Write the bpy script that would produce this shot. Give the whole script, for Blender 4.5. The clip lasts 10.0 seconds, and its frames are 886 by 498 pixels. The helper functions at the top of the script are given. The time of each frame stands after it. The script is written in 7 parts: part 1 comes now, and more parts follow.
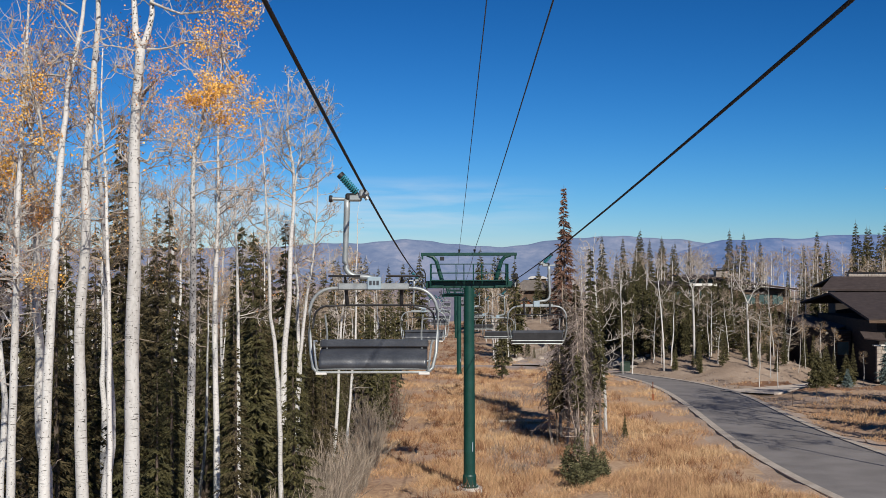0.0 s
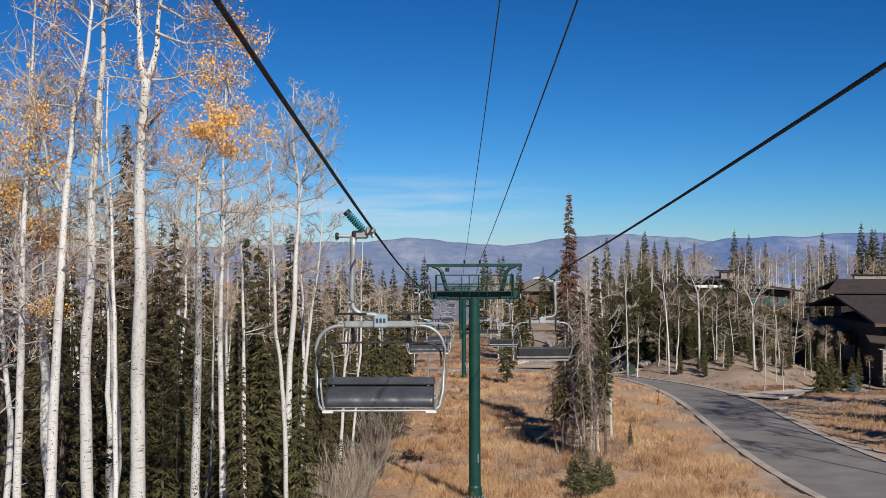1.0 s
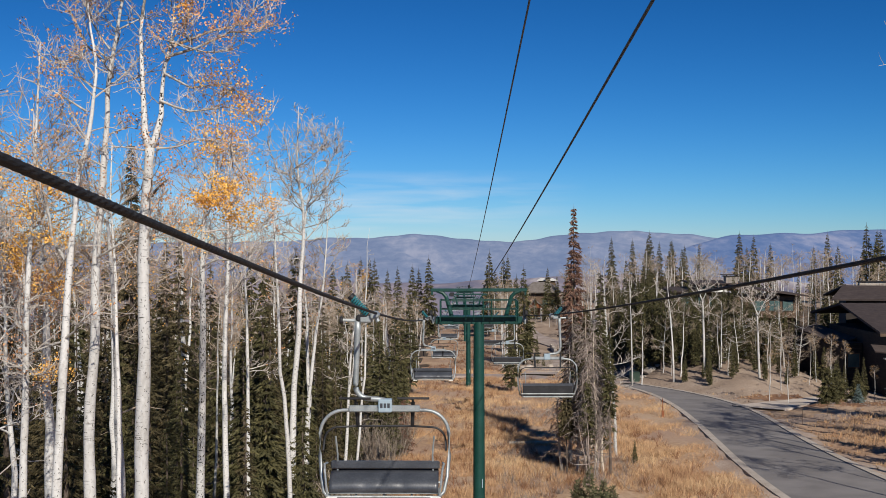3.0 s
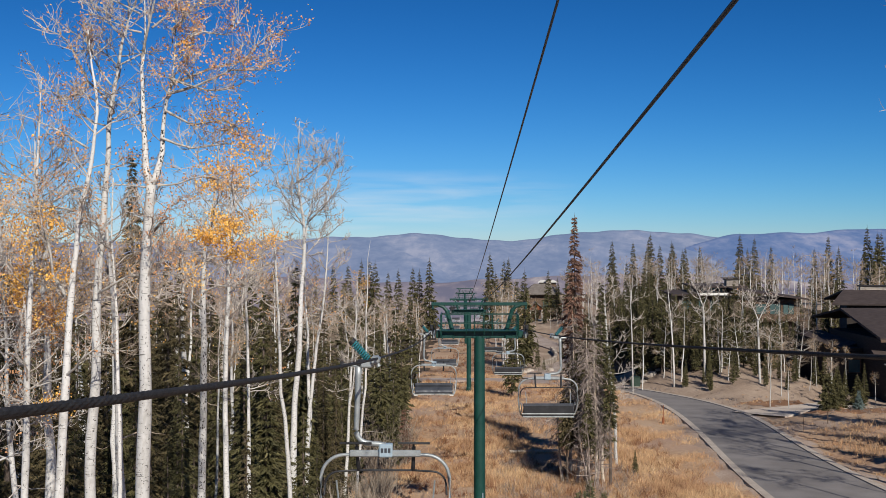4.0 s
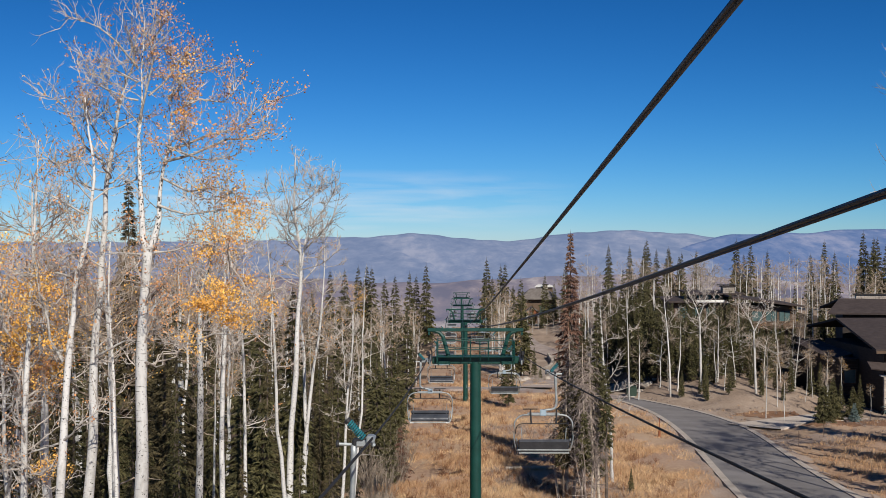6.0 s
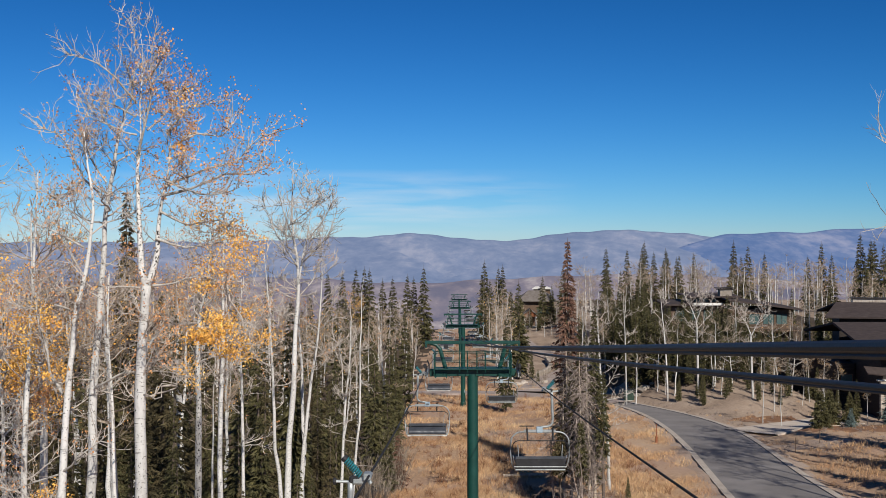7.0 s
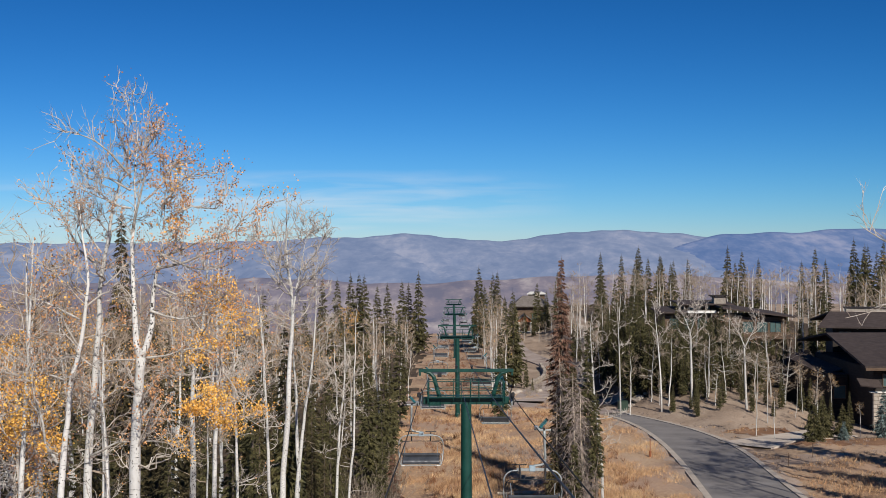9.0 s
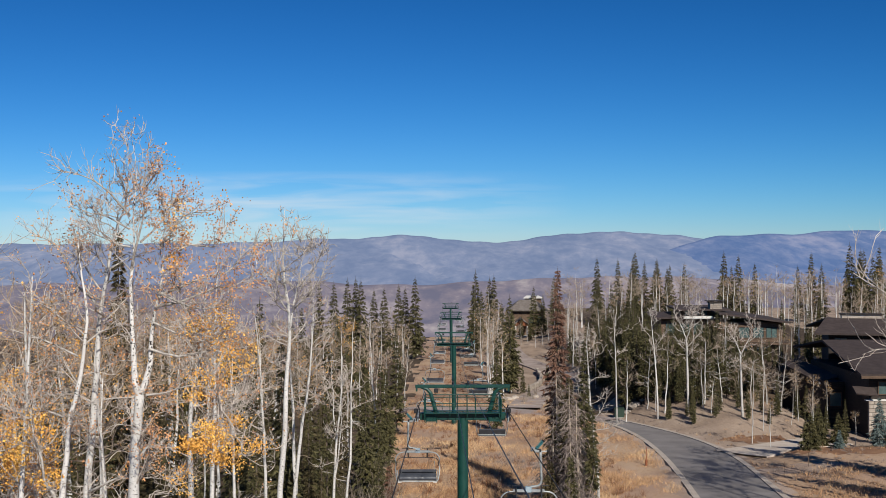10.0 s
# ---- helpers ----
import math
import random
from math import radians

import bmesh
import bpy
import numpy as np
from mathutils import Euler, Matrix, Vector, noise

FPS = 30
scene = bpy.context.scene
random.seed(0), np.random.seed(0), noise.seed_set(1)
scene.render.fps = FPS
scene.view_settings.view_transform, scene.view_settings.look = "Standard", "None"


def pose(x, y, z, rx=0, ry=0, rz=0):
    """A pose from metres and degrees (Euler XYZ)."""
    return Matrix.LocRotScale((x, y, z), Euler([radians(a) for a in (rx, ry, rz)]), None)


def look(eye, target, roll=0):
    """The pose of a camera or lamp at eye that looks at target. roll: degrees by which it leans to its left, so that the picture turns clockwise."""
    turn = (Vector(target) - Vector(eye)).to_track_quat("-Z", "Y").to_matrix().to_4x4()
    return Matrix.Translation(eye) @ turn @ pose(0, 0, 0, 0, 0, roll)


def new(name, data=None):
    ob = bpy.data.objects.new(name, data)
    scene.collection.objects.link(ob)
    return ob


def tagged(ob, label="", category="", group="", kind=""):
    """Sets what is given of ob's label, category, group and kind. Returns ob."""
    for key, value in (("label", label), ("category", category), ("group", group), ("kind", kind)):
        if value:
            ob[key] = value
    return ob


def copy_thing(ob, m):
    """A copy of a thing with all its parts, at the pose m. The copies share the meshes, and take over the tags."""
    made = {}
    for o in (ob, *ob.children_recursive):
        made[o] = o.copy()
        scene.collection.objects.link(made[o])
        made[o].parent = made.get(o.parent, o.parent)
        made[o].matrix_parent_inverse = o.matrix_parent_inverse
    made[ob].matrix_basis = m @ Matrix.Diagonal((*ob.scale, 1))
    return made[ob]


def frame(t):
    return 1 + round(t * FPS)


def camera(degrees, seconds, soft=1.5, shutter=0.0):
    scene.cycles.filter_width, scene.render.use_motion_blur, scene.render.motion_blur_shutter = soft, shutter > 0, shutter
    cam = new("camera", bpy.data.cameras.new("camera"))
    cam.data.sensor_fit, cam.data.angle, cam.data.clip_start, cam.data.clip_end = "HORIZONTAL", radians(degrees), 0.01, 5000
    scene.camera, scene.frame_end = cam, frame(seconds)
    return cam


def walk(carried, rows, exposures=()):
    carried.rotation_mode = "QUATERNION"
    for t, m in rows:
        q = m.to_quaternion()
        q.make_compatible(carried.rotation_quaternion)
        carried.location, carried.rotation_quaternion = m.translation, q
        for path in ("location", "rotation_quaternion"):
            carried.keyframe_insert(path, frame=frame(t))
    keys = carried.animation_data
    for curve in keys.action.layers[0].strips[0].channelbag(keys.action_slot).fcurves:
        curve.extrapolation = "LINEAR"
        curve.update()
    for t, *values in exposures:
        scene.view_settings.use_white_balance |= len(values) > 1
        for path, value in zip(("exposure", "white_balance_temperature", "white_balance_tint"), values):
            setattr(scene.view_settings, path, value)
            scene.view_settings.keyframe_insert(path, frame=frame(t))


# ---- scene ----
cam = camera(43.0, 10.0, soft=0.7)
# seconds, x, y, z, tilt, lean, heading
PATH = [
    (0.0, 0.030, 0.86, 13.392, 90.342, 0.15, 0.461),
    (0.5, 0.010, 0.90, 13.727, 90.297, 0.2, 0.580),
    (1.0, -0.010, 0.94, 14.107, 90.254, 0.2, 0.690),
    (1.5, -0.020, 0.99, 14.484, 90.225, 0.2, 0.780),
    (2.0, -0.030, 1.03, 14.882, 90.175, 0.2, 0.855),
    (2.5, -0.010, 1.03, 15.293, 90.100, 0.15, 0.886),
    (4.0, -0.010, 1.00, 16.553, 89.990, 0.08, 0.952),
    (4.5, -0.010, 1.01, 16.940, 89.975, 0.05, 0.892),
    (5.0, -0.020, 1.01, 17.288, 89.985, 0.02, 0.865),
    (5.5, 0.000, 0.95, 17.648, 89.985, 0.05, 0.835),
    (7.0, 0.080, 0.60, 18.762, 89.960, 0.15, 0.680),
    (7.5, 0.080, 0.52, 19.110, 90.000, 0.17, 0.600),
    (8.0, 0.090, 0.47, 19.497, 89.985, 0.18, 0.545),
    (8.5, 0.130, 0.41, 19.930, 89.975, 0.2, 0.480),
    (9.0, 0.160, 0.33, 20.380, 89.955, 0.2, 0.420),
    (9.5, 0.175, 0.24, 20.827, 89.950, 0.2, 0.350),
    (10.0, 0.160, 0.15, 21.224, 90.012, 0.15, 0.250),
]
walk(cam, [(t, pose(x, y, z, tilt, lean, head)) for t, x, y, z, tilt, lean, head in PATH])

# ---- light ----
SUN_DIR = Vector((0.335, -0.942, 0.0)).normalized() * math.cos(radians(34)) + Vector((0, 0, math.sin(radians(34))))
world = bpy.data.worlds.new("sky")
world.use_nodes = True
scene.world = world
wn = world.node_tree.nodes
sky = wn.new("ShaderNodeTexSky")
sky.sky_type = "NISHITA"
sky.sun_disc = False
sky.sun_elevation = radians(34)
sky.sun_rotation = math.atan2(SUN_DIR.x, SUN_DIR.y)
sky.altitude = 2400
sky.air_density = 1.0
sky.dust_density = 0.4
sky.ozone_density = 2.5
# deep, clear autumn blue: each channel's contrast is steepened
split, join = wn.new("ShaderNodeSeparateColor"), wn.new("ShaderNodeCombineColor")
wl = world.node_tree.links
wl.new(sky.outputs[0], split.inputs[0])
for ch, (gain, power) in enumerate(((0.945, 2.25), (0.993, 1.5), (1.25, 1.42))):
    mul, pw = wn.new("ShaderNodeMath"), wn.new("ShaderNodeMath")
    mul.operation, pw.operation = "MULTIPLY", "POWER"
    mul.inputs[1].default_value, pw.inputs[1].default_value = gain * 0.085 / 0.1 ** (1 / power), power
    wl.new(split.outputs[ch], mul.inputs[0])
    wl.new(mul.outputs[0], pw.inputs[0])
    wl.new(pw.outputs[0], join.inputs[ch])
wl.new(join.outputs[0], wn["Background"].inputs[0])
wn["Background"].inputs["Strength"].default_value = 0.077
sun = new("sun", bpy.data.lights.new("sun", "SUN"))
sun.data.energy = 5.0
sun.data.angle = radians(0.5)
sun.data.color = (1.0, 0.94, 0.85)
sun.matrix_world = look(SUN_DIR * 60, (0, 0, 0))
scene.view_settings.exposure = 0.0


# ---- materials ----
def rgba(c):
    return (c[0], c[1], c[2], 1.0)


def surface(name, colours, scale=4.0, rough=0.85, bump=0.15, metal=0.0, fine=12.0, stretch=(1, 1, 1), jitter=0.0, island=False, coords="Object", spec=0.3):
    """Two scales of noise between the colours, with fine relief. jitter: brightness that differs from object to object (or blade to blade)."""
    m = bpy.data.materials.new(name)
    m.use_nodes = True
    n, l = m.node_tree.nodes, m.node_tree.links
    b = n["Principled BSDF"]
    tc, mp = n.new("ShaderNodeTexCoord"), n.new("ShaderNodeMapping")
    mp.inputs["Scale"].default_value = stretch
    l.new(tc.outputs[coords], mp.inputs[0])
    big, small = n.new("ShaderNodeTexNoise"), n.new("ShaderNodeTexNoise")
    for node, s, d in ((big, scale, 4.0), (small, scale * fine, 3.0)):
        node.inputs["Scale"].default_value = s
        node.inputs["Detail"].default_value = d
        l.new(mp.outputs[0], node.inputs["Vector"])
    add = n.new("ShaderNodeMath")
    add.operation = "MULTIPLY_ADD"
    add.inputs[1].default_value = 0.45
    l.new(small.outputs["Fac"], add.inputs[0])
    half = n.new("ShaderNodeMath")
    half.operation = "MULTIPLY"
    half.inputs[1].default_value = 0.55
    l.new(big.outputs["Fac"], half.inputs[0])
    l.new(half.outputs[0], add.inputs[2])
    ramp = n.new("ShaderNodeValToRGB")
    while len(ramp.color_ramp.elements) < len(colours):
        ramp.color_ramp.elements.new(0.5)
    for i, c in enumerate(colours):
        e = ramp.color_ramp.elements[i]
        e.position = 0.32 + 0.36 * i / max(1, len(colours) - 1)
        e.color = rgba(c)
    l.new(add.outputs[0], ramp.inputs[0])
    out = ramp.outputs[0]
    if jitter:
        hsv = n.new("ShaderNodeHueSaturation")
        rnd = n.new("ShaderNodeNewGeometry") if island else n.new("ShaderNodeObjectInfo")
        mr = n.new("ShaderNodeMapRange")
        mr.inputs["To Min"].default_value, mr.inputs["To Max"].default_value = 1 - jitter, 1 + jitter
        l.new(rnd.outputs["Random Per Island" if island else "Random"], mr.inputs["Value"])
        l.new(mr.outputs[0], hsv.inputs["Value"])
        l.new(out, hsv.inputs["Color"])
        out = hsv.outputs[0]
    l.new(out, b.inputs["Base Color"])
    b.inputs["Roughness"].default_value = rough
    b.inputs["Metallic"].default_value = metal
    b.inputs["Specular IOR Level"].default_value = spec
    if bump:
        bp = n.new("ShaderNodeBump")
        bp.inputs["Strength"].default_value = bump
        bp.inputs["Distance"].default_value = 0.02
        l.new(add.outputs[0], bp.inputs["Height"])
        l.new(bp.outputs[0], b.inputs["Normal"])
    return m


def aspen_bark(name="aspen_bark", scar=0.10, size=(2.6, 2.6, 1.05)):
    """Cream bark with dark lens-shaped scars and short horizontal marks."""
    m = surface(name, [(0.42, 0.40, 0.37), (0.58, 0.565, 0.535), (0.665, 0.652, 0.622)], 1.3, 0.8, 0.25, stretch=(1, 1, 0.5), jitter=0.18)
    n, l = m.node_tree.nodes, m.node_tree.links
    b = n["Principled BSDF"]
    old = b.inputs["Base Color"].links[0].from_socket
    tc, mp, mp2 = n.new("ShaderNodeTexCoord"), n.new("ShaderNodeMapping"), n.new("ShaderNodeMapping")
    mp.inputs["Scale"].default_value = size
    mp2.inputs["Scale"].default_value = (4, 4, 38)
    v, w = n.new("ShaderNodeTexVoronoi"), n.new("ShaderNodeTexNoise")
    w.inputs["Scale"].default_value = 1.0
    w.inputs["Detail"].default_value = 3.0
    l.new(tc.outputs["Object"], mp.inputs[0])
    l.new(tc.outputs["Object"], mp2.inputs[0])
    ragged, bend = n.new("ShaderNodeTexNoise"), n.new("ShaderNodeVectorMath")
    ragged.inputs["Scale"].default_value, ragged.inputs["Detail"].default_value = 9.0, 3.0
    bend.operation = "MULTIPLY_ADD"
    bend.inputs[1].default_value = (0.5, 0.5, 0.5)
    l.new(tc.outputs["Object"], ragged.inputs["Vector"])
    l.new(ragged.outputs["Color"], bend.inputs[0])
    l.new(mp.outputs[0], bend.inputs[2])
    l.new(bend.outputs[0], v.inputs["Vector"])
    l.new(mp2.outputs[0], w.inputs["Vector"])
    r1, r2 = n.new("ShaderNodeValToRGB"), n.new("ShaderNodeValToRGB")
    r1.color_ramp.elements[0].position, r1.color_ramp.elements[1].position = scar, scar + 0.05
    r2.color_ramp.elements[0].position, r2.color_ramp.elements[1].position = 0.29, 0.38
    l.new(v.outputs["Distance"], r1.inputs[0])
    l.new(w.outputs["Fac"], r2.inputs[0])
    mul = n.new("ShaderNodeMath")
    mul.operation = "MULTIPLY"
    l.new(r1.outputs[0], mul.inputs[0])
    l.new(r2.outputs[0], mul.inputs[1])
    mix = n.new("ShaderNodeMixRGB")
    mix.inputs["Color1"].default_value = (0.035, 0.03, 0.025, 1)
    l.new(mul.outputs[0], mix.inputs[0])
    l.new(old, mix.inputs["Color2"])
    l.new(mix.outputs[0], b.inputs["Base Color"])
    return m


M_BARK = aspen_bark("aspen_bark", 0.15, (3.3, 3.3, 1.9))
M_BARK_SCARRED = aspen_bark("blotched_aspen_bark", 0.29, (3.4, 3.4, 2.0))
M_LIMB = surface("aspen_limb", [(0.07, 0.055, 0.045), (0.40, 0.37, 0.33), (0.60, 0.58, 0.54)], 3.2, 0.85, 0.1, fine=5)
M_TWIG_NEAR = surface("pale_aspen_twig", [(0.22, 0.185, 0.155), (0.44, 0.39, 0.34), (0.62, 0.57, 0.51)], 2.0, 0.85, 0.0)
M_TWIG = surface("aspen_twig", [(0.17, 0.125, 0.09), (0.35, 0.275, 0.205), (0.50, 0.42, 0.33)], 2.0, 0.85, 0.0, jitter=0.2)
M_LEAF = surface("autumn_leaf", [(0.58, 0.24, 0.045), (0.80, 0.43, 0.09), (0.88, 0.58, 0.18)], 1.5, 0.6, 0.0, jitter=0.3, island=True)
M_LEAF_PALE = surface("faded_leaf", [(0.42, 0.19, 0.085), (0.60, 0.30, 0.135), (0.70, 0.41, 0.20)], 1.5, 0.75, 0.0, jitter=0.3, island=True)
M_NEEDLE = surface("spruce_needles", [(0.028, 0.028, 0.011), (0.072, 0.066, 0.026), (0.155, 0.132, 0.055)], 1.2, 0.7, 0.0, jitter=0.3, island=True)
M_NEEDLE_BLUE = surface("blue_spruce_needles", [(0.06, 0.09, 0.08), (0.12, 0.16, 0.15), (0.2, 0.24, 0.22)], 1.2, 0.7, 0.0, jitter=0.25, island=True)
M_NEEDLE_RED = surface("dying_needles", [(0.08, 0.045, 0.034), (0.17, 0.088, 0.058), (0.29, 0.185, 0.135)], 1.2, 0.8, 0.0, jitter=0.3, island=True)
M_NEEDLE_BROWN = surface("brown_needles", [(0.030, 0.026, 0.012), (0.075, 0.06, 0.028), (0.15, 0.115, 0.056)], 1.2, 0.8, 0.0, jitter=0.3, island=True)
M_DEAD = surface("dead_wood", [(0.10, 0.078, 0.066), (0.25, 0.20, 0.17), (0.48, 0.41, 0.36)], 2.0, 0.9, 0.0, jitter=0.4, island=True)
M_JUNIPER = surface("juniper_needles", [(0.06, 0.062, 0.03), (0.12, 0.115, 0.055), (0.20, 0.18, 0.10)], 1.2, 0.75, 0.0, jitter=0.3, island=True)
M_STRUNK = surface("spruce_bark", [(0.06, 0.045, 0.035), (0.13, 0.1, 0.08), (0.2, 0.16, 0.13)], 3.0, 0.95, 0.3, stretch=(1, 1, 0.4))
M_SHRUB = surface("shrub_stems", [(0.18, 0.14, 0.11), (0.30, 0.245, 0.19), (0.42, 0.36, 0.29)], 1.0, 0.9, 0.0, jitter=0.3, island=True)
M_RUST = surface("rust_shrub", [(0.13, 0.055, 0.03), (0.22, 0.10, 0.05), (0.30, 0.16, 0.08)], 1.0, 0.9, 0.0, jitter=0.3, island=True)
M_GRASS = surface("dry_grass", [(0.28, 0.15, 0.088), (0.50, 0.31, 0.165), (0.68, 0.50, 0.30)], 0.16, 0.8, 0.0, jitter=0.28, island=True)
M_GREEN = surface("tower_paint", [(0.003, 0.033, 0.026), (0.006, 0.047, 0.037), (0.010, 0.064, 0.052)], 2.0, 0.45, 0.05, spec=0.4)
M_STEEL = surface("galvanised_steel", [(0.24, 0.265, 0.265), (0.34, 0.365, 0.365), (0.44, 0.465, 0.465)], 6.0, 0.48, 0.05, metal=0.45)
M_BLACK = surface("black_rubber", [(0.012, 0.012, 0.013), (0.022, 0.022, 0.024), (0.035, 0.035, 0.037)], 6.0, 0.55, 0.08)
M_SEAT = surface("seat_vinyl", [(0.03, 0.034, 0.042), (0.048, 0.053, 0.063), (0.075, 0.081, 0.093)], 2.5, 0.36, 0.12, spec=0.6)
M_ROPE = surface("rope_steel", [(0.010, 0.010, 0.011), (0.022, 0.021, 0.021), (0.045, 0.042, 0.04)], 30.0, 0.75, 0.3)
M_CABLE = surface("cable_sheath", [(0.012, 0.013, 0.016), (0.02, 0.022, 0.027), (0.03, 0.034, 0.042)], 12.0, 0.55, 0.05, spec=0.5)
M_TEAL = surface("teal_paint", [(0.01, 0.11, 0.14), (0.02, 0.17, 0.2), (0.03, 0.22, 0.26)], 8.0, 0.4, 0.05)
M_PLATE = surface("number_plate", [(0.24, 0.31, 0.36), (0.30, 0.38, 0.43), (0.38, 0.45, 0.5)], 9.0, 0.4, 0.0)
M_CONC = surface("concrete", [(0.42, 0.39, 0.34), (0.52, 0.49, 0.44), (0.6, 0.57, 0.52)], 3.0, 0.9, 0.2)
M_KERB = surface("kerb_concrete", [(0.32, 0.27, 0.22), (0.44, 0.38, 0.32), (0.52, 0.47, 0.41)], 0.8, 0.9, 0.2, coords="Object")
M_DRIVE = surface("pale_driveway", [(0.42, 0.35, 0.285), (0.54, 0.46, 0.385), (0.62, 0.55, 0.47)], 0.7, 0.9, 0.2, fine=20)
M_ASPH = surface("asphalt", [(0.15, 0.138, 0.132), (0.21, 0.194, 0.186), (0.27, 0.25, 0.24)], 0.35, 0.9, 0.25, fine=60)
M_GRAVEL = surface("pale_gravel", [(0.25, 0.19, 0.16), (0.35, 0.285, 0.25), (0.45, 0.38, 0.34)], 0.4, 0.95, 0.3, fine=20)
M_STONE = surface("fieldstone", [(0.22, 0.18, 0.15), (0.36, 0.31, 0.26), (0.48, 0.43, 0.37)], 1.5, 0.9, 0.4, jitter=0.25)
M_SHINGLE = surface("brown_shingle", [(0.034, 0.025, 0.023), (0.056, 0.042, 0.038), (0.08, 0.061, 0.055)], 1.2, 0.85, 0.4, fine=16, jitter=0.1)
M_ROOF_PALE = surface("weathered_shingle", [(0.10, 0.085, 0.075), (0.16, 0.138, 0.122), (0.22, 0.195, 0.175)], 1.2, 0.85, 0.4, fine=16)
M_WALL = surface("dark_timber", [(0.016, 0.013, 0.012), (0.03, 0.024, 0.021), (0.05, 0.04, 0.034)], 1.0, 0.8, 0.3, stretch=(1, 1, 6))
M_TIMBER = surface("brown_timber", [(0.06, 0.038, 0.025), (0.11, 0.072, 0.048), (0.17, 0.115, 0.08)], 1.0, 0.8, 0.3, stretch=(1, 1, 6))
M_FASCIA = surface("pale_fascia", [(0.6, 0.57, 0.52), (0.7, 0.68, 0.63), (0.76, 0.74, 0.7)], 1.0, 0.7, 0.05)
M_GLASS = surface("window_glass", [(0.05, 0.085, 0.085), (0.075, 0.12, 0.118), (0.11, 0.16, 0.155)], 0.6, 0.06, 0.0, spec=0.9)
M_BOXGREEN = surface("utility_green", [(0.018, 0.035, 0.025), (0.026, 0.048, 0.034), (0.036, 0.06, 0.044)], 3.0, 0.5, 0.05)
M_ORANGE = surface("marker_orange", [(0.16, 0.05, 0.02), (0.22, 0.075, 0.03), (0.28, 0.11, 0.05)], 8.0, 0.6, 0.0)
M_BARE = surface("bare_sawn_log", [(0.35, 0.27, 0.19), (0.5, 0.42, 0.33), (0.6, 0.53, 0.44)], 1.5, 0.9, 0.2, stretch=(4, 4, 0.5))


def ground_material():
    m = surface("dry_meadow", [(0.22, 0.13, 0.086), (0.36, 0.23, 0.145), (0.48, 0.335, 0.215), (0.45, 0.325, 0.235)], 0.12, 0.95, 0.6, fine=25)
    n, l = m.node_tree.nodes, m.node_tree.links
    b = n["Principled BSDF"]
    old = b.inputs["Base Color"].links[0].from_socket
    tc, no, ramp, mix = n.new("ShaderNodeTexCoord"), n.new("ShaderNodeTexNoise"), n.new("ShaderNodeValToRGB"), n.new("ShaderNodeMixRGB")
    no.inputs["Scale"].default_value = 0.05
    no.inputs["Detail"].default_value = 6
    l.new(tc.outputs["Object"], no.inputs["Vector"])
    ramp.color_ramp.elements[0].position, ramp.color_ramp.elements[1].position = 0.5, 0.62
    l.new(no.outputs["Fac"], ramp.inputs[0])
    l.new(ramp.outputs[0], mix.inputs[0])
    l.new(old, mix.inputs["Color1"])
    mix.inputs["Color2"].default_value = (0.40, 0.275, 0.20, 1)
    l.new(mix.outputs[0], b.inputs["Base Color"])
    return m


M_GROUND = ground_material()
M_LITTER = surface("forest_litter", [(0.035, 0.025, 0.016), (0.08, 0.055, 0.035), (0.15, 0.105, 0.065)], 0.4, 0.95, 0.5, fine=20)
M_MULCH = surface("bark_mulch", [(0.14, 0.065, 0.035), (0.25, 0.135, 0.075), (0.36, 0.215, 0.125)], 0.3, 0.95, 0.5, fine=24)
M_SAND = surface("sandy_verge", [(0.24, 0.16, 0.115), (0.38, 0.285, 0.22), (0.52, 0.42, 0.34)], 0.25, 0.95, 0.4, fine=30)
M_LAWN = surface("tan_bank", [(0.19, 0.135, 0.095), (0.34, 0.255, 0.19), (0.47, 0.37, 0.285)], 0.15, 0.95, 0.4, fine=30)


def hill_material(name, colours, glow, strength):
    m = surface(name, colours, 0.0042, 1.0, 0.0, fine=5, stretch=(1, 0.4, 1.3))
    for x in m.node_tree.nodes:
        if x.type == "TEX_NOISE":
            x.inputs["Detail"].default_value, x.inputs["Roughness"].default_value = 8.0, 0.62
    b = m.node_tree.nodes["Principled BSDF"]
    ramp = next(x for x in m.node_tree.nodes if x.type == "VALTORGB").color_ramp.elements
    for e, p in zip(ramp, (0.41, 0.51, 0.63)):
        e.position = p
    # blue emission stands in for the hazy air before the hills
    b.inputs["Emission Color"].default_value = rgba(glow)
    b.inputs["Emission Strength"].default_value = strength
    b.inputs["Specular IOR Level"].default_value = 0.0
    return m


# far backdrop hills: their own colour tinted blue, and haze painted in as emission
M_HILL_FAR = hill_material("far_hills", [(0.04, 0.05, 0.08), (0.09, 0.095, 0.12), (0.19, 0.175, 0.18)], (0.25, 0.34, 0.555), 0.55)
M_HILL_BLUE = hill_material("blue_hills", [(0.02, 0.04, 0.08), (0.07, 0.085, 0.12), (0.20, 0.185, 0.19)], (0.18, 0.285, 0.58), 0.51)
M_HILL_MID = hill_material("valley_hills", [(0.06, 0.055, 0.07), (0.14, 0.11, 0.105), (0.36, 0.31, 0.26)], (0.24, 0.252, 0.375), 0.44)


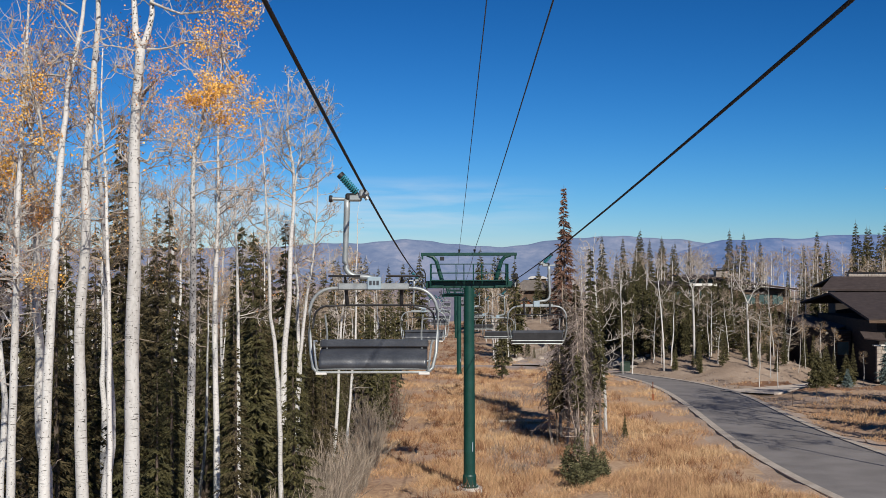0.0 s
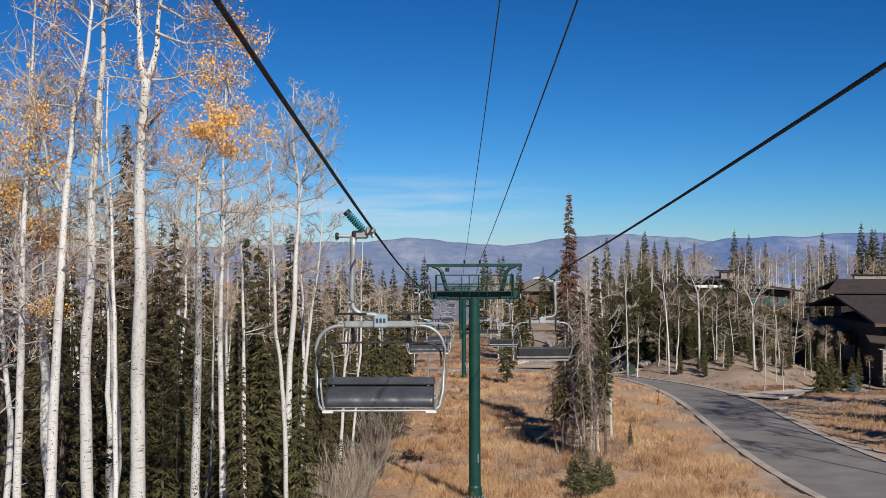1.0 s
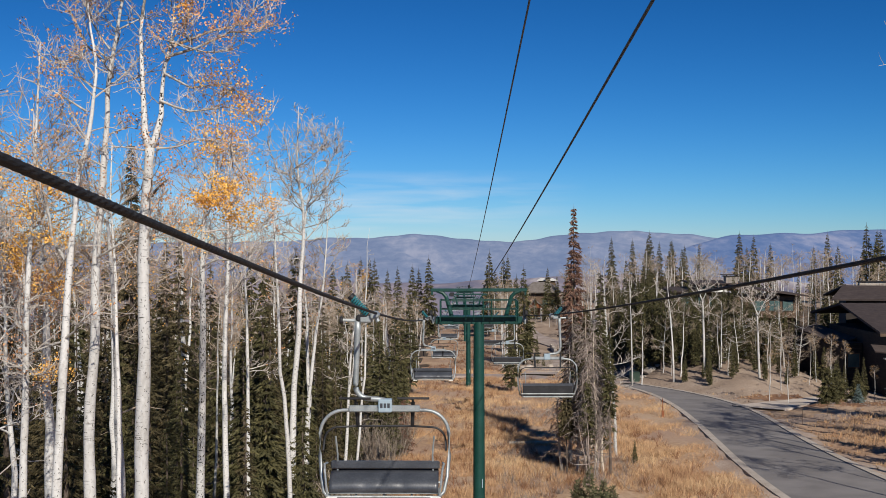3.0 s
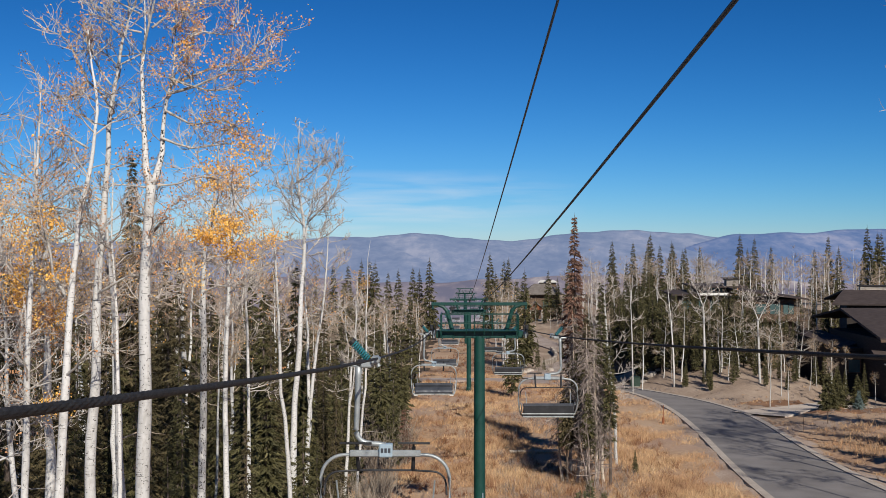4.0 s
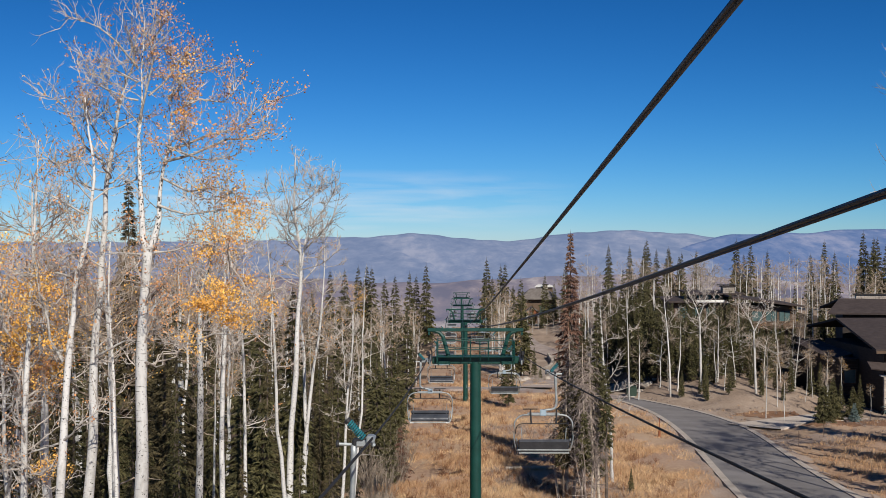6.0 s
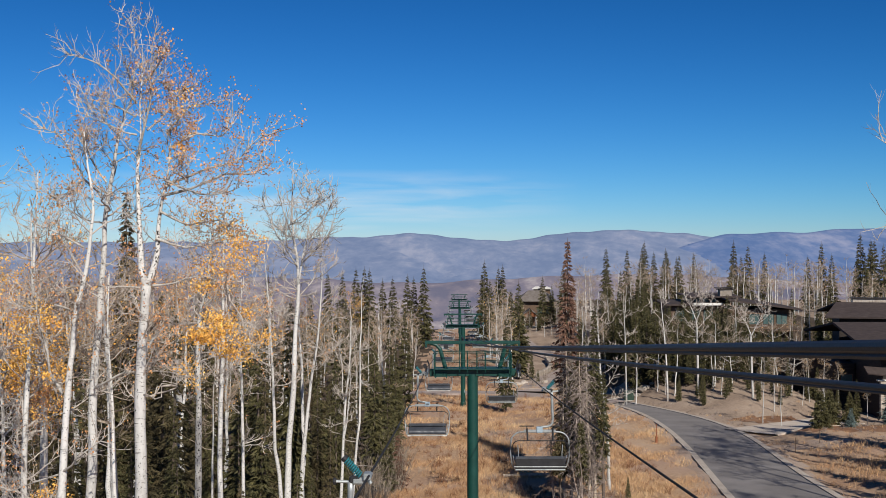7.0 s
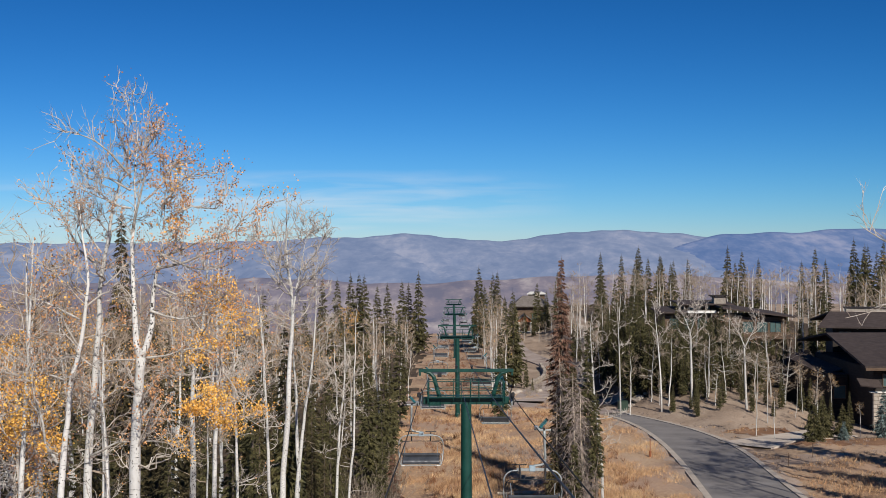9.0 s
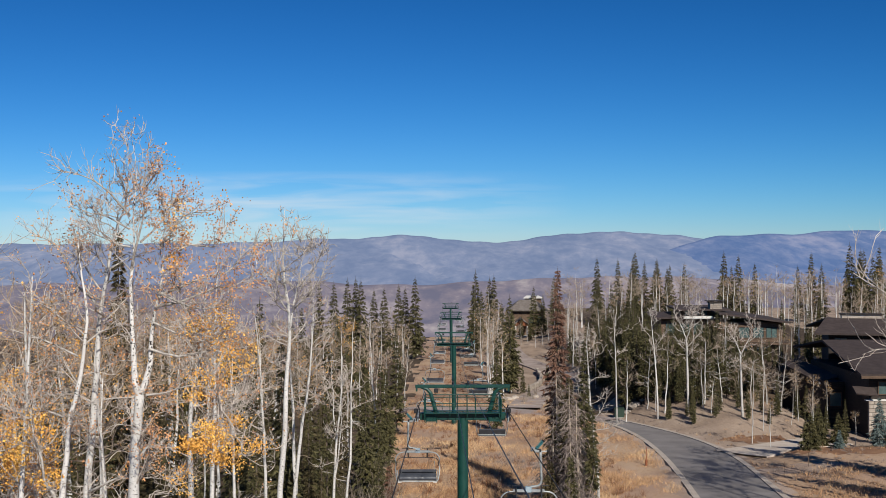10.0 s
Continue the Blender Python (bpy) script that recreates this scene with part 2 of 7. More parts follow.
# ---- mesh helpers ----
class Buf:
    """Collects tubes, blades and boxes for one mesh."""

    def __init__(self):
        self.v, self.f3, self.f4, self.n = [], [], [], 0

    def add(self, verts, tris=None, quads=None):
        verts = np.asarray(verts, float).reshape(-1, 3)
        if tris is not None and len(tris):
            self.f3.append(np.asarray(tris, int) + self.n)
        if quads is not None and len(quads):
            self.f4.append(np.asarray(quads, int) + self.n)
        self.v.append(verts)
        self.n += len(verts)

    def tube(self, pts, radii, sides=6, cap=True):
        pts = np.asarray(pts, float)
        k = len(pts)
        radii = np.broadcast_to(np.asarray(radii, float), (k,))
        tan = np.gradient(pts, axis=0)
        tan /= np.linalg.norm(tan, axis=1)[:, None] + 1e-9
        ref = np.array([0.0, 0.0, 1.0]) if abs(tan[:, 2]).mean() < 0.8 else np.array([1.0, 0.0, 0.0])
        u = np.cross(tan, ref)
        u /= np.linalg.norm(u, axis=1)[:, None] + 1e-9
        w = np.cross(tan, u)
        a = np.arange(sides) * 2 * math.pi / sides
        ring = pts[:, None, :] + radii[:, None, None] * (np.cos(a)[None, :, None] * u[:, None, :] + np.sin(a)[None, :, None] * w[:, None, :])
        i, j = np.meshgrid(np.arange(k - 1), np.arange(sides), indexing="ij")
        j2 = (j + 1) % sides
        q = np.stack([i * sides + j, i * sides + j2, (i + 1) * sides + j2, (i + 1) * sides + j], -1).reshape(-1, 4)
        verts, tris = ring.reshape(-1, 3), []
        if cap:
            verts = np.vstack([verts, pts[0], pts[-1]])
            for s in range(sides):
                tris.append((k * sides, (s + 1) % sides, s))
                tris.append((k * sides + 1, (k - 1) * sides + s, (k - 1) * sides + (s + 1) % sides))
        self.add(verts, tris, q)

    def ribbons(self, start, way, length, width, up=0.25, seed=0):
        """Twigs too far off to be round: a bent sliver each, turned at random. Gives the tips."""
        start, way = np.asarray(start), np.asarray(way)
        m = len(start)
        length, width = np.broadcast_to(length, (m,))[:, None], np.broadcast_to(width, (m,))[:, None]
        mid = start + way * length * 0.5
        way2 = way + np.array([0, 0, up])
        way2 /= np.linalg.norm(way2, axis=1)[:, None]
        end = mid + way2 * length * 0.5
        u = np.cross(way, np.random.default_rng(seed + m).normal(size=(m, 3)))
        u /= np.linalg.norm(u, axis=1)[:, None] + 1e-9
        v = np.stack([start - u * width, start + u * width, mid - u * width * 0.8, mid + u * width * 0.8, end], 1)
        base = (np.arange(m) * 5)[:, None]
        self.add(v.reshape(-1, 3), base + np.array([[2, 3, 4]]), base + np.array([[0, 1, 3, 2]]))
        return end

    def leaves(self, centre, size, rng, droop=0.0):
        """Many small leaves: a bent quad each, turned at random."""
        centre = np.asarray(centre)
        m = len(centre)
        if not m:
            return
        a = rng.normal(size=(m, 3))
        a[:, 2] -= droop
        a /= np.linalg.norm(a, axis=1)[:, None]
        b = np.cross(a, rng.normal(size=(m, 3)))
        b /= np.linalg.norm(b, axis=1)[:, None]
        s = (size * rng.uniform(0.7, 1.3, m))[:, None]
        v = np.stack([centre, centre + s * (a * 0.5 + b * 0.45), centre + s * a, centre + s * (a * 0.5 - b * 0.45)], 1)
        q = np.arange(m * 4).reshape(m, 4)
        self.add(v.reshape(-1, 3), None, q)

    def box(self, lo, hi, chamfer=0.0):
        (x0, y0, z0), (x1, y1, z1) = lo, hi
        c = min(chamfer, 0.45 * min(x1 - x0, y1 - y0, z1 - z0))
        if c <= 0:
            v = [(x, y, z) for z in (z0, z1) for x, y in ((x0, y0), (x1, y0), (x1, y1), (x0, y1))]
            self.add(v, None, [(3, 2, 1, 0), (4, 5, 6, 7), (0, 1, 5, 4), (1, 2, 6, 5), (2, 3, 7, 6), (3, 0, 4, 7)])
            return
        v = []
        for z, i in ((z0, c), (z0 + c, 0), (z1 - c, 0), (z1, c)):
            v += [(x0 + c, y0 + i, z), (x1 - c, y0 + i, z), (x1 - i, y0 + c, z), (x1 - i, y1 - c, z), (x1 - c, y1 - i, z), (x0 + c, y1 - i, z), (x0 + i, y1 - c, z), (x0 + i, y0 + c, z)]
        q = [(8 * k + j, 8 * k + (j + 1) % 8, 8 * k + 8 + (j + 1) % 8, 8 * k + 8 + j) for k in range(3) for j in range(8)]
        t = []
        for j in range(1, 7):
            t.append((0, j + 1, j))
            t.append((24, 24 + j, 24 + j + 1))
        self.add(v, t, q)

    def mesh(self, name, material, smooth=False):
        me = bpy.data.meshes.new(name)
        v = np.concatenate(self.v) if self.v else np.zeros((0, 3))
        faces = []
        for arr in self.f3:
            faces += arr.tolist()
        for arr in self.f4:
            faces += arr.tolist()
        me.from_pydata(v.tolist(), [], faces)
        if smooth:
            me.polygons.foreach_set("use_smooth", [True] * len(me.polygons))
        me.materials.append(material)
        me.update()
        return me


def thing(name, label, category, group="", kind=""):
    ob = new(name)
    ob.empty_display_size = 0.2
    return tagged(ob, label, category, group, kind)


def part(name, buf, material, parent, label="", smooth=False):
    ob = new(name, buf.mesh(name, material, smooth) if isinstance(buf, Buf) else buf)
    ob.parent = parent
    if label:
        tagged(ob, label)
    return ob


def solid(name, buf, material, label, category, group="", kind="", smooth=False):
    return tagged(new(name, buf.mesh(name, material, smooth)), label, category, group, kind)


def smooth01(v):
    v = np.clip(v, 0, 1)
    return v * v * (3 - 2 * v)


# ---- the lie of the land ----
RIGHT_EDGE = np.polyfit([30, 60, 88, 100, 113, 126, 135, 147, 156, 164], [30.2, 29.9, 29.6, 30.0, 31.2, 32.1, 31.7, 29.8, 27.3, 24.4], 6)
LEFT_EDGE = np.polyfit([30, 60, 71, 85, 102, 124, 140, 150, 157, 164], [21.6, 21.0, 20.8, 21.4, 22.8, 24.5, 24.9, 24.3, 23.2, 21.2], 6)


def road_right(y):
    return np.polyval(RIGHT_EDGE, np.clip(y, 30, 168))


def road_left(y):
    return np.polyval(LEFT_EDGE, np.clip(y, 30, 168))


def land(x, y):
    """Height of the ground, before its small unevenness."""
    x, y = np.asarray(x, float), np.asarray(y, float)
    z = 0.2 - 0.038 * (np.minimum(y, 280) - 63.8) - 0.02 * np.clip(y - 280, 0, 100)
    # the slope breaks off to the valley
    z = z - 0.16 * np.clip(y - 400, 0, 700) - 30 * smooth01((y - 400) / 500.0)
    # rise under the far house
    z = z + 5.0 * np.exp(-((x - 24) / 22.0) ** 2 - ((y - 318) / 55.0) ** 2)
    # bank and house terrace beyond the road
    xr = road_right(np.clip(y, 60, 170))
    up = smooth01((x - xr - 1.5) / 9.0) * smooth01((y - 141) / 12.0) * (1 - smooth01((y - 380) / 100.0)) * (1 - smooth01((x - 45) / 9.0) * (1 - smooth01((y - 184) / 16.0)))
    z = z + up * (-1.5 + 2.5 * smooth01((y - 150) / 45.0) - z)
    z = z + 0.7 * smooth01((x - xr - 2) / 8.0) * (1 - smooth01((y - 128) / 8.0)) * smooth01((y - 40) / 20.0)
    return z


def uneven(x, y):
    x, y = np.asarray(x, float), np.asarray(y, float)
    return 0.10 * np.sin(x * 0.7 + 1.3) * np.sin(y * 0.43) + 0.07 * np.sin(x * 1.9 + y * 0.8) + 0.04 * np.sin(x * 3.1 - y * 1.7)


def on_road(x, y, margin=0.0):
    x, y = np.asarray(x, float), np.asarray(y, float)
    main = (x > road_left(y) - margin) & (x < road_right(y) + margin) & (y < 172)
    side = (np.abs(y - side_road_y(x)) < 2.6 + margin) & (x < 28) & (x > -8)
    drive = (np.abs(y - (126.5 + 0.82 * (x - 31))) < 5.0 + 1.3 * margin) & (x > 30) & (x < 48)
    return main | side | drive


def side_road_y(x):
    return 177.0 + 0.06 * (np.asarray(x, float) - 4) ** 2 * 0.12


def height(x, y):
    x, y = np.asarray(x, float), np.asarray(y, float)
    flat = np.where(on_road(x, y, 0.5), 0.0, 1.0)
    return land(x, y) + uneven(x, y) * flat - np.where(on_road(x, y, 0.15), 0.12, 0.0)


def build_ground():
    xs = np.concatenate([np.linspace(-4500, -400, 14), np.linspace(-340, -70, 12), np.linspace(-64, -14, 26), np.linspace(-12, 50, 100), np.linspace(52, 120, 30), np.linspace(135, 400, 12), np.linspace(500, 4500, 12)])
    ys = np.concatenate([np.linspace(-400, -40, 8), np.linspace(-20, 50, 18), np.linspace(52, 190, 120), np.linspace(193, 420, 36), np.linspace(450, 1100, 20), np.linspace(1250, 4700, 14)])
    gx, gy = np.meshgrid(xs, ys, indexing="ij")
    v = np.stack([gx, gy, height(gx, gy)], -1).reshape(-1, 3)
    n = len(ys)
    i, j = np.meshgrid(np.arange(len(xs) - 1), np.arange(n - 1), indexing="ij")
    q = np.stack([i * n + j, (i + 1) * n + j, (i + 1) * n + j + 1, i * n + j + 1], -1).reshape(-1, 4)
    b = Buf()
    b.add(v, None, q)
    me = b.mesh("ground", M_GROUND, True)
    me.materials.append(M_LITTER)
    for extra in (M_LAWN, M_MULCH, M_SAND):
        me.materials.append(extra)
    cx, cy = (gx[i, j] + gx[i + 1, j + 1]) / 2, (gy[i, j] + gy[i + 1, j + 1]) / 2
    wob = 1.6 * np.sin(cy * 0.35) + 1.1 * np.sin(cy * 0.13 + 1)
    slot = np.where(cx < -7.5 + wob * 0.6, 1, np.where((cx > road_right(cy) + 0.2) & (cy > 131), 2, 0))
    wooded = (cy > 166 + 3 * np.sin(cx * 0.5)) & ((cx > 18) & (cy < 212) | (cx > 36)) & (cx < np.where(cy > 190, 90, 58)) & ~on_road(cx, cy, 2.0)
    slot = np.where((cy > 176) & (cx > 10), 2, slot)
    track = np.abs(cx - np.interp(cy, [178, 200, 225, 245, 275, 300], [12, 16, 23, 23, 17, 16])) < 5.5
    slot = np.where(wooded & ~((cy > 176) & track), 1, slot)
    # bark beds beside the driveway, sandy strips along the kerbs
    bed = ((cx - 46) / 7.5) ** 2 + ((cy - 128) / 4.2) ** 2 + 0.15 * np.sin(cx * 1.7 + cy) < 1
    bed |= ((cx - 39) / 5.0) ** 2 + ((cy - 141.3) / 2.6) ** 2 + 0.5 * np.sin(cx * 1.3 - cy) < 1
    slot = np.where(bed, 3, slot)
    edge = 1.9 + 0.5 * np.sin(cy * 0.31) + 0.35 * np.sin(cy * 0.83 + 2)
    sandy = (cx < road_left(cy)) & (cx > road_left(cy) - edge) & (cy < 168)
    sandy |= (cx > road_right(cy)) & (cx < road_right(cy) + 0.7 * edge) & (cy < 160)
    sandy |= ((cx - 37) / 6.0) ** 2 + ((cy - 116.5) / 2.4) ** 2 + 0.2 * np.sin(cx * 1.1) < 1
    slot = np.where(sandy, 4, slot)
    me.polygons.foreach_set("material_index", slot.reshape(-1).astype(int))
    return tagged(new("ground", me), "dry golden meadow, forest floor and tan banks", "ground", kind="structure")


build_ground()


def strip(name, left, right, ys, material, label, lift=0.03, thick=0.25, category="road"):
    """A band of the plan between two edge curves, as a slab with sides."""
    b = Buf()
    ys = np.asarray(ys, float)
    l, r = left(ys), right(ys)
    cols = 7
    top = np.stack([np.stack([l + (r - l) * k / (cols - 1), ys, land(l + (r - l) * k / (cols - 1), ys) + lift], -1) for k in range(cols)], 1)
    n = len(ys)
    i, j = np.meshgrid(np.arange(n - 1), np.arange(cols - 1), indexing="ij")
    b.add(top.reshape(-1, 3), None, np.stack([i * cols + j, i * cols + j + 1, (i + 1) * cols + j + 1, (i + 1) * cols + j], -1).reshape(-1, 4))
    for c in (0, cols - 1):
        e = top[:, c]
        low = e - np.array([0, 0, thick])
        k = np.arange(n - 1)
        b.add(np.concatenate([e, low]), None, np.stack([k, k + 1, n + k + 1, n + k], -1))
    return solid(name, b, material, label, category, kind="structure")


YS = np.linspace(30, 165, 140)
strip("road", road_left, road_right, YS, M_ASPH, "grey asphalt road curving past dry grass", 0.02)
strip("kerb", lambda y: road_left(y) - 0.6, lambda y: road_left(y) + 0.02, YS, M_KERB, "pale concrete kerb and gutter beside the asphalt", 0.1, 0.3, "kerb")
strip("kerb", lambda y: road_right(y) - 0.02, lambda y: road_right(y) + 0.6, YS, M_KERB, "pale concrete kerb and gutter beside the asphalt", 0.1, 0.3, "kerb")


def spline(pts, step=1.5):
    """A smooth curve through a few points of the plan."""
    p = np.asarray(pts, float)
    p = np.vstack([2 * p[0] - p[1], p, 2 * p[-1] - p[-2]])
    out = []
    for i in range(1, len(p) - 2):
        k = max(2, int(np.linalg.norm(p[i + 1] - p[i]) / step))
        t = np.linspace(0, 1, k, endpoint=False)[:, None]
        out.append(0.5 * (2 * p[i] + (p[i + 1] - p[i - 1]) * t + (2 * p[i - 1] - 5 * p[i] + 4 * p[i + 1] - p[i + 2]) * t ** 2 + (3 * p[i] - p[i - 1] - 3 * p[i + 1] + p[i + 2]) * t ** 3))
    out.append(p[-2:-1])
    return np.concatenate(out)


def ribbon(name, pts, width, material, label, lift=0.03, category="road"):
    c = spline(pts)
    t = np.gradient(c, axis=0)
    t /= np.linalg.norm(t, axis=1)[:, None]
    nrm = np.stack([-t[:, 1], t[:, 0]], -1)
    b, n, cols = Buf(), len(c), 6
    rows = []
    for k in range(cols):
        p = c + nrm * width * (k / (cols - 1) - 0.5)
        rows.append(np.stack([p[:, 0], p[:, 1], land(p[:, 0], p[:, 1]) + lift], -1))
    top = np.stack(rows, 1)
    i, j = np.meshgrid(np.arange(n - 1), np.arange(cols - 1), indexing="ij")
    b.add(top.reshape(-1, 3), None, np.stack([i * cols + j + 1, i * cols + j, (i + 1) * cols + j, (i + 1) * cols + j + 1], -1).reshape(-1, 4))
    for k in (0, cols - 1):
        e = top[:, k]
        a = np.arange(n - 1)
        b.add(np.concatenate([e, e - np.array([0, 0, 0.3])]), None, np.stack([a, a + 1, n + a + 1, n + a], -1))
    return solid(name, b, material, label, category, kind="structure")


ribbon("side_road", [(23.5, 162), (16, 170.5), (6, 177.5), (-4, 178.5), (-12, 177)], 5.0, M_GRAVEL, "pale gravel road crossing below the lift line", 0.16)
ribbon("driveway", [(33.4, 128.5), (36, 130.6), (41, 134.7), (47, 139.5)], 7.2, M_DRIVE, "pale concrete driveway leaving the road", 0.09)
ribbon("far_track", [(12, 178), (16, 200), (23, 225), (23, 245), (17, 275), (16, 300)], 5.4, M_GRAVEL, "pale gravel track winding up to a far house", 0.3)


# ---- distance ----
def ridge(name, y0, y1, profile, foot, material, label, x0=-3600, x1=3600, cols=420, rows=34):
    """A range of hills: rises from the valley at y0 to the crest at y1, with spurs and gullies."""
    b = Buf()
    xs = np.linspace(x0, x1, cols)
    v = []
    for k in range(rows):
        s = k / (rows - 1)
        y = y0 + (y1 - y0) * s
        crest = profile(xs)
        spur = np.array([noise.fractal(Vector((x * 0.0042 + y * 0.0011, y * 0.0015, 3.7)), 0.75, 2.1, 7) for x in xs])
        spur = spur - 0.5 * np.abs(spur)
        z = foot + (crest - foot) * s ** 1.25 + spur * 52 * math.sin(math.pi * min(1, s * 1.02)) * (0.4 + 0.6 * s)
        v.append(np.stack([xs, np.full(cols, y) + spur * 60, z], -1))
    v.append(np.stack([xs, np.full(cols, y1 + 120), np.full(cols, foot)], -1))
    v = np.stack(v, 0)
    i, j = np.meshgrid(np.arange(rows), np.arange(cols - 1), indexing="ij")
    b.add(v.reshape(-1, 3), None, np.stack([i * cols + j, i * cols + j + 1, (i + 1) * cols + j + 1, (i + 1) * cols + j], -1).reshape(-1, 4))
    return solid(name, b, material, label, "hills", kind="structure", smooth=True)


def bump(x, c, w, h):
    return h * np.exp(-((x - c) / w) ** 2)


def far_profile(x):
    return 46 + bump(x, -130, 150, 24) + bump(x, -420, 300, 18) + bump(x, 520, 210, 36) + bump(x, 740, 160, 22) + bump(x, 900, 130, 20) + 2.5 * np.sin(x * 0.021) + 1.5 * np.sin(x * 0.057)


def blue_profile(x):
    return -20 + 86 * smooth01((x - 640) / 380.0) + bump(x, 1160, 120, 7) + bump(x, 1480, 170, 22) + bump(x, 1720, 120, 12) + 2.0 * np.sin(x * 0.033)


def mid_profile(x):
    return -66 + bump(x, 420, 260, 26) + bump(x, -500, 420, 12) + 4 * np.sin(x * 0.011) + 2 * np.sin(x * 0.037)


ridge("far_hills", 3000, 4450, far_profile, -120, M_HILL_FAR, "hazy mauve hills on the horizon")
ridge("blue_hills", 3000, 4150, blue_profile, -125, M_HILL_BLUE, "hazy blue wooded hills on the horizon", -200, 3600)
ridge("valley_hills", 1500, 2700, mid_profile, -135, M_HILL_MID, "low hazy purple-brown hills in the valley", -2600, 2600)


def cirrus():
    """Thin high cloud far behind the hills."""
    m = bpy.data.materials.new("thin_cloud")
    m.use_nodes = True
    n, l = m.node_tree.nodes, m.node_tree.links
    n.clear()
    out, mix, clear, glow = n.new("ShaderNodeOutputMaterial"), n.new("ShaderNodeMixShader"), n.new("ShaderNodeBsdfTransparent"), n.new("ShaderNodeEmission")
    # the sheet's own emission gives the cloud its sunlit white
    glow.inputs[0].default_value, glow.inputs[1].default_value = (0.80, 0.88, 0.95, 1), 0.85
    tc, mp, no, ramp = n.new("ShaderNodeTexCoord"), n.new("ShaderNodeMapping"), n.new("ShaderNodeTexNoise"), n.new("ShaderNodeValToRGB")
    mp.inputs["Scale"].default_value = (0.0016, 1, 0.017)
    mp.inputs["Rotation"].default_value = (0, radians(-1.5), 0)
    no.inputs["Scale"].default_value, no.inputs["Detail"].default_value, no.inputs["Distortion"].default_value = 1.0, 6.0, 0.5
    l.new(tc.outputs["Object"], mp.inputs[0])
    l.new(mp.outputs[0], no.inputs["Vector"])
    ramp.color_ramp.elements[0].position, ramp.color_ramp.elements[1].position = 0.40, 0.74
    l.new(no.outputs["Fac"], ramp.inputs[0])
    sep = n.new("ShaderNodeSeparateXYZ")
    l.new(tc.outputs["Generated"], sep.inputs[0])
    fades = []
    for axis in (0, 2):
        inv, mul, sq = n.new("ShaderNodeMath"), n.new("ShaderNodeMath"), n.new("ShaderNodeMath")
        inv.operation, mul.operation, sq.operation = "SUBTRACT", "MULTIPLY", "MULTIPLY"
        inv.inputs[0].default_value, sq.inputs[1].default_value = 1.0, 4.0
        l.new(sep.outputs[axis], inv.inputs[1])
        l.new(sep.outputs[axis], mul.inputs[0])
        l.new(inv.outputs[0], mul.inputs[1])
        l.new(mul.outputs[0], sq.inputs[0])
        fades.append(sq)
    a, b, c = n.new("ShaderNodeMath"), n.new("ShaderNodeMath"), n.new("ShaderNodeMath")
    a.operation = b.operation = c.operation = "MULTIPLY"
    l.new(fades[0].outputs[0], a.inputs[0])
    l.new(fades[1].outputs[0], a.inputs[1])
    l.new(a.outputs[0], b.inputs[0])
    l.new(ramp.outputs[0], b.inputs[1])
    l.new(b.outputs[0], c.inputs[0])
    c.inputs[1].default_value = 0.75
    l.new(c.outputs[0], mix.inputs[0])
    l.new(clear.outputs[0], mix.inputs[1])
    l.new(glow.outputs[0], mix.inputs[2])
    l.new(mix.outputs[0], out.inputs[0])
    buf = Buf()
    buf.add([(-2150, 4650, 60), (520, 4650, 60), (520, 4650, 350), (-2150, 4650, 350)], None, [(0, 1, 2, 3)])
    solid("backdrop", buf, m, "thin white streaks of high cloud", "sky", kind="structure")


cirrus()


# ---- the chairlift ----
TOWER_X, GAUGE = 0.97, 2.6
TOWER_Y = (63.8, 158.0, 280.0, 366.0)
TOWER_Z = (0.2, -3.75, -7.7, -9.6)


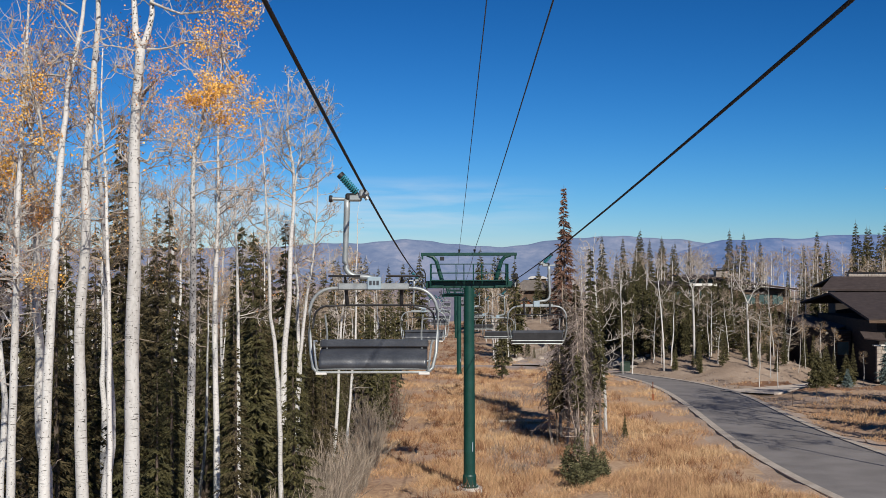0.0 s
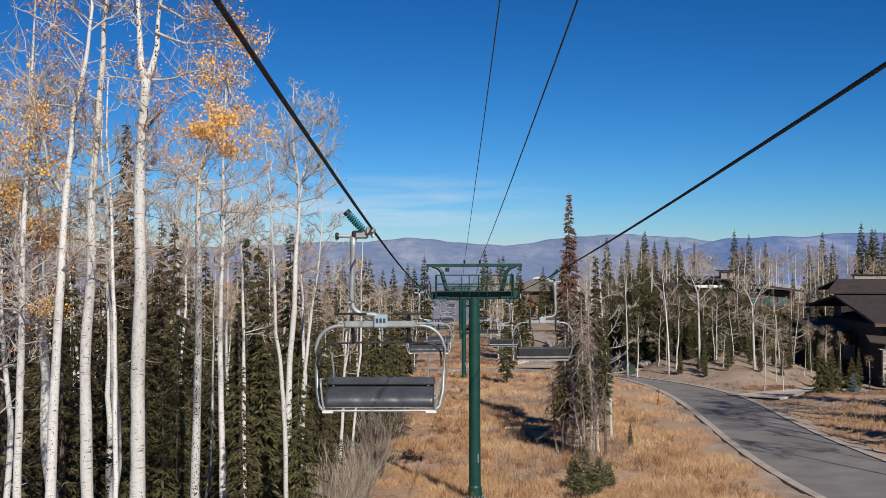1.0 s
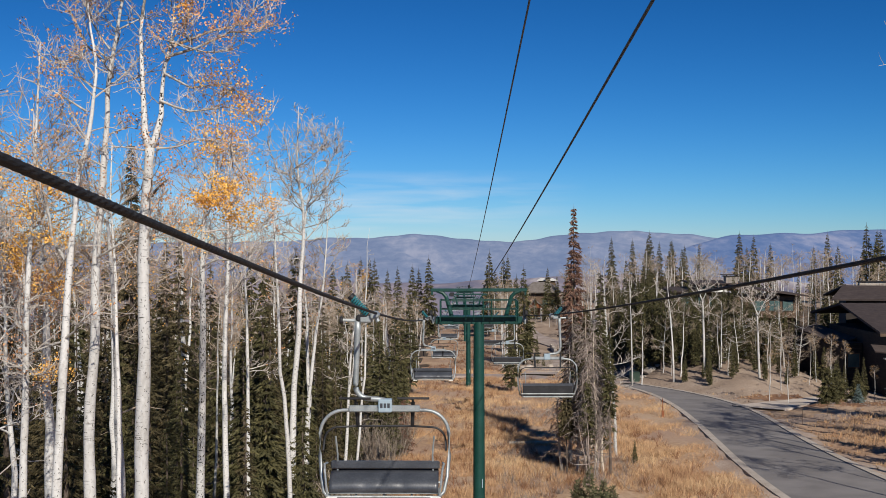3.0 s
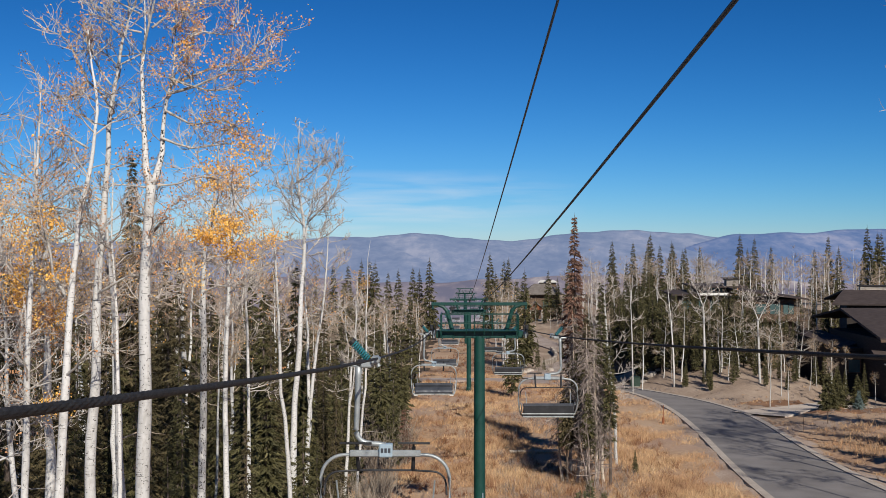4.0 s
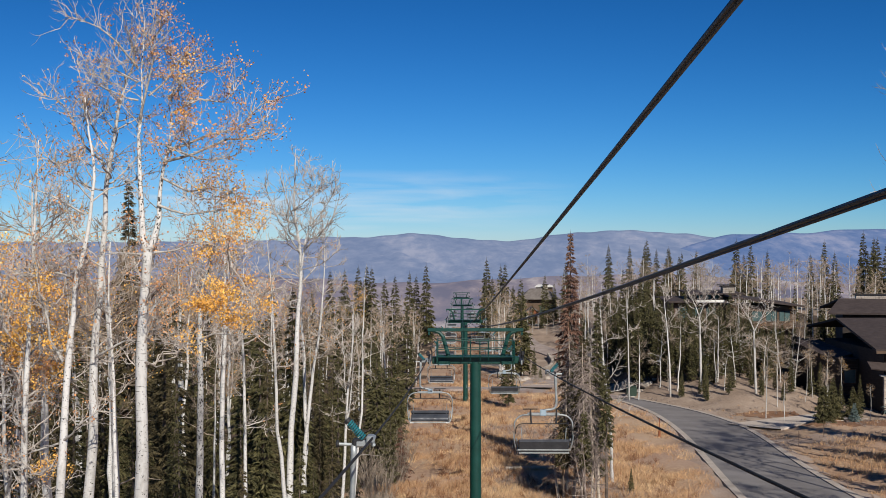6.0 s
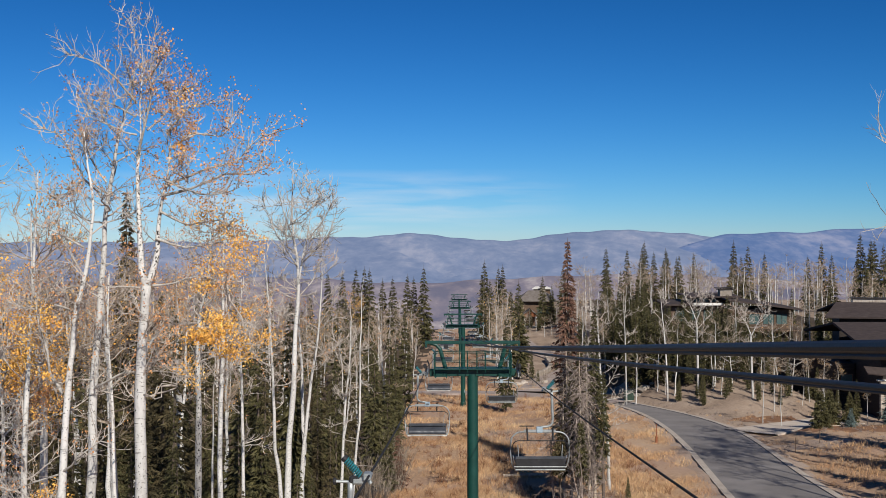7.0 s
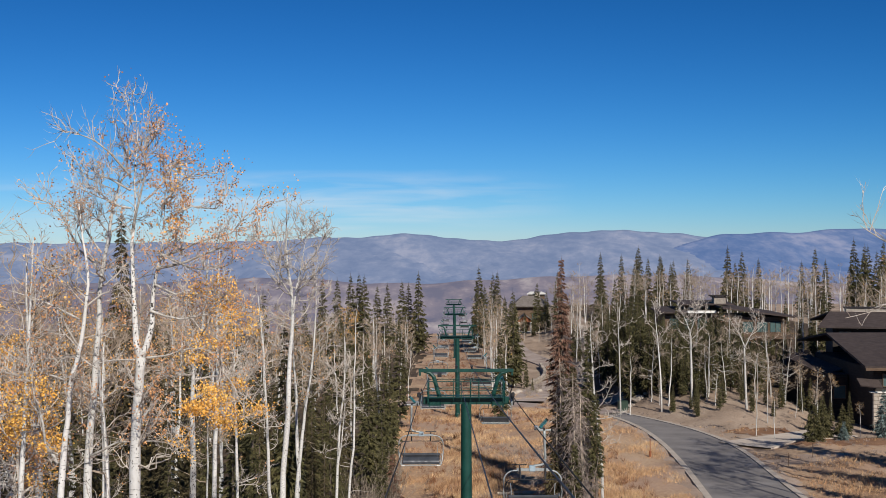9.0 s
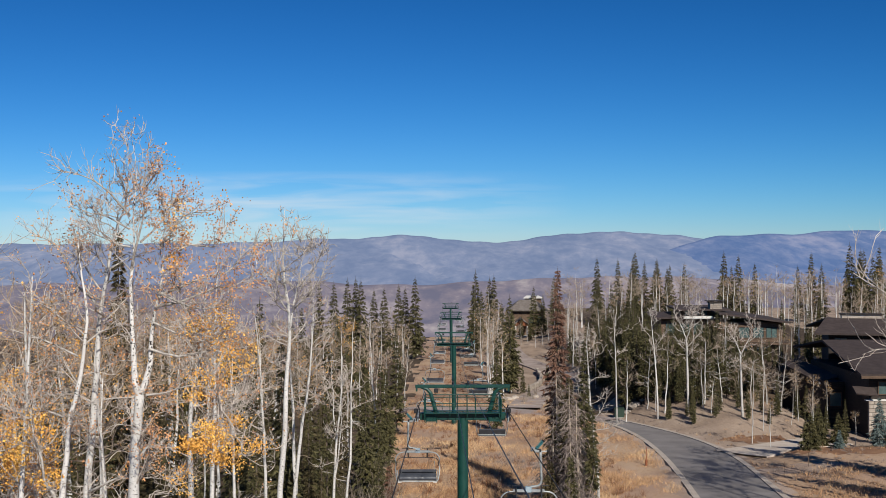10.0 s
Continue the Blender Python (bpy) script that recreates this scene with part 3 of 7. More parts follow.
def tower():
    """Tubular tower with a crossarm, a lifting frame above it, a railed catwalk and a row of wheels at each end."""
    top = thing("lift_tower", "dark green tubular steel chairlift tower with railed crossarm", "lift tower", "chairlift towers")
    b = Buf()
    b.tube([(0, 0, 0.3), (0, 0, 0.9), (0, 0, 1.0), (0, 0, 6.0), (0, 0, 11.5)], [0.40, 0.38, 0.33, 0.315, 0.295], 28)
    b.tube([(0, 0, 0.28), (0, 0, 0.36)], 0.5, 28)
    part("pole", b, M_GREEN, top, smooth=False)
    for k in range(12):
        a = k * math.pi / 6
        b = Buf()
        b.tube([(0.44 * math.cos(a), 0.44 * math.sin(a), 0.34), (0.44 * math.cos(a), 0.44 * math.sin(a), 0.44)], 0.03, 6)
        part("bolt", b, M_STEEL, top)
    b = Buf()
    b.tube([(0, 0, -1.2), (0, 0, 0.24), (0, 0, 0.28)], [0.74, 0.72, 0.68], 28)
    part("foundation", b, M_CONC, top, "pale round concrete footing")
    b = Buf()
    b.box((-2.42, -0.2, 11.38), (2.42, 0.2, 11.78), 0.03)
    part("crossarm", b, M_GREEN, top)
    b = Buf()
    b.box((-2.68, -0.09, 13.18), (2.68, 0.09, 13.36), 0.02)
    part("top_beam", b, M_GREEN, top)
    for s in (-1, 1):
        b = Buf()
        b.tube([(s * 1.48, 0, 11.7), (s * 1.82, 0, 12.9), (s * 2.02, 0, 13.12), (s * 2.35, 0, 13.22)], [0.12, 0.11, 0.1, 0.08], 8)
        part("strut", b, M_GREEN, top)
        b = Buf()
        b.box((s * 2.6 - 0.05, -0.05, 12.98), (s * 2.6 + 0.05, 0.05, 13.18), 0.01)
        part("lifting_lug", b, M_GREEN, top)
        # catwalk along the wheels and its rail
        b = Buf()
        for y in np.arange(-1.5, 1.55, 0.25):
            b.box((s * 1.75 - 0.3, y, 11.50), (s * 1.75 + 0.3, y + 0.05, 11.54))
        for x in (-0.3, 0.3):
            b.box((s * 1.75 + x - 0.03, -1.55, 11.44), (s * 1.75 + x + 0.03, 1.55, 11.54))
        part("catwalk", b, M_GREEN, top, "open steel grating")
        b = Buf()
        for z in (12.22, 12.72):
            b.tube([(s * 2.12, -1.5, z), (s * 2.12, 1.5, z)], 0.025, 6)
        for y in (-1.5, -0.5, 0.5, 1.5):
            b.tube([(s * 2.12, y, 11.5), (s * 2.12, y, 12.72)], 0.025, 6)
        part("side_rail", b, M_GREEN, top)
        # wheel train
        train = Buf()
        train.box((s * GAUGE - 0.09 * s - 0.04, -1.45, 11.46), (s * GAUGE - 0.09 * s + 0.04, 1.45, 11.62), 0.02)
        for y in (-1.05, -0.35, 0.35, 1.05):
            train.box((s * GAUGE - 0.09 * s - 0.05, y - 0.3, 11.6), (s * GAUGE - 0.09 * s + 0.05, y + 0.3, 11.72), 0.02)
        ob = part("sheave_frame", train, M_STEEL, top, "grey steel rocker frame")
        for y in (-1.22, -0.87, -0.52, -0.17, 0.17, 0.52, 0.87, 1.22):
            b = Buf()
            b.tube([(s * GAUGE - 0.035, y, 11.66), (s * GAUGE + 0.035, y, 11.66)], 0.165, 16)
            b.tube([(s * GAUGE - 0.06, y, 11.66), (s * GAUGE + 0.06, y, 11.66)], 0.06, 10)
            part("wheel", b, M_BLACK, ob)
        b = Buf()
        b.tube([(s * GAUGE - 0.2 * s, -1.6, 11.7), (s * GAUGE - 0.2 * s, -1.6, 12.2), (s * (GAUGE - 0.1), -1.62, 12.45)], 0.04, 6)
        b.box((s * GAUGE - 0.12, -1.45, 11.95), (s * GAUGE + 0.06, -1.2, 12.2), 0.04)
        part("rope_catcher", b, M_BLACK, top, "dark rope catcher beside the wheels")
    # railing across the crossarm, front and back
    for y in (-0.55, 0.55):
        b = Buf()
        for z in (12.22, 12.72):
            b.tube([(-2.15, y, z), (2.15, y, z)], 0.026, 6)
        for x in (-2.15, -0.72, -0.28, 0.25, 0.72, 2.15):
            b.tube([(x, y, 11.6), (x, y, 12.72)], 0.026, 6)
        part("railing", b, M_GREEN, top)
    b = Buf()
    b.box((-2.1, -0.6, 11.79), (2.1, -0.22, 11.83))
    b.box((-2.1, 0.22, 11.79), (2.1, 0.6, 11.83))
    part("walkway", b, M_GREEN, top)
    for x in (-0.54, 0.32):
        b = Buf()
        b.tube([(x, 0, 13.34), (x, 0, 13.50)], 0.05, 8)
        b.box((x - 0.07, -0.12, 13.46), (x + 0.07, 0.12, 13.55), 0.02)
        part("cable_saddle", b, M_BLACK, top)
    # small dark box of the signal line, hung below the top beam
    b = Buf()
    b.box((-1.62, -0.14, 12.92), (-1.38, 0.1, 13.14), 0.02)
    part("floodlight", b, M_BLACK, top)
    b = Buf()
    b.box((0.15, -0.375, 2.3), (0.2, -0.30, 2.8), 0.01)
    part("notice_strip", b, M_PLATE, top, "small pale strip with unreadable writing")
    return top


first_tower = tower()
first_tower.location = (TOWER_X, TOWER_Y[0], TOWER_Z[0])
for ty, tz in zip(TOWER_Y[1:], TOWER_Z[1:]):
    copy_thing(first_tower, pose(TOWER_X, ty, tz))


def haul_z(y, far_side=True):
    """Height of the haul rope along the line; the two sides of the near span hang a little differently."""
    y = float(y)
    s = TOWER_Y[0] - y
    rest = [z + 11.66 + 0.19 for z in TOWER_Z]
    if s >= 0:
        return rest[0] + (0.03966 * s + 0.000463 * s * s if far_side else 0.05604 * s + 0.000211 * s * s)
    for k in range(3):
        a, b = TOWER_Y[k], TOWER_Y[k + 1]
        if y <= b:
            u = (y - a) / (b - a)
            return rest[k] + (rest[k + 1] - rest[k]) * u - 4 * 0.00022 * (b - a) ** 2 * u * (1 - u) * 0.5
    return rest[3] - 0.03 * (y - TOWER_Y[3])


def rope(x, far_side, aside):
    b = Buf()
    ys = np.concatenate([np.arange(-45, 1, 1.5), np.arange(1, 34, 0.045), np.arange(34, 420, 1.0)])
    sides = 12
    a = np.arange(sides) * 2 * math.pi / sides
    rings = []
    for k, y in enumerate(ys):
        twist = y * 2 * math.pi / 0.55
        near = 1.0 if 1 <= y < 34 else 0.0
        r = 0.0215 * (1 + 0.09 * near * np.cos(6 * (a - twist)))
        s = max(0.0, TOWER_Y[0] - y)
        rings.append(np.stack([x + aside * s + r * np.cos(a), np.full(sides, y), haul_z(y, far_side) + r * np.sin(a)], -1))
    v = np.stack(rings)
    n = len(ys)
    i, j = np.meshgrid(np.arange(n - 1), np.arange(sides), indexing="ij")
    b.add(v.reshape(-1, 3), None, np.stack([i * sides + j, (i + 1) * sides + j, (i + 1) * sides + (j + 1) % sides, i * sides + (j + 1) % sides], -1).reshape(-1, 4))
    return solid("haul_rope", b, M_ROPE, "thick black stranded steel haul rope", "rope", "haul ropes")


ROPE_X = (TOWER_X - GAUGE, TOWER_X + GAUGE)
rope(ROPE_X[0], True, 0.00209)
rope(ROPE_X[1], False, -0.0007)


def comm_z(y, slope, sag):
    y = float(y)
    s = TOWER_Y[0] - y
    rest = [z + 13.5 for z in TOWER_Z]
    if s >= 0:
        return rest[0] + slope * s + sag * s * s
    for k in range(3):
        a, b = TOWER_Y[k], TOWER_Y[k + 1]
        if y <= b:
            u = (y - a) / (b - a)
            return rest[k] + (rest[k + 1] - rest[k]) * u - 0.9 * 4 * u * (1 - u)
    return rest[3] - 0.03 * (y - TOWER_Y[3])


for cx, slope, sag, cr, aside in ((TOWER_X - 0.539, 0.07046, 0.0001529, 0.0095, 0.00291), (TOWER_X + 0.318, 0.06559, 0.0001938, 0.014, 0.00528)):
    b = Buf()
    ys = np.concatenate([np.arange(-45, 0, 3), np.arange(0, 70, 1.0), np.arange(70, 372, 4.0)])
    b.tube([(cx + aside * max(0.0, TOWER_Y[0] - y), y, comm_z(y, slope, sag)) for y in ys], cr, 10)
    b.tube([(cx + aside * max(0.0, TOWER_Y[0] - y), y, comm_z(y, slope, sag) - cr * 1.3) for y in ys], cr * 0.5, 6)
    solid("signal_cable", b, M_CABLE, "dark sheathed signal cable strung above the towers", "cable", "signal cables")


def arc(c, r, a0, a1, n=7):
    """Points of an arc in the x-z plane."""
    return [(c[0] + r * math.cos(radians(a0 + (a1 - a0) * k / n)), c[1], c[2] + r * math.sin(radians(a0 + (a1 - a0) * k / n))) for k in range(n + 1)]


def lift_chair():
    """Four-seat chair: spring grip on the rope, bent hanger, bail frame, raised restraint bar, vinyl seat. The rider's side looks to -y."""
    top = thing("lift_chair", "four-seat chairlift chair with galvanised frame and dark vinyl seat", "chairlift chair", "chairlift chairs")
    b = Buf()
    b.box((-0.10, -0.16, -0.10), (0.05, 0.16, 0.045), 0.03)
    b.box((-0.30, -0.09, -0.17), (-0.06, 0.09, -0.04), 0.03)
    b.tube([(0.03, -0.22, -0.02), (0.03, 0.22, -0.02)], 0.035, 8)
    b.tube([(0.0, -0.1, -0.06), (0.05, -0.1, -0.14)], 0.04, 8)
    grip = part("grip", b, M_STEEL, top, "pale steel jaw clamped on the rope")
    b = Buf()
    turns, n = 9, 130
    p0, p1 = np.array([-0.15, 0, -0.02]), np.array([-0.42, 0, 0.28])
    axis = (p1 - p0) / np.linalg.norm(p1 - p0)
    u = np.array([0, 1.0, 0])
    w = np.cross(axis, u)
    t = np.linspace(0, 1, n)[:, None]
    b.tube(p0 + (p1 - p0) * t + 0.062 * (np.cos(t * turns * 6.283) * u + np.sin(t * turns * 6.283) * w), 0.015, 6)
    part("spring", b, M_TEAL, grip, "teal coil spring")
    b = Buf()
    b.tube([p0 - axis * 0.04, p1 + axis * 0.02], 0.03, 8)
    b.tube([p1, p1 + axis * 0.07], 0.07, 12)
    b.box((-0.36, -0.08, -0.15), (-0.14, 0.08, -0.02), 0.03)
    part("spring_cap", b, M_BLACK, grip)
    b = Buf()
    b.tube([(-0.34, 0, -0.13), (-0.62, 0, -0.12)], 0.03, 8)
    part("axle", b, M_STEEL, grip)
    b = Buf()
    b.tube([(-0.60, 0, -0.12), (-0.63, 0, -0.12), (-0.66, 0, -0.12)], [0.06, 0.07, 0.06], 14)
    part("running_wheel", b, M_BLACK, grip)
    b = Buf()
    path = [(-0.33, 0, -0.12), (-0.335, 0, -0.3), (-0.355, 0, -0.9), (-0.37, 0, -1.25)] + arc((-0.13, 0, -1.30), 0.245, 180, 268, 8) + [(0.04, 0, -1.56), (0.16, 0, -1.58)]
    b.tube(path, [0.06, 0.058] + [0.05] * (len(path) - 2), 12)
    part("hanger", b, M_STEEL, top, smooth=True)
    b = Buf()
    b.box((0.04, -0.1, -1.79), (0.29, 0.1, -1.55), 0.02)
    part("pivot_box", b, M_PLATE, top, "pale plate with unreadable writing")
    b = Buf()
    for k in range(3):
        b.box((0.08 + 0.065 * k, -0.108, -1.70), (0.125 + 0.065 * k, -0.1, -1.62))
    part("plate_marks", b, M_SEAT, top)
    b = Buf()
    b.box((-0.50, -0.045, -1.79), (0.80, 0.045, -1.67), 0.02)
    part("cross_beam", b, M_STEEL, top)
    c0 = 0.15
    # bail: one bent tube from seat front round over the top
    b = Buf()
    path = [(c0 + 1.0, -0.28, -3.27), (c0 + 1.08, -0.2, -3.2), (c0 + 1.14, -0.05, -2.95), (c0 + 1.18, 0.05, -2.6)] + arc((c0 + 0.74, 0.02, -2.19), 0.43, 2, 88, 8) + [(c0 + 0.3, 0, -1.75), (c0 - 0.3, 0, -1.75)] + arc((c0 - 0.74, 0.02, -2.19), 0.43, 92, 178, 8) + [(c0 - 1.18, 0.05, -2.6), (c0 - 1.14, -0.05, -2.95), (c0 - 1.08, -0.2, -3.2), (c0 - 1.0, -0.28, -3.27)]
    b.tube(path, 0.032, 9)
    part("bail", b, M_STEEL, top, smooth=True)
    # seat and back
    b = Buf()
    prof = [(-0.27, -3.21), (-0.275, -3.12), (-0.235, -3.03), (-0.14, -2.965), (0.0, -2.91), (0.10, -2.88), (0.13, -2.90), (0.08, -3.04), (-0.18, -3.23)]
    cols = []
    for x in np.linspace(-0.98, 0.98, 37):
        dent = math.exp(-((abs(x) - 0.34) / 0.09) ** 2) + 0.7 * math.exp(-((x + 0.02) / 0.06) ** 2)
        swell = 0.012 * (1 - abs(x) ** 6)
        cols.append([(c0 + x, yy + 0.009 * dent * (1 if n in (1, 2) else 0), zz + swell - 0.007 * dent * (1 if n in (2, 3, 4) else 0)) for n, (yy, zz) in enumerate(prof)])
    m = len(prof)
    q = [(i * m + j, i * m + (j + 1) % m, (i + 1) * m + (j + 1) % m, (i + 1) * m + j) for i in range(36) for j in range(m)]
    t = [(0, j + 1, j) for j in range(1, m - 1)] + [(36 * m, 36 * m + j, 36 * m + j + 1) for j in range(1, m - 1)]
    b.add(np.array(cols).reshape(-1, 3), t, q)
    part("seat", b, M_SEAT, top, "dark grey vinyl seat cushion", smooth=True)
    b = Buf()
    b.box((c0 - 1.0, 0.16, -2.86), (c0 + 1.0, 0.23, -2.71), 0.025)
    part("backrest", b, M_SEAT, top, "dark grey padded backrest")
    for s in (-1, 1):
        b = Buf()
        b.box((c0 + s * 0.93 - 0.10, -0.30, -3.315), (c0 + s * 0.93 + 0.10, -0.24, -3.265), 0.008)
        part("bracket", b, M_FASCIA, top, "pale metal end bracket")
    b = Buf()
    b.box((c0 - 0.98, 0.236, -3.22), (c0 + 0.98, 0.265, -2.80), 0.012)
    part("back_panel", b, M_BLACK, top)
    b = Buf()
    for yy, zz, hw in ((-0.28, -3.27, 1.0), (-0.24, -3.21, 1.02), (0.26, -3.12, 1.05), (0.26, -3.24, 1.0)):
        b.tube([(c0 - hw, yy, zz), (c0 + hw, yy, zz)], 0.021, 8)
    for x in (-0.98, -0.5, 0.0, 0.5, 0.98):
        b.tube([(c0 + x, -0.28, -3.27), (c0 + x, 0.26, -3.24)], 0.017, 6)
    part("seat_frame", b, M_STEEL, top)
    for s in (-1, 1):
        b = Buf()
        b.tube([(c0 + s * 1.06, 0.2, -2.75), (c0 + s * 1.08, -0.08, -2.72), (c0 + s * 1.06, -0.24, -2.78), (c0 + s * 1.03, -0.29, -3.05), (c0 + s * 1.0, -0.28, -3.26)], 0.02, 7)
        part("armrest", b, M_STEEL, top)
        b = Buf()
        b.tube([(c0 + s * 0.88, 0.22, -3.1), (c0 + s * 0.87, 0.18, -2.6), (c0 + s * 0.9, 0.12, -2.25)], 0.018, 6)
        part("back_stay", b, M_STEEL, top)
        b = Buf()
        b.tube([(c0 + s * 0.52, 0.05, -1.62), (c0 + s * 0.5, 0.22, -2.08)], 0.035, 8)
        b.tube([(c0 + s * 0.24, -0.06, -1.535), (c0 + s * 0.82, -0.06, -1.535)], 0.022, 7)
        part("foam_grip", b, M_BLACK, top, "black foam sleeve of the raised restraint bar")
    b = Buf()
    b.tube([(c0 - 1.12, 0.06, -2.5)] + arc((c0 - 0.86, 0.16, -2.34), 0.25, 175, 92, 5) + [(c0 - 0.5, 0.22, -2.08), (c0 + 0.5, 0.22, -2.08)] + arc((c0 + 0.86, 0.16, -2.34), 0.25, 88, 5, 5) + [(c0 + 1.12, 0.06, -2.5)], 0.02, 7)
    b.tube([(c0 - 0.52, -0.06, -1.54), (c0 - 0.52, 0.05, -1.62)], 0.02, 6)
    b.tube([(c0 + 0.52, -0.06, -1.54), (c0 + 0.52, 0.05, -1.62)], 0.02, 6)
    part("restraint_bar", b, M_BLACK, top)
    return top


first_chair = lift_chair()
PITCH = 38.4
first_chair.location = (ROPE_X[0] + 0.07, 21.45, haul_z(21.45))
for k in range(1, 9):
    y = 21.45 + PITCH * k
    copy_thing(first_chair, pose(ROPE_X[0], y, haul_z(y)))
for k in range(9):
    y = 45.9 + PITCH * k
    copy_thing(first_chair, pose(ROPE_X[1], y, haul_z(y, False), 0, 0, 180))


# ---- trees ----
def unit(v):
    return v / (np.linalg.norm(v, axis=-1, keepdims=True) + 1e-9)


def curved(start, way, length, n, rng, up=0.2, wander=0.12):
    pts, d = [np.array(start, float)], unit(np.array(way, float))
    for _ in range(n):
        d = unit(d + rng.normal(0, wander, 3) + np.array([0, 0, up / n]))
        pts.append(pts[-1] + d * length / n)
    return np.array(pts)


def along(pts, s):
    k = s * (len(pts) - 1)
    i = np.minimum(k.astype(int), len(pts) - 2)
    f = (k - i)[:, None]
    return pts[i] * (1 - f) + pts[i + 1] * f, unit(pts[i + 1] - pts[i])


TALL = {}


def aspen(seed, h, r0, lean=(0.0, 0.0), crown=0.45, limbs=30, reach=0.16, subs=6, twigs=5, leaves=0, leaf_size=0.07, thin=1.0, clouds=(), pale=False, label="", dead_low=3, leaf_low=0.0, flat=False, stout=0.02, white=False):
    """A bare or half-bare aspen: pale trunk, limbs, branchlets, twigs, and what leaves are left."""
    rng = np.random.default_rng(seed)
    top = thing("aspen_tree", label or "slender aspen with pale bark and bare autumn twigs", "tree", "aspens")
    TALL[top.name] = h
    n = max(8, int(h / 1.1))
    s = np.linspace(0, 1, n + 1)
    sway = np.cumsum(rng.normal(0, (0.065 if flat else 0.045) * h / n, (n + 1, 2)), 0)
    sway -= sway[0]
    trunk = np.stack([lean[0] * s * h + sway[:, 0], lean[1] * s * h + sway[:, 1], s * h], -1)
    rad = r0 * (1 - 0.94 * s ** 1.9)
    b = Buf()
    b.tube(np.vstack([trunk[0] - [0, 0, 0.5], trunk]), np.concatenate([[r0 * 1.25], rad]), 12 if r0 > 0.13 else 7)
    bb = Buf()
    axes = [(trunk, rad, crown, limbs)]
    tips = []
    for line, lrad, c0, count in axes:
        hs = c0 + (0.99 - c0) * np.sort(rng.uniform(0, 1, count)) ** 0.9
        p, _ = along(line, hs)
        rr = np.interp(hs, np.linspace(0, 1, len(lrad)), lrad)
        for k in range(count):
            az = rng.uniform(0, 2 * math.pi)
            rel = (hs[k] - c0) / (1 - c0)
            ln = h * reach * (0.55 + 0.75 * math.sin(math.pi * min(1, 0.15 + rel * 0.8))) * rng.uniform(0.5, 1.08)
            ln = min(ln, 0.8 * h * (1.0 - hs[k]) + 0.5)
            rise = rng.uniform(-0.1, 0.4) + 0.4 * rel if flat else rng.uniform(0.1, 0.9) + 0.3 * rel
            limb = curved(p[k], (math.cos(az), math.sin(az), rise), ln, 5 if flat else 12, rng, 0.4, 0.17 if flat else 0.29)
            lr = np.linspace(min(rr[k] * 0.5, 0.010 + stout * ln), 0.006 * thin, len(limb))
            (bb if flat and not white else b).tube(limb, lr, 3 if flat else 5, False)
            m = max(2, int(subs * ln / (h * reach)))
            ss = rng.uniform(0.3, 1.0, m) ** 0.8
            q, dd = along(limb, ss)
            d2 = unit(dd + rng.normal(0, 0.55, (m, 3)) + [0, 0, 0.15])
            if flat:
                sl = ln * rng.uniform(0.28, 0.6, m)
                e2 = bb.ribbons(q, d2, sl, 0.008 * thin, 0.3, seed + k)
                f = rng.uniform(0.15, 1.0, (m, twigs, 1))
                tq = (q[:, None] * (1 - f) + e2[:, None] * f).reshape(-1, 3)
                td = unit(np.repeat(d2, twigs, 0) + rng.normal(0, 0.65, (m * twigs, 3)) + [0, 0, 0.12])
                tips.append(bb.ribbons(tq, td, rng.uniform(0.3, 0.9, m * twigs) * np.repeat(np.minimum(1.3, sl), twigs), 0.0042 * thin, 0.3, seed + 7 * k))
                continue
            for a in range(m):
                sl = ln * rng.uniform(0.2, 0.46)
                br = curved(q[a], d2[a], sl, 4, rng, 0.3, 0.3)
                bb.tube(br, np.linspace(0.014 * thin, 0.006 * thin, 5), 3, False)
                st = rng.uniform(0.1, 1.0, twigs)
                tq, td = along(br, st)
                td = unit(td + rng.normal(0, 0.6, (twigs, 3)) + [0, 0, 0.1])
                tips.append(bb.ribbons(tq, td, rng.uniform(0.3, 0.85, twigs) * min(0.6, sl), 0.0055 * thin, 0.3, seed + a))
    # limbs that carry the leafy clumps
    for c, r, count in clouds:
        c = np.array(c, float)
        out = math.hypot(c[0] - trunk[-1, 0] * c[2] / h, c[1])
        z0 = np.clip(c[2] - 0.75 * out - 0.3, 0.3 * h, 0.97 * h)
        p = along(trunk, np.array([z0 / h]))[0][0]
        bow = np.linspace(0, 1, 8)[:, None]
        limb = p + (c + np.array([0, 0, 0.5 * r[2]]) - p) * bow + np.array([0, 0, -0.25]) * np.sin(bow * math.pi) + np.vstack([[0, 0, 0], rng.normal(0, 0.13, (7, 3))])
        b.tube(limb, np.linspace(0.014 + 0.006 * out, 0.007, 8), 5, False)
        m = 9
        q, dd = along(limb, rng.uniform(0.45, 1.0, m))
        for a in range(m):
            br = curved(q[a], unit(dd[a] + rng.normal(0, 0.9, 3)), rng.uniform(0.4, 1.1) * max(r), 4, rng, 0.2, 0.3)
            bb.tube(br, np.linspace(0.010, 0.0045, 5), 3, False)
            tq, td = along(br, rng.uniform(0.1, 1.0, 4))
            bb.ribbons(tq, unit(td + rng.normal(0, 0.6, (4, 3))), rng.uniform(0.15, 0.5, 4), 0.0045, 0.3, seed + a)
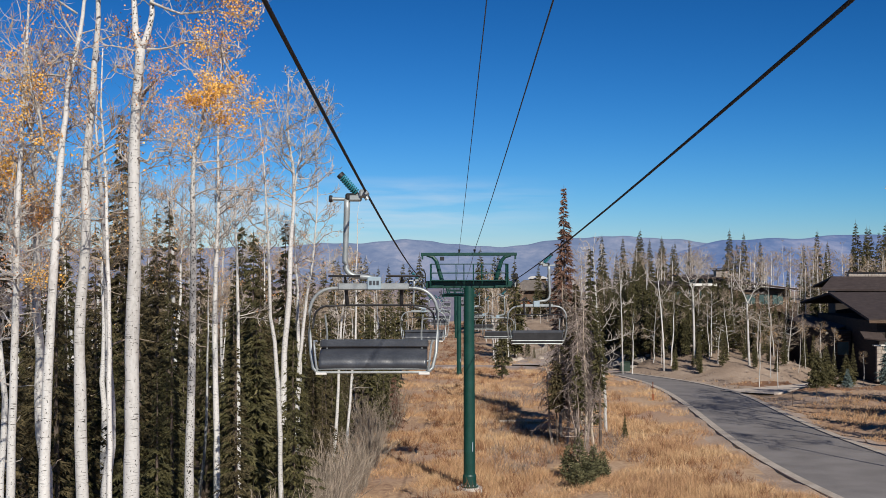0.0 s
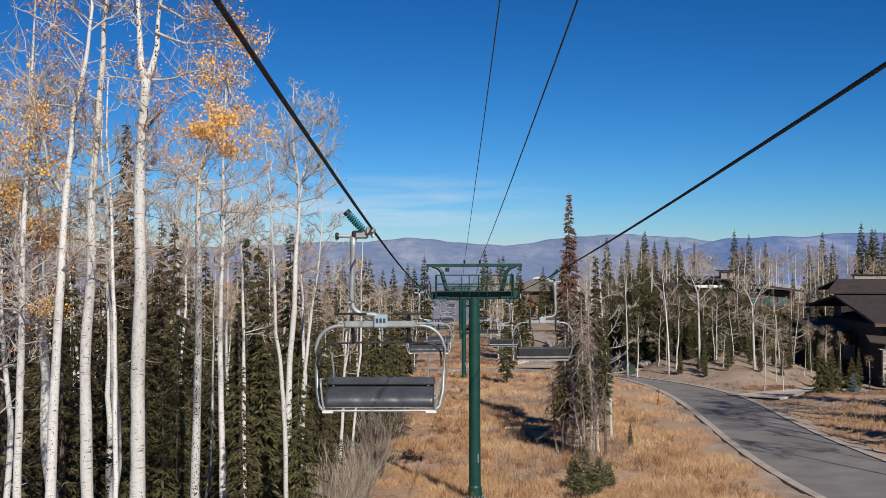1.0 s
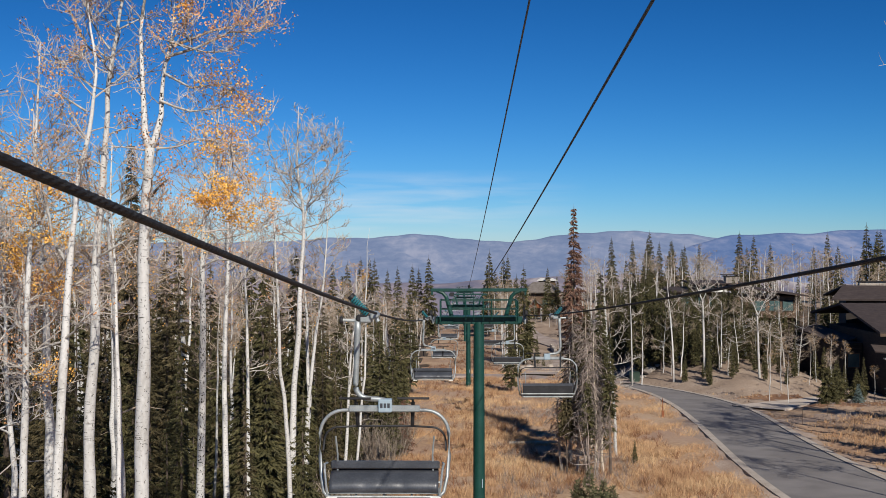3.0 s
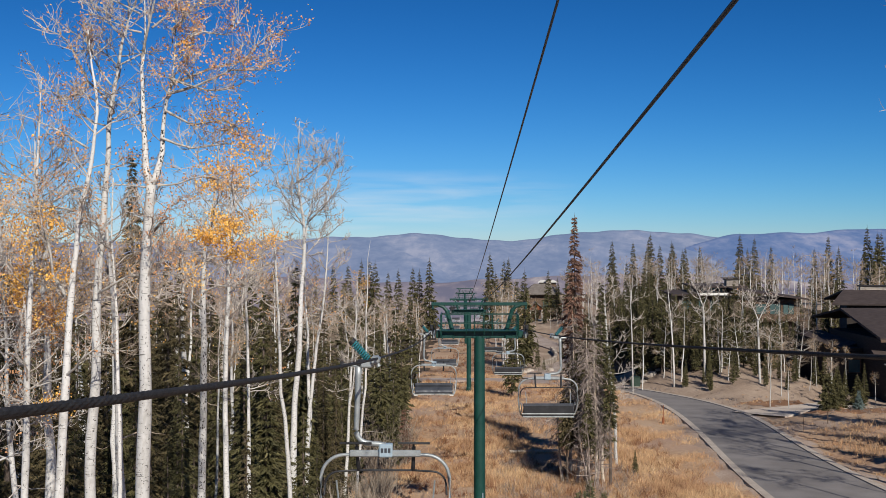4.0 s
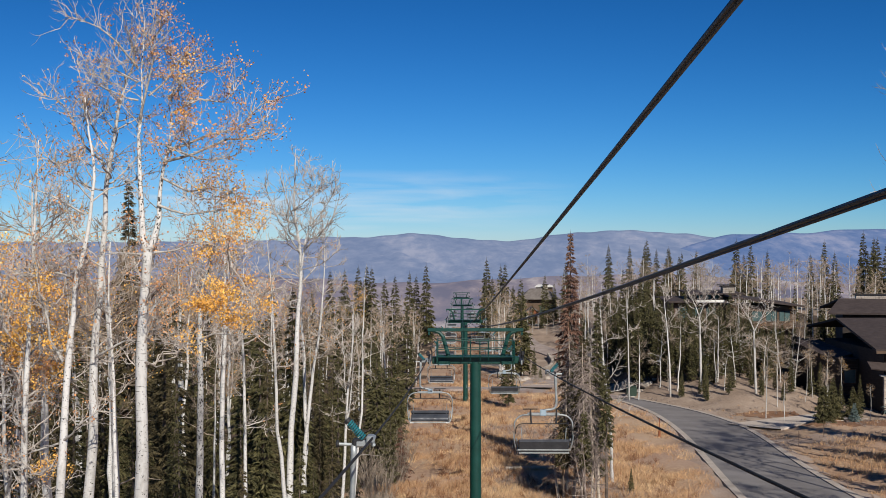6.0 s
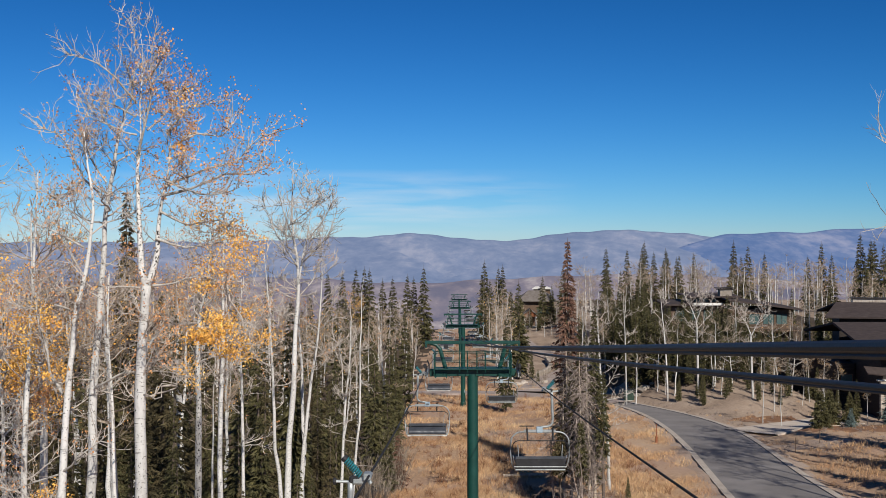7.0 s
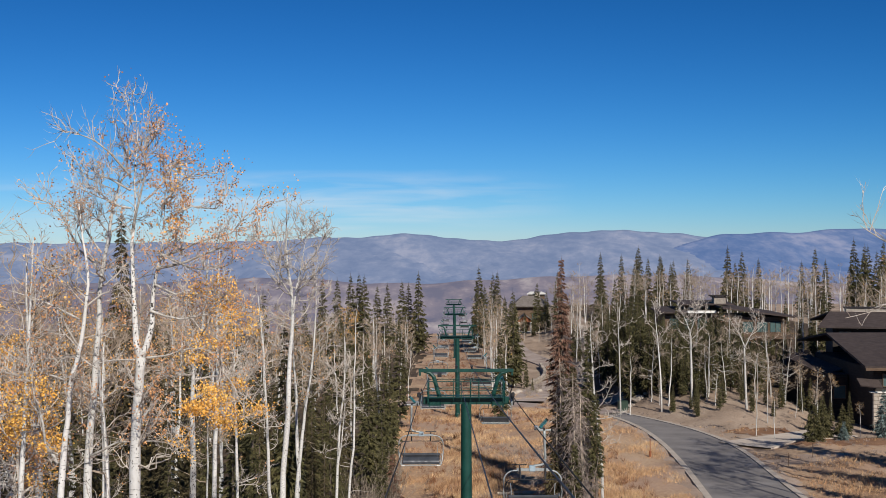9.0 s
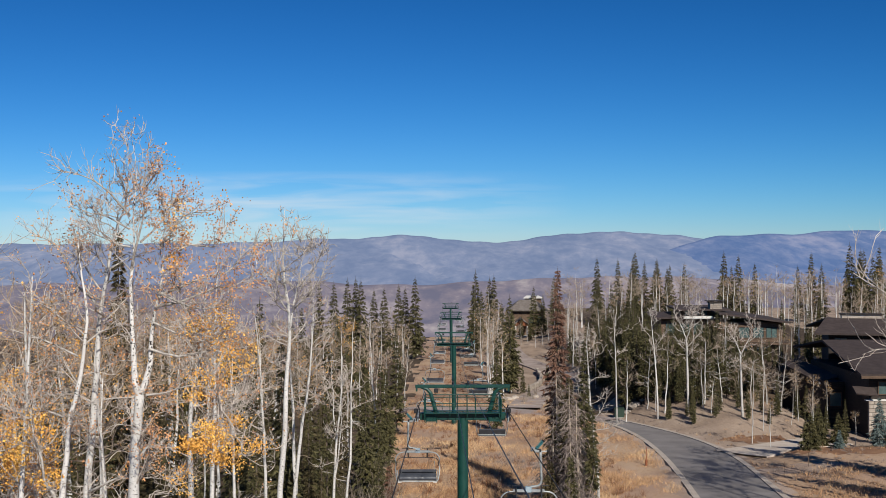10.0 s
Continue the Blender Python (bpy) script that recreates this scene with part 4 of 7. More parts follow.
    # dead stubs low on the trunk
    if dead_low:
        hs = rng.uniform(0.2, crown, dead_low)
        p, _ = along(trunk, hs)
        for k in range(dead_low):
            az = rng.uniform(0, 6.28)
            st = curved(p[k], (math.cos(az), math.sin(az), rng.uniform(-0.2, 0.5)), rng.uniform(0.5, 2.2), 5, rng, 0.3, 0.25)
            bb.tube(st, np.linspace(0.03, 0.008, 6), 5, False)
    part("trunk", b, M_BARK, top, smooth=True)
    part("crown", bb, M_TWIG if flat else M_TWIG_NEAR, top)
    tips = np.concatenate(tips)
    if leaves or clouds:
        lb = Buf()
        if leaves:
            keep = tips[tips[:, 2] > leaf_low * h]
            patch = np.array([noise.noise(Vector((t[0] * 0.5 + seed, t[1] * 0.5, t[2] * 0.5))) for t in keep[::1]]) if len(keep) < 9000 else rng.uniform(-1, 1, len(keep))
            keep = keep[patch > 0.0]
            pick = keep[rng.integers(0, len(keep), leaves)] + rng.normal(0, 0.07, (leaves, 3))
            if clouds:
                dry = Buf()
                dry.leaves(pick, leaf_size, rng, 0.4)
                part("dry_leaves", dry, M_LEAF_PALE, top, "shrivelled pinkish-orange leaves")
            else:
                lb.leaves(pick, leaf_size, rng, 0.4)
        for c, r, count in clouds:
            w = rng.normal(size=(count, 3))
            w = unit(w) * rng.uniform(0, 1, (count, 1)) ** 0.45
            # uneven clumps inside the cloud
            cl = unit(rng.normal(size=(16, 3))) * rng.uniform(0.25, 0.95, (16, 1))
            w = w * 0.34 + 0.78 * cl[rng.integers(0, 16, count)]
            lb.leaves(np.array(c) + w * np.array(r), leaf_size, rng, 0.4)
        part("leaves", lb, M_LEAF_PALE if pale else M_LEAF, top, "faded leaves" if pale else "thin golden-orange leaves")
    return top


def spruce(seed, h, width, whorls=22, per=8, material=None, base=0.08, label="", fine=7, droop=0.35):
    """A conifer: tapering trunk and whorls of drooping, ragged boughs made of small needle sprays."""
    rng = np.random.default_rng(seed)
    top = thing("spruce_tree", label or "narrow dark green spruce with drooping boughs", "tree", "spruces")
    TALL[top.name] = h
    b = Buf()
    trunk = np.array([(0.02 * math.sin(k * 1.3), 0.02 * math.cos(k), h * (k / 10.0)) for k in range(11)])
    trunk[0, 2] = -0.4
    b.tube(trunk, np.linspace(0.02 + h * 0.010, 0.012, 11), 7)
    part("trunk", b, M_STRUNK, top)
    nb = Buf()
    V = []
    for k in range(whorls):
        s = base + (1 - base) * ((k + rng.uniform(0, 0.8)) / whorls) ** 0.9
        if s > 0.985:
            continue
        z = s * h
        ln0 = width * 0.5 * (1 - s) ** 0.9 * (0.95 if s > base + 0.1 else 0.7)
        cnt = max(4, int(per * (0.6 + 0.6 * (1 - s))))
        for a in np.linspace(0, 2 * math.pi, cnt, endpoint=False) + rng.uniform(0, 6):
            a += rng.normal(0, 0.25)
            z = s * h + rng.uniform(-0.75, 0.75) * h / whorls
            ln = max(0.12, ln0 * rng.uniform(0.6, 1.2))
            out = np.array([math.cos(a), math.sin(a), 0])
            side = np.array([-math.sin(a), math.cos(a), 0])
            t = np.linspace(0, 1, 5)
            spine = np.array([[0, 0, z]]) + out * (ln * t)[:, None] + np.array([0, 0, 1.0]) * (ln * (0.18 * t - droop * 1.6 * t ** 2 + 0.22 * t ** 3))[:, None]
            m = fine
            st = rng.uniform(0.12, 1.0, m)
            q, dd = along(spine, st)
            sg = np.where(rng.uniform(size=m) < 0.5, -1, 1)[:, None]
            w = unit(dd * rng.uniform(0.5, 1.2, (m, 1)) + side * sg * rng.uniform(0.35, 1.0, (m, 1)) + np.array([0, 0, -1]) * rng.uniform(-0.05, 0.9, (m, 1)))
            l2 = ((ln * 0.48 * (1.1 - 0.5 * st) + 0.14 + 0.006 * h) * (1.0 if fine < 15 else 0.85 if fine < 21 else 0.62))[:, None] * rng.uniform(0.6, 1.3, (m, 1))
            wd = l2 * rng.uniform(0.10, 0.20, (m, 1)) * (1.3 if fine < 15 else 0.95)
            nrm = unit(np.cross(w, unit(rng.normal(size=(m, 3)) * 0.9 + np.array([0, 0, 0.7]))))
            v = np.stack([q + w * l2 * 0.1 - nrm * wd, q + w * l2 * 0.3 + nrm * wd, q + w * l2], 1)
            V.append(v.reshape(-1, 3))
    v = np.concatenate(V)
    nb.add(v, np.arange(len(v)).reshape(-1, 3))
    nb.add([(0.05, 0, h * 0.95), (-0.04, 0.04, h * 0.95), (-0.03, -0.05, h * 0.95), (0, 0, h * 1.015)], [(0, 1, 3), (1, 2, 3), (2, 0, 3)])
    part("crown", nb, material or M_NEEDLE, top)
    return top


def dead_spruce(seed, h, lean):
    """A dead conifer: pale leaning trunk, and bare boughs that hang in an untidy tangle."""
    rng = np.random.default_rng(seed)
    top = thing("dead_spruce", "dead grey spruce with pale trunk and bare tangled boughs", "tree", "dead spruces")
    s = np.linspace(0, 1, 12)
    sway = np.cumsum(rng.normal(0, 0.05, (12, 2)), 0)
    trunk = np.stack([lean[0] * s * h + sway[:, 0] - sway[0, 0], lean[1] * s * h + sway[:, 1] - sway[0, 1], s * h - 0.3], -1)
    b = Buf()
    b.tube(trunk, np.linspace(0.13, 0.015, 12), 8)
    part("trunk", b, M_BARE, top, "bleached trunk")
    b = Buf()
    n = int(h * 10)
    hs = rng.uniform(0.30, 0.98, n)
    p, _ = along(trunk, hs)
    for k in range(n):
        a = rng.uniform(0, 6.28)
        ln = (0.4 + 2.2 * (1 - hs[k]) ** 0.5 * min(1.0, 2.4 * hs[k] - 0.3)) * rng.uniform(0.25, 1.25)
        limb = curved(p[k], (math.cos(a), math.sin(a), rng.uniform(-0.5, 0.25)), ln, 5, rng, -0.9, 0.22)
        b.tube(limb, np.linspace(0.026, 0.01, 6), 3, False)
        m = 9
        q, dd = along(limb, rng.uniform(0.15, 1.0, m))
        b.ribbons(q, unit(dd + rng.normal(0, 0.6, (m, 3)) + [0, 0, -0.35]), rng.uniform(0.2, 0.65, m) * min(1.0, ln), 0.017, -0.3, seed * 100 + k)
    part("crown", b, M_DEAD, top, "bare grey boughs")
    return top


def stand(ob, x, y, turn=0.0, scale=1.0, sink=0.05):
    """The pose of a tree on the ground."""
    return Matrix.Translation((x, y, float(height(x, y)) - sink)) @ Matrix.Rotation(turn, 4, "Z") @ Matrix.Diagonal((scale, scale, scale, 1))


def put(ob, x, y, turn=0.0, scale=1.0):
    ob.matrix_basis = stand(ob, x, y, turn, scale)
    return ob


rng = np.random.default_rng(7)

# the near aspens at the edge of the wood
GROVE = "tall aspen with white bark, dark scars and thin orange leaves"


def bent(pts, step=0.5, wobble=0.0, rng=None, dy=0.0):
    """A smooth line through (x, z) points, leaning by dy towards +y over its length."""
    line = spline(pts, step)
    f = np.linspace(0, 1, len(line))
    out = np.stack([line[:, 0], dy * f ** 0.8, line[:, 1]], -1)
    if wobble:
        out[1:] += np.cumsum(rng.normal(0, wobble, (len(out) - 1, 3)), 0) * np.array([1, 1, 0.3])
    return out


def sprays(limb, ln, rng, wood, fine, thin, dense=7.0, seed=0):
    """Side shoots of a limb, and the fine twigs on them. Gives the twig tips."""
    m = max(3, int(dense * ln))
    q, d = along(limb, rng.uniform(0.18, 1.0, m) ** 0.85)
    way = unit(d * 0.7 + rng.normal(0, 0.62, (m, 3)) + np.array([0, 0, 0.25]))
    tips = []
    for k in range(m):
        sl = min(1.1, 0.16 + ln * rng.uniform(0.10, 0.34))
        shoot = curved(q[k], way[k], sl, 5, rng, 0.45, 0.30)
        fine.tube(shoot, np.linspace(0.010 * thin, 0.0045 * thin, 6), 3, False)
        w = rng.integers(4, 8)
        tq, td = along(shoot, rng.uniform(0.15, 1.0, w))
        td = unit(td + rng.normal(0, 0.62, (w, 3)) + np.array([0, 0, 0.2]))
        tips.append(fine.ribbons(tq, td, rng.uniform(0.10, 0.34, w) * (0.7 + 0.5 * sl), 0.0042 * thin, 0.35, seed + k))
    return np.concatenate(tips)


def grove_aspen(seed, x0, y0, trunk, r0, leaders=(), limbs=(), stubs=(), auto=18, crown=0.62, reach=1.9, thin=1.0, dense=7.0, leaves=0, leaf_size=0.05, lean_leaf=0.0, clouds=(), r_top=0.012, label=GROVE, dark=False):
    """An aspen of a known habit: bent trunk, its leaders and main limbs, then shoots, twigs and the last leaves. Plan and heights are those of the place."""
    rng = np.random.default_rng(seed)
    ground = float(height(x0, y0))
    top = thing("aspen_tree", label, "tree", "aspens")
    top.location = (x0, y0, ground)

    def local(pts):
        return [(x - x0, z - ground) for x, z in pts]

    stem = bent(local(trunk), 0.55, 0.011, rng)
    stem[0, 2] = -0.4
    h = stem[-1, 2]
    f = np.clip(stem[:, 2] / h, 0, 1)
    rad = r_top + (r0 - r_top) * (1 - f ** 1.7)
    rad *= rng.uniform(0.95, 1.07, len(rad))
    rad[0] *= 1.25
    b, fine = Buf(), Buf()
    b.tube(stem, rad, 14)
    part("trunk", b, M_BARK_SCARRED if dark else M_BARK, top, smooth=True)
    axes, bones = [(stem, rad, crown, auto)], [stem]
    for k, line in enumerate(leaders):
        p = bent(local(line), 0.4, 0.022, rng, rng.uniform(-0.5, 0.5))
        start = float(np.interp(p[0, 2], stem[:, 2], rad)) * 0.8
        pr = 0.006 * thin + (start - 0.006 * thin) * (1 - np.linspace(0, 1, len(p))) ** 1.7
        lb = Buf()
        lb.tube(p, pr, 10)
        bones.append(p)
        part("leader", lb, M_BARK_SCARRED, top, "upper leader blotched with dark bark", smooth=True)
        axes.append((p, pr, 0.2, auto))
        axes.append((p, pr, 0.72, auto // 2))
    wood, tips = fine, []
    for k, line in enumerate(limbs):
        p = bent(local(line), 0.3, 0.025, rng, rng.uniform(-1.0, 1.0))
        ln = float(np.linalg.norm(np.diff(p, axis=0), axis=1).sum())
        lb = Buf()
        lb.tube(p, np.linspace(0.012 + 0.009 * ln, 0.006 * thin, len(p)), 7, False)
        part("limb", lb, M_LIMB, top, smooth=True)
        bones.append(p)
        tips.append(sprays(p, ln, rng, wood, fine, thin, dense * 1.25, seed + 31 * k))
    for line, lr, c0, count in axes:
        hs = c0 + (0.99 - c0) * np.sort(rng.uniform(0, 1, count))
        p, d = along(line, hs)
        rr = np.interp(hs, np.linspace(0, 1, len(lr)), lr)
        for k in range(count):
            az, rel = rng.uniform(0, 6.283), (hs[k] - c0) / (1 - c0)
            ln = reach * (0.45 + 0.65 * math.sin(math.pi * min(1, 0.2 + 0.72 * rel))) * rng.uniform(0.45, 1.1)
            ln = min(ln, 0.75 * (h - p[k, 2]) + 0.45) if line is stem else ln * (0.75 if c0 < 0.5 else 0.5)
            limb = curved(p[k], (math.cos(az), math.sin(az), rng.uniform(-0.05, 0.65) + 0.35 * rel), ln, 9, rng, 0.5, 0.2)
            wood.tube(limb, np.linspace(min(rr[k] * 0.55, 0.009 + 0.009 * ln), 0.0055 * thin, len(limb)), 5, False)
            tips.append(sprays(limb, ln, rng, wood, fine, thin, dense, seed + 977 * k))
    for (xa, za), (xb, zb), r, dark in stubs:
        p = bent(local([(xa, za), ((xa + xb) / 2, (za + zb) / 2 + 0.03), (xb, zb)]), 0.1, 0.006, rng, -0.15)
        sb = Buf()
        sb.tube(p, np.linspace(r, r * 0.55, len(p)), 7)
        part("stub", sb, M_STRUNK if dark else M_BARK, top, "broken dark branch stub" if dark else "")
    gold = Buf()
    for c, r, count in clouds:
        c = np.array([c[0] - x0, c[1] - y0, c[2] - ground])
        near = np.concatenate(bones)
        root = near[np.argmin(np.linalg.norm(near - (c - np.array([0, 0, 0.4])), axis=1))]
        bow = np.linspace(0, 1, 9)[:, None]
        for end in rng.normal(0, 0.45, (4, 3)) * np.array(r):
            limb = root + (c + end - root) * bow + np.array([0, 0, -0.2]) * np.sin(bow * math.pi) + np.vstack([np.zeros(3), rng.normal(0, 0.07, (8, 3))])
            ln = float(np.linalg.norm(limb[-1] - limb[0]))
            wood.tube(limb, np.linspace(0.012 + 0.007 * ln, 0.006, 9), 5, False)
            sprays(limb[4:], 0.6 * ln, rng, wood, fine, thin, dense, seed)
        hub = unit(rng.normal(size=(26, 3))) * rng.uniform(0.2, 1.0, (26, 1)) ** 0.6
        w = hub[rng.integers(0, 26, count)] * 0.86 + rng.normal(0, 0.13, (count, 3))
        gold.leaves(c + w * np.array(r), leaf_size, rng, 0.5)
    part("crown", fine, M_TWIG_NEAR, top)
    tips = np.concatenate(tips)
    if leaves:
        side = (tips[:, 0] - np.interp(tips[:, 2], stem[:, 2], stem[:, 0])) * lean_leaf
        patch = np.array([noise.noise(Vector(t * 0.75) + Vector((seed, 0, 0))) for t in tips])
        want = 1 / (1 + np.exp(-(2.2 * side + 4.5 * patch - 0.3)))
        hub = tips[rng.choice(len(tips), leaves // 3, p=want / want.sum())]
        dry = Buf()
        dry.leaves(np.repeat(hub, 3, 0) + rng.normal(0, 0.055, (leaves // 3 * 3, 3)), leaf_size, rng, 0.5)
        part("dry_leaves", dry, M_LEAF_PALE, top, "shrivelled pinkish-orange leaves")
    if gold.n:
        part("leaves", gold, M_LEAF, top, "thin golden-orange leaves")
    return top


grove_aspen(11, -7.05, 25.5, [(-7.05, 1.6), (-6.98, 8.1), (-6.96, 11.6), (-6.91, 13.6), (-6.94, 14.9), (-6.92, 16.1), (-6.85, 17.3), (-6.82, 17.95)], 0.185,
            [[(-6.82, 17.9), (-6.97, 18.65), (-7.02, 19.5), (-7.06, 20.5), (-7.03, 20.9), (-7.04, 22.0), (-6.94, 22.9), (-7.03, 23.7)],
             [(-6.82, 17.9), (-6.67, 18.5), (-6.61, 19.0), (-6.54, 19.8), (-6.42, 20.3), (-6.35, 20.8), (-6.29, 21.3), (-6.2, 22.3)]],
            [[(-7.01, 21.3), (-7.32, 21.35), (-7.64, 21.5), (-8.01, 21.65), (-8.4, 21.85)],
             [(-7.01, 22.0), (-7.32, 22.3), (-7.69, 22.65), (-8.01, 22.85), (-8.45, 22.95)],
             [(-7.03, 21.7), (-7.5, 21.95), (-7.9, 22.1), (-8.25, 22.4)],
             [(-6.38, 20.15), (-5.88, 20.4), (-5.38, 20.6), (-4.75, 20.75), (-4.44, 21.1), (-4.13, 21.4)],
             [(-6.45, 19.95), (-5.76, 20.1), (-5.01, 20.4), (-4.38, 20.4), (-4.2, 20.75)],
             [(-7.0, 20.7), (-6.78, 21.4), (-6.66, 21.9), (-6.6, 22.4), (-6.5, 23.0)],
             [(-6.78, 21.4), (-6.38, 21.9), (-6.13, 22.3), (-5.75, 22.5)],
             [(-6.88, 22.4), (-6.38, 22.8), (-6.25, 23.1)],
             [(-6.67, 17.95), (-6.27, 18.0), (-5.76, 18.15), (-5.1, 18.0)],
             [(-6.5, 19.6), (-5.9, 19.3), (-5.3, 19.4), (-4.7, 19.1)],
             [(-6.89, 17.9), (-7.27, 17.95), (-7.71, 17.85)],
             [(-6.4, 20.3), (-5.8, 20.05), (-5.2, 19.95), (-4.6, 20.1)], [(-6.3, 21.0), (-5.7, 21.35), (-5.2, 21.3), (-4.9, 21.7)], [(-6.6, 19.0), (-6.0, 18.8), (-5.2, 18.95), (-4.6, 18.7)], [(-6.3, 21.4), (-5.9, 22.0), (-5.5, 22.1)]],
            [((-6.78, 16.9), (-6.37, 17.25), 0.036, True), ((-6.82, 16.5), (-6.35, 17.05), 0.04, False)],
            13, 0.8, 1.5, 1.0, 8.0, 5400, 0.047, 1.2,
            [((-5.0, 25.6, 16.85), (1.05, 0.9, 0.72), 2900), ((-5.35, 25.7, 18.1), (0.9, 0.8, 0.55), 650), ((-4.7, 25.6, 18.7), (0.8, 0.7, 0.6), 560), ((-5.2, 25.5, 19.5), (0.95, 0.8, 0.5), 380), ((-5.95, 25.3, 21.9), (0.45, 0.5, 0.7), 130), ((-6.0, 25.4, 20.9), (0.4, 0.4, 0.35), 120), ((-5.8, 25.4, 16.1), (0.5, 0.5, 0.5), 160)], 0.10)
grove_aspen(12, -8.5, 26.5, [(-8.45, 1.6), (-8.43, 7.9), (-8.52, 11.5), (-8.42, 13.6), (-8.39, 15.4), (-8.25, 16.8), (-8.18, 17.8), (-8.1, 18.8), (-8.12, 19.3), (-8.05, 19.95), (-7.92, 20.6), (-7.81, 21.3), (-7.65, 21.9), (-7.5, 22.3), (-7.45, 23.0)], 0.165, [],
            [[(-8.12, 20.0), (-8.3, 20.25), (-8.5, 20.5), (-8.75, 20.95), (-9.0, 21.3), (-9.28, 21.5), (-9.65, 21.55)],
             [(-8.3, 15.55), (-7.9, 15.75), (-7.5, 15.95), (-6.7, 16.0), (-6.0, 15.95)],
             [(-8.15, 18.3), (-7.7, 18.6), (-7.3, 18.5)], [(-8.1, 17.6), (-8.7, 17.9), (-9.3, 17.8)], [(-8.0, 20.3), (-8.4, 20.9), (-8.6, 21.6)], [(-7.9, 20.7), (-7.4, 21.1), (-7.1, 21.0)]],
            (), 26, 0.72, 1.9, 1.0, 8.0, 1300, 0.05, 0.2, [((-9.3, 26.6, 19.9), (0.5, 0.5, 0.3), 110)])
grove_aspen(13, -9.2, 25.8, [(-9.2, 1.6), (-9.14, 8.0), (-9.02, 11.6), (-8.9, 14.2), (-8.8, 15.5), (-8.69, 16.5), (-8.64, 17.2), (-8.47, 17.8), (-8.37, 18.3), (-8.24, 19.2), (-8.19, 19.9), (-8.3, 20.6), (-8.4, 21.4)], 0.145,
            [],
            [[(-8.8, 15.5), (-8.98, 15.95), (-9.05, 16.5), (-9.3, 17.4), (-9.5, 18.6)], [(-8.8, 13.75), (-8.5, 13.95), (-8.3, 14.2), (-7.9, 14.5), (-7.3, 15.0)], [(-8.85, 13.7), (-9.5, 13.5), (-10.2, 13.2)], [(-8.6, 17.4), (-9.2, 17.5), (-9.9, 17.4), (-10.3, 17.6)], [(-8.3, 18.8), (-8.9, 19.2), (-9.6, 19.5)]],
            (), 17, 0.72, 1.8, 1.0, 8.0, 1000, 0.05, -0.2, [((-9.5, 25.9, 17.1), (0.9, 0.7, 0.75), 900), ((-9.0, 25.8, 16.0), (0.5, 0.5, 0.4), 260)])
grove_aspen(14, -10.4, 27.2, [(-10.4, 1.5), (-10.3, 8.0), (-10.2, 12.5), (-10.05, 16.0), (-9.9, 19.0), (-9.8, 20.6)], 0.12, [],
            [[(-10.2, 12.4), (-9.8, 12.6), (-9.4, 12.5)], [(-10.1, 15.5), (-9.6, 15.9), (-9.2, 15.7)]],
            (), 24, 0.55, 2.0, 1.0, 7.0, 500, 0.05, 0.2, [((-9.75, 27.2, 16.6), (0.9, 0.8, 0.95), 700), ((-9.5, 27.1, 12.9), (0.6, 0.5, 0.42), 420), ((-9.7, 27.2, 14.9), (0.6, 0.5, 0.5), 160), ((-10.5, 27.3, 18.0), (0.7, 0.7, 0.6), 300)])
grove_aspen(15, -7.85, 26.7, [(-7.85, 1.6), (-7.88, 9.0), (-7.92, 12.0), (-7.98, 14.3), (-8.05, 16.0), (-8.12, 16.8), (-8.1, 18.2)], 0.075, [], [], (), 10, 0.75, 1.2, 1.0, 7.0, 150, 0.05)
grove_aspen(16, -8.15, 35.5, [(-8.15, 1.2), (-8.1, 5.9), (-8.01, 12.5), (-8.05, 14.4), (-8.06, 16.0), (-7.95, 16.9), (-7.78, 17.4), (-7.7, 18.6), (-7.5, 20.6)], 0.155, [],
            [[(-8.0, 15.2), (-7.4, 15.45), (-6.6, 15.4), (-5.9, 15.5)], [(-7.9, 17.0), (-7.2, 17.2), (-6.6, 17.1)]], (), 26, 0.66, 2.2, 1.25, 7.0, 500, 0.06, 0.6, [((-7.0, 35.5, 18.9), (0.9, 0.8, 0.8), 420)], dark=True)
grove_aspen(17, -8.8, 43.0, [(-8.75, 0.9), (-8.77, 4.3), (-8.85, 10.3), (-8.82, 12.8), (-8.72, 15.0), (-8.74, 17.5), (-8.69, 19.2), (-8.6, 20.8)], 0.13, [], [[(-8.7, 15.4), (-8.1, 15.7), (-7.5, 15.6)]], (), 24, 0.62, 2.3, 1.4, 6.0, 240, 0.06)
grove_aspen(18, -9.1, 61.0, [(-9.1, 0.2), (-9.02, 7.4), (-8.8, 10.5), (-8.7, 13.0), (-8.58, 15.0), (-8.45, 16.6), (-8.5, 18.2), (-8.66, 19.2), (-8.75, 20.6), (-8.7, 22.0), (-8.65, 23.4)], 0.19,
            [[(-8.45, 16.7), (-8.2, 18.0), (-7.9, 19.2), (-7.75, 20.4), (-7.4, 21.8)]],
            [[(-8.5, 17.8), (-9.2, 18.9), (-9.9, 20.2), (-10.4, 21.4)], [(-8.2, 18.0), (-7.2, 18.9), (-6.5, 19.9), (-6.2, 21.0)], [(-8.6, 19.0), (-9.1, 20.6), (-9.4, 22.2)], [(-7.9, 19.2), (-7.0, 20.4), (-6.5, 21.6)], [(-8.5, 16.6), (-9.6, 17.3), (-10.6, 17.8)], [(-8.4, 16.9), (-7.3, 17.2), (-6.3, 17.9)]],
            (), 24, 0.66, 3.2, 1.9, 5.0, label="tall bare aspen with white bark and wide open crown")
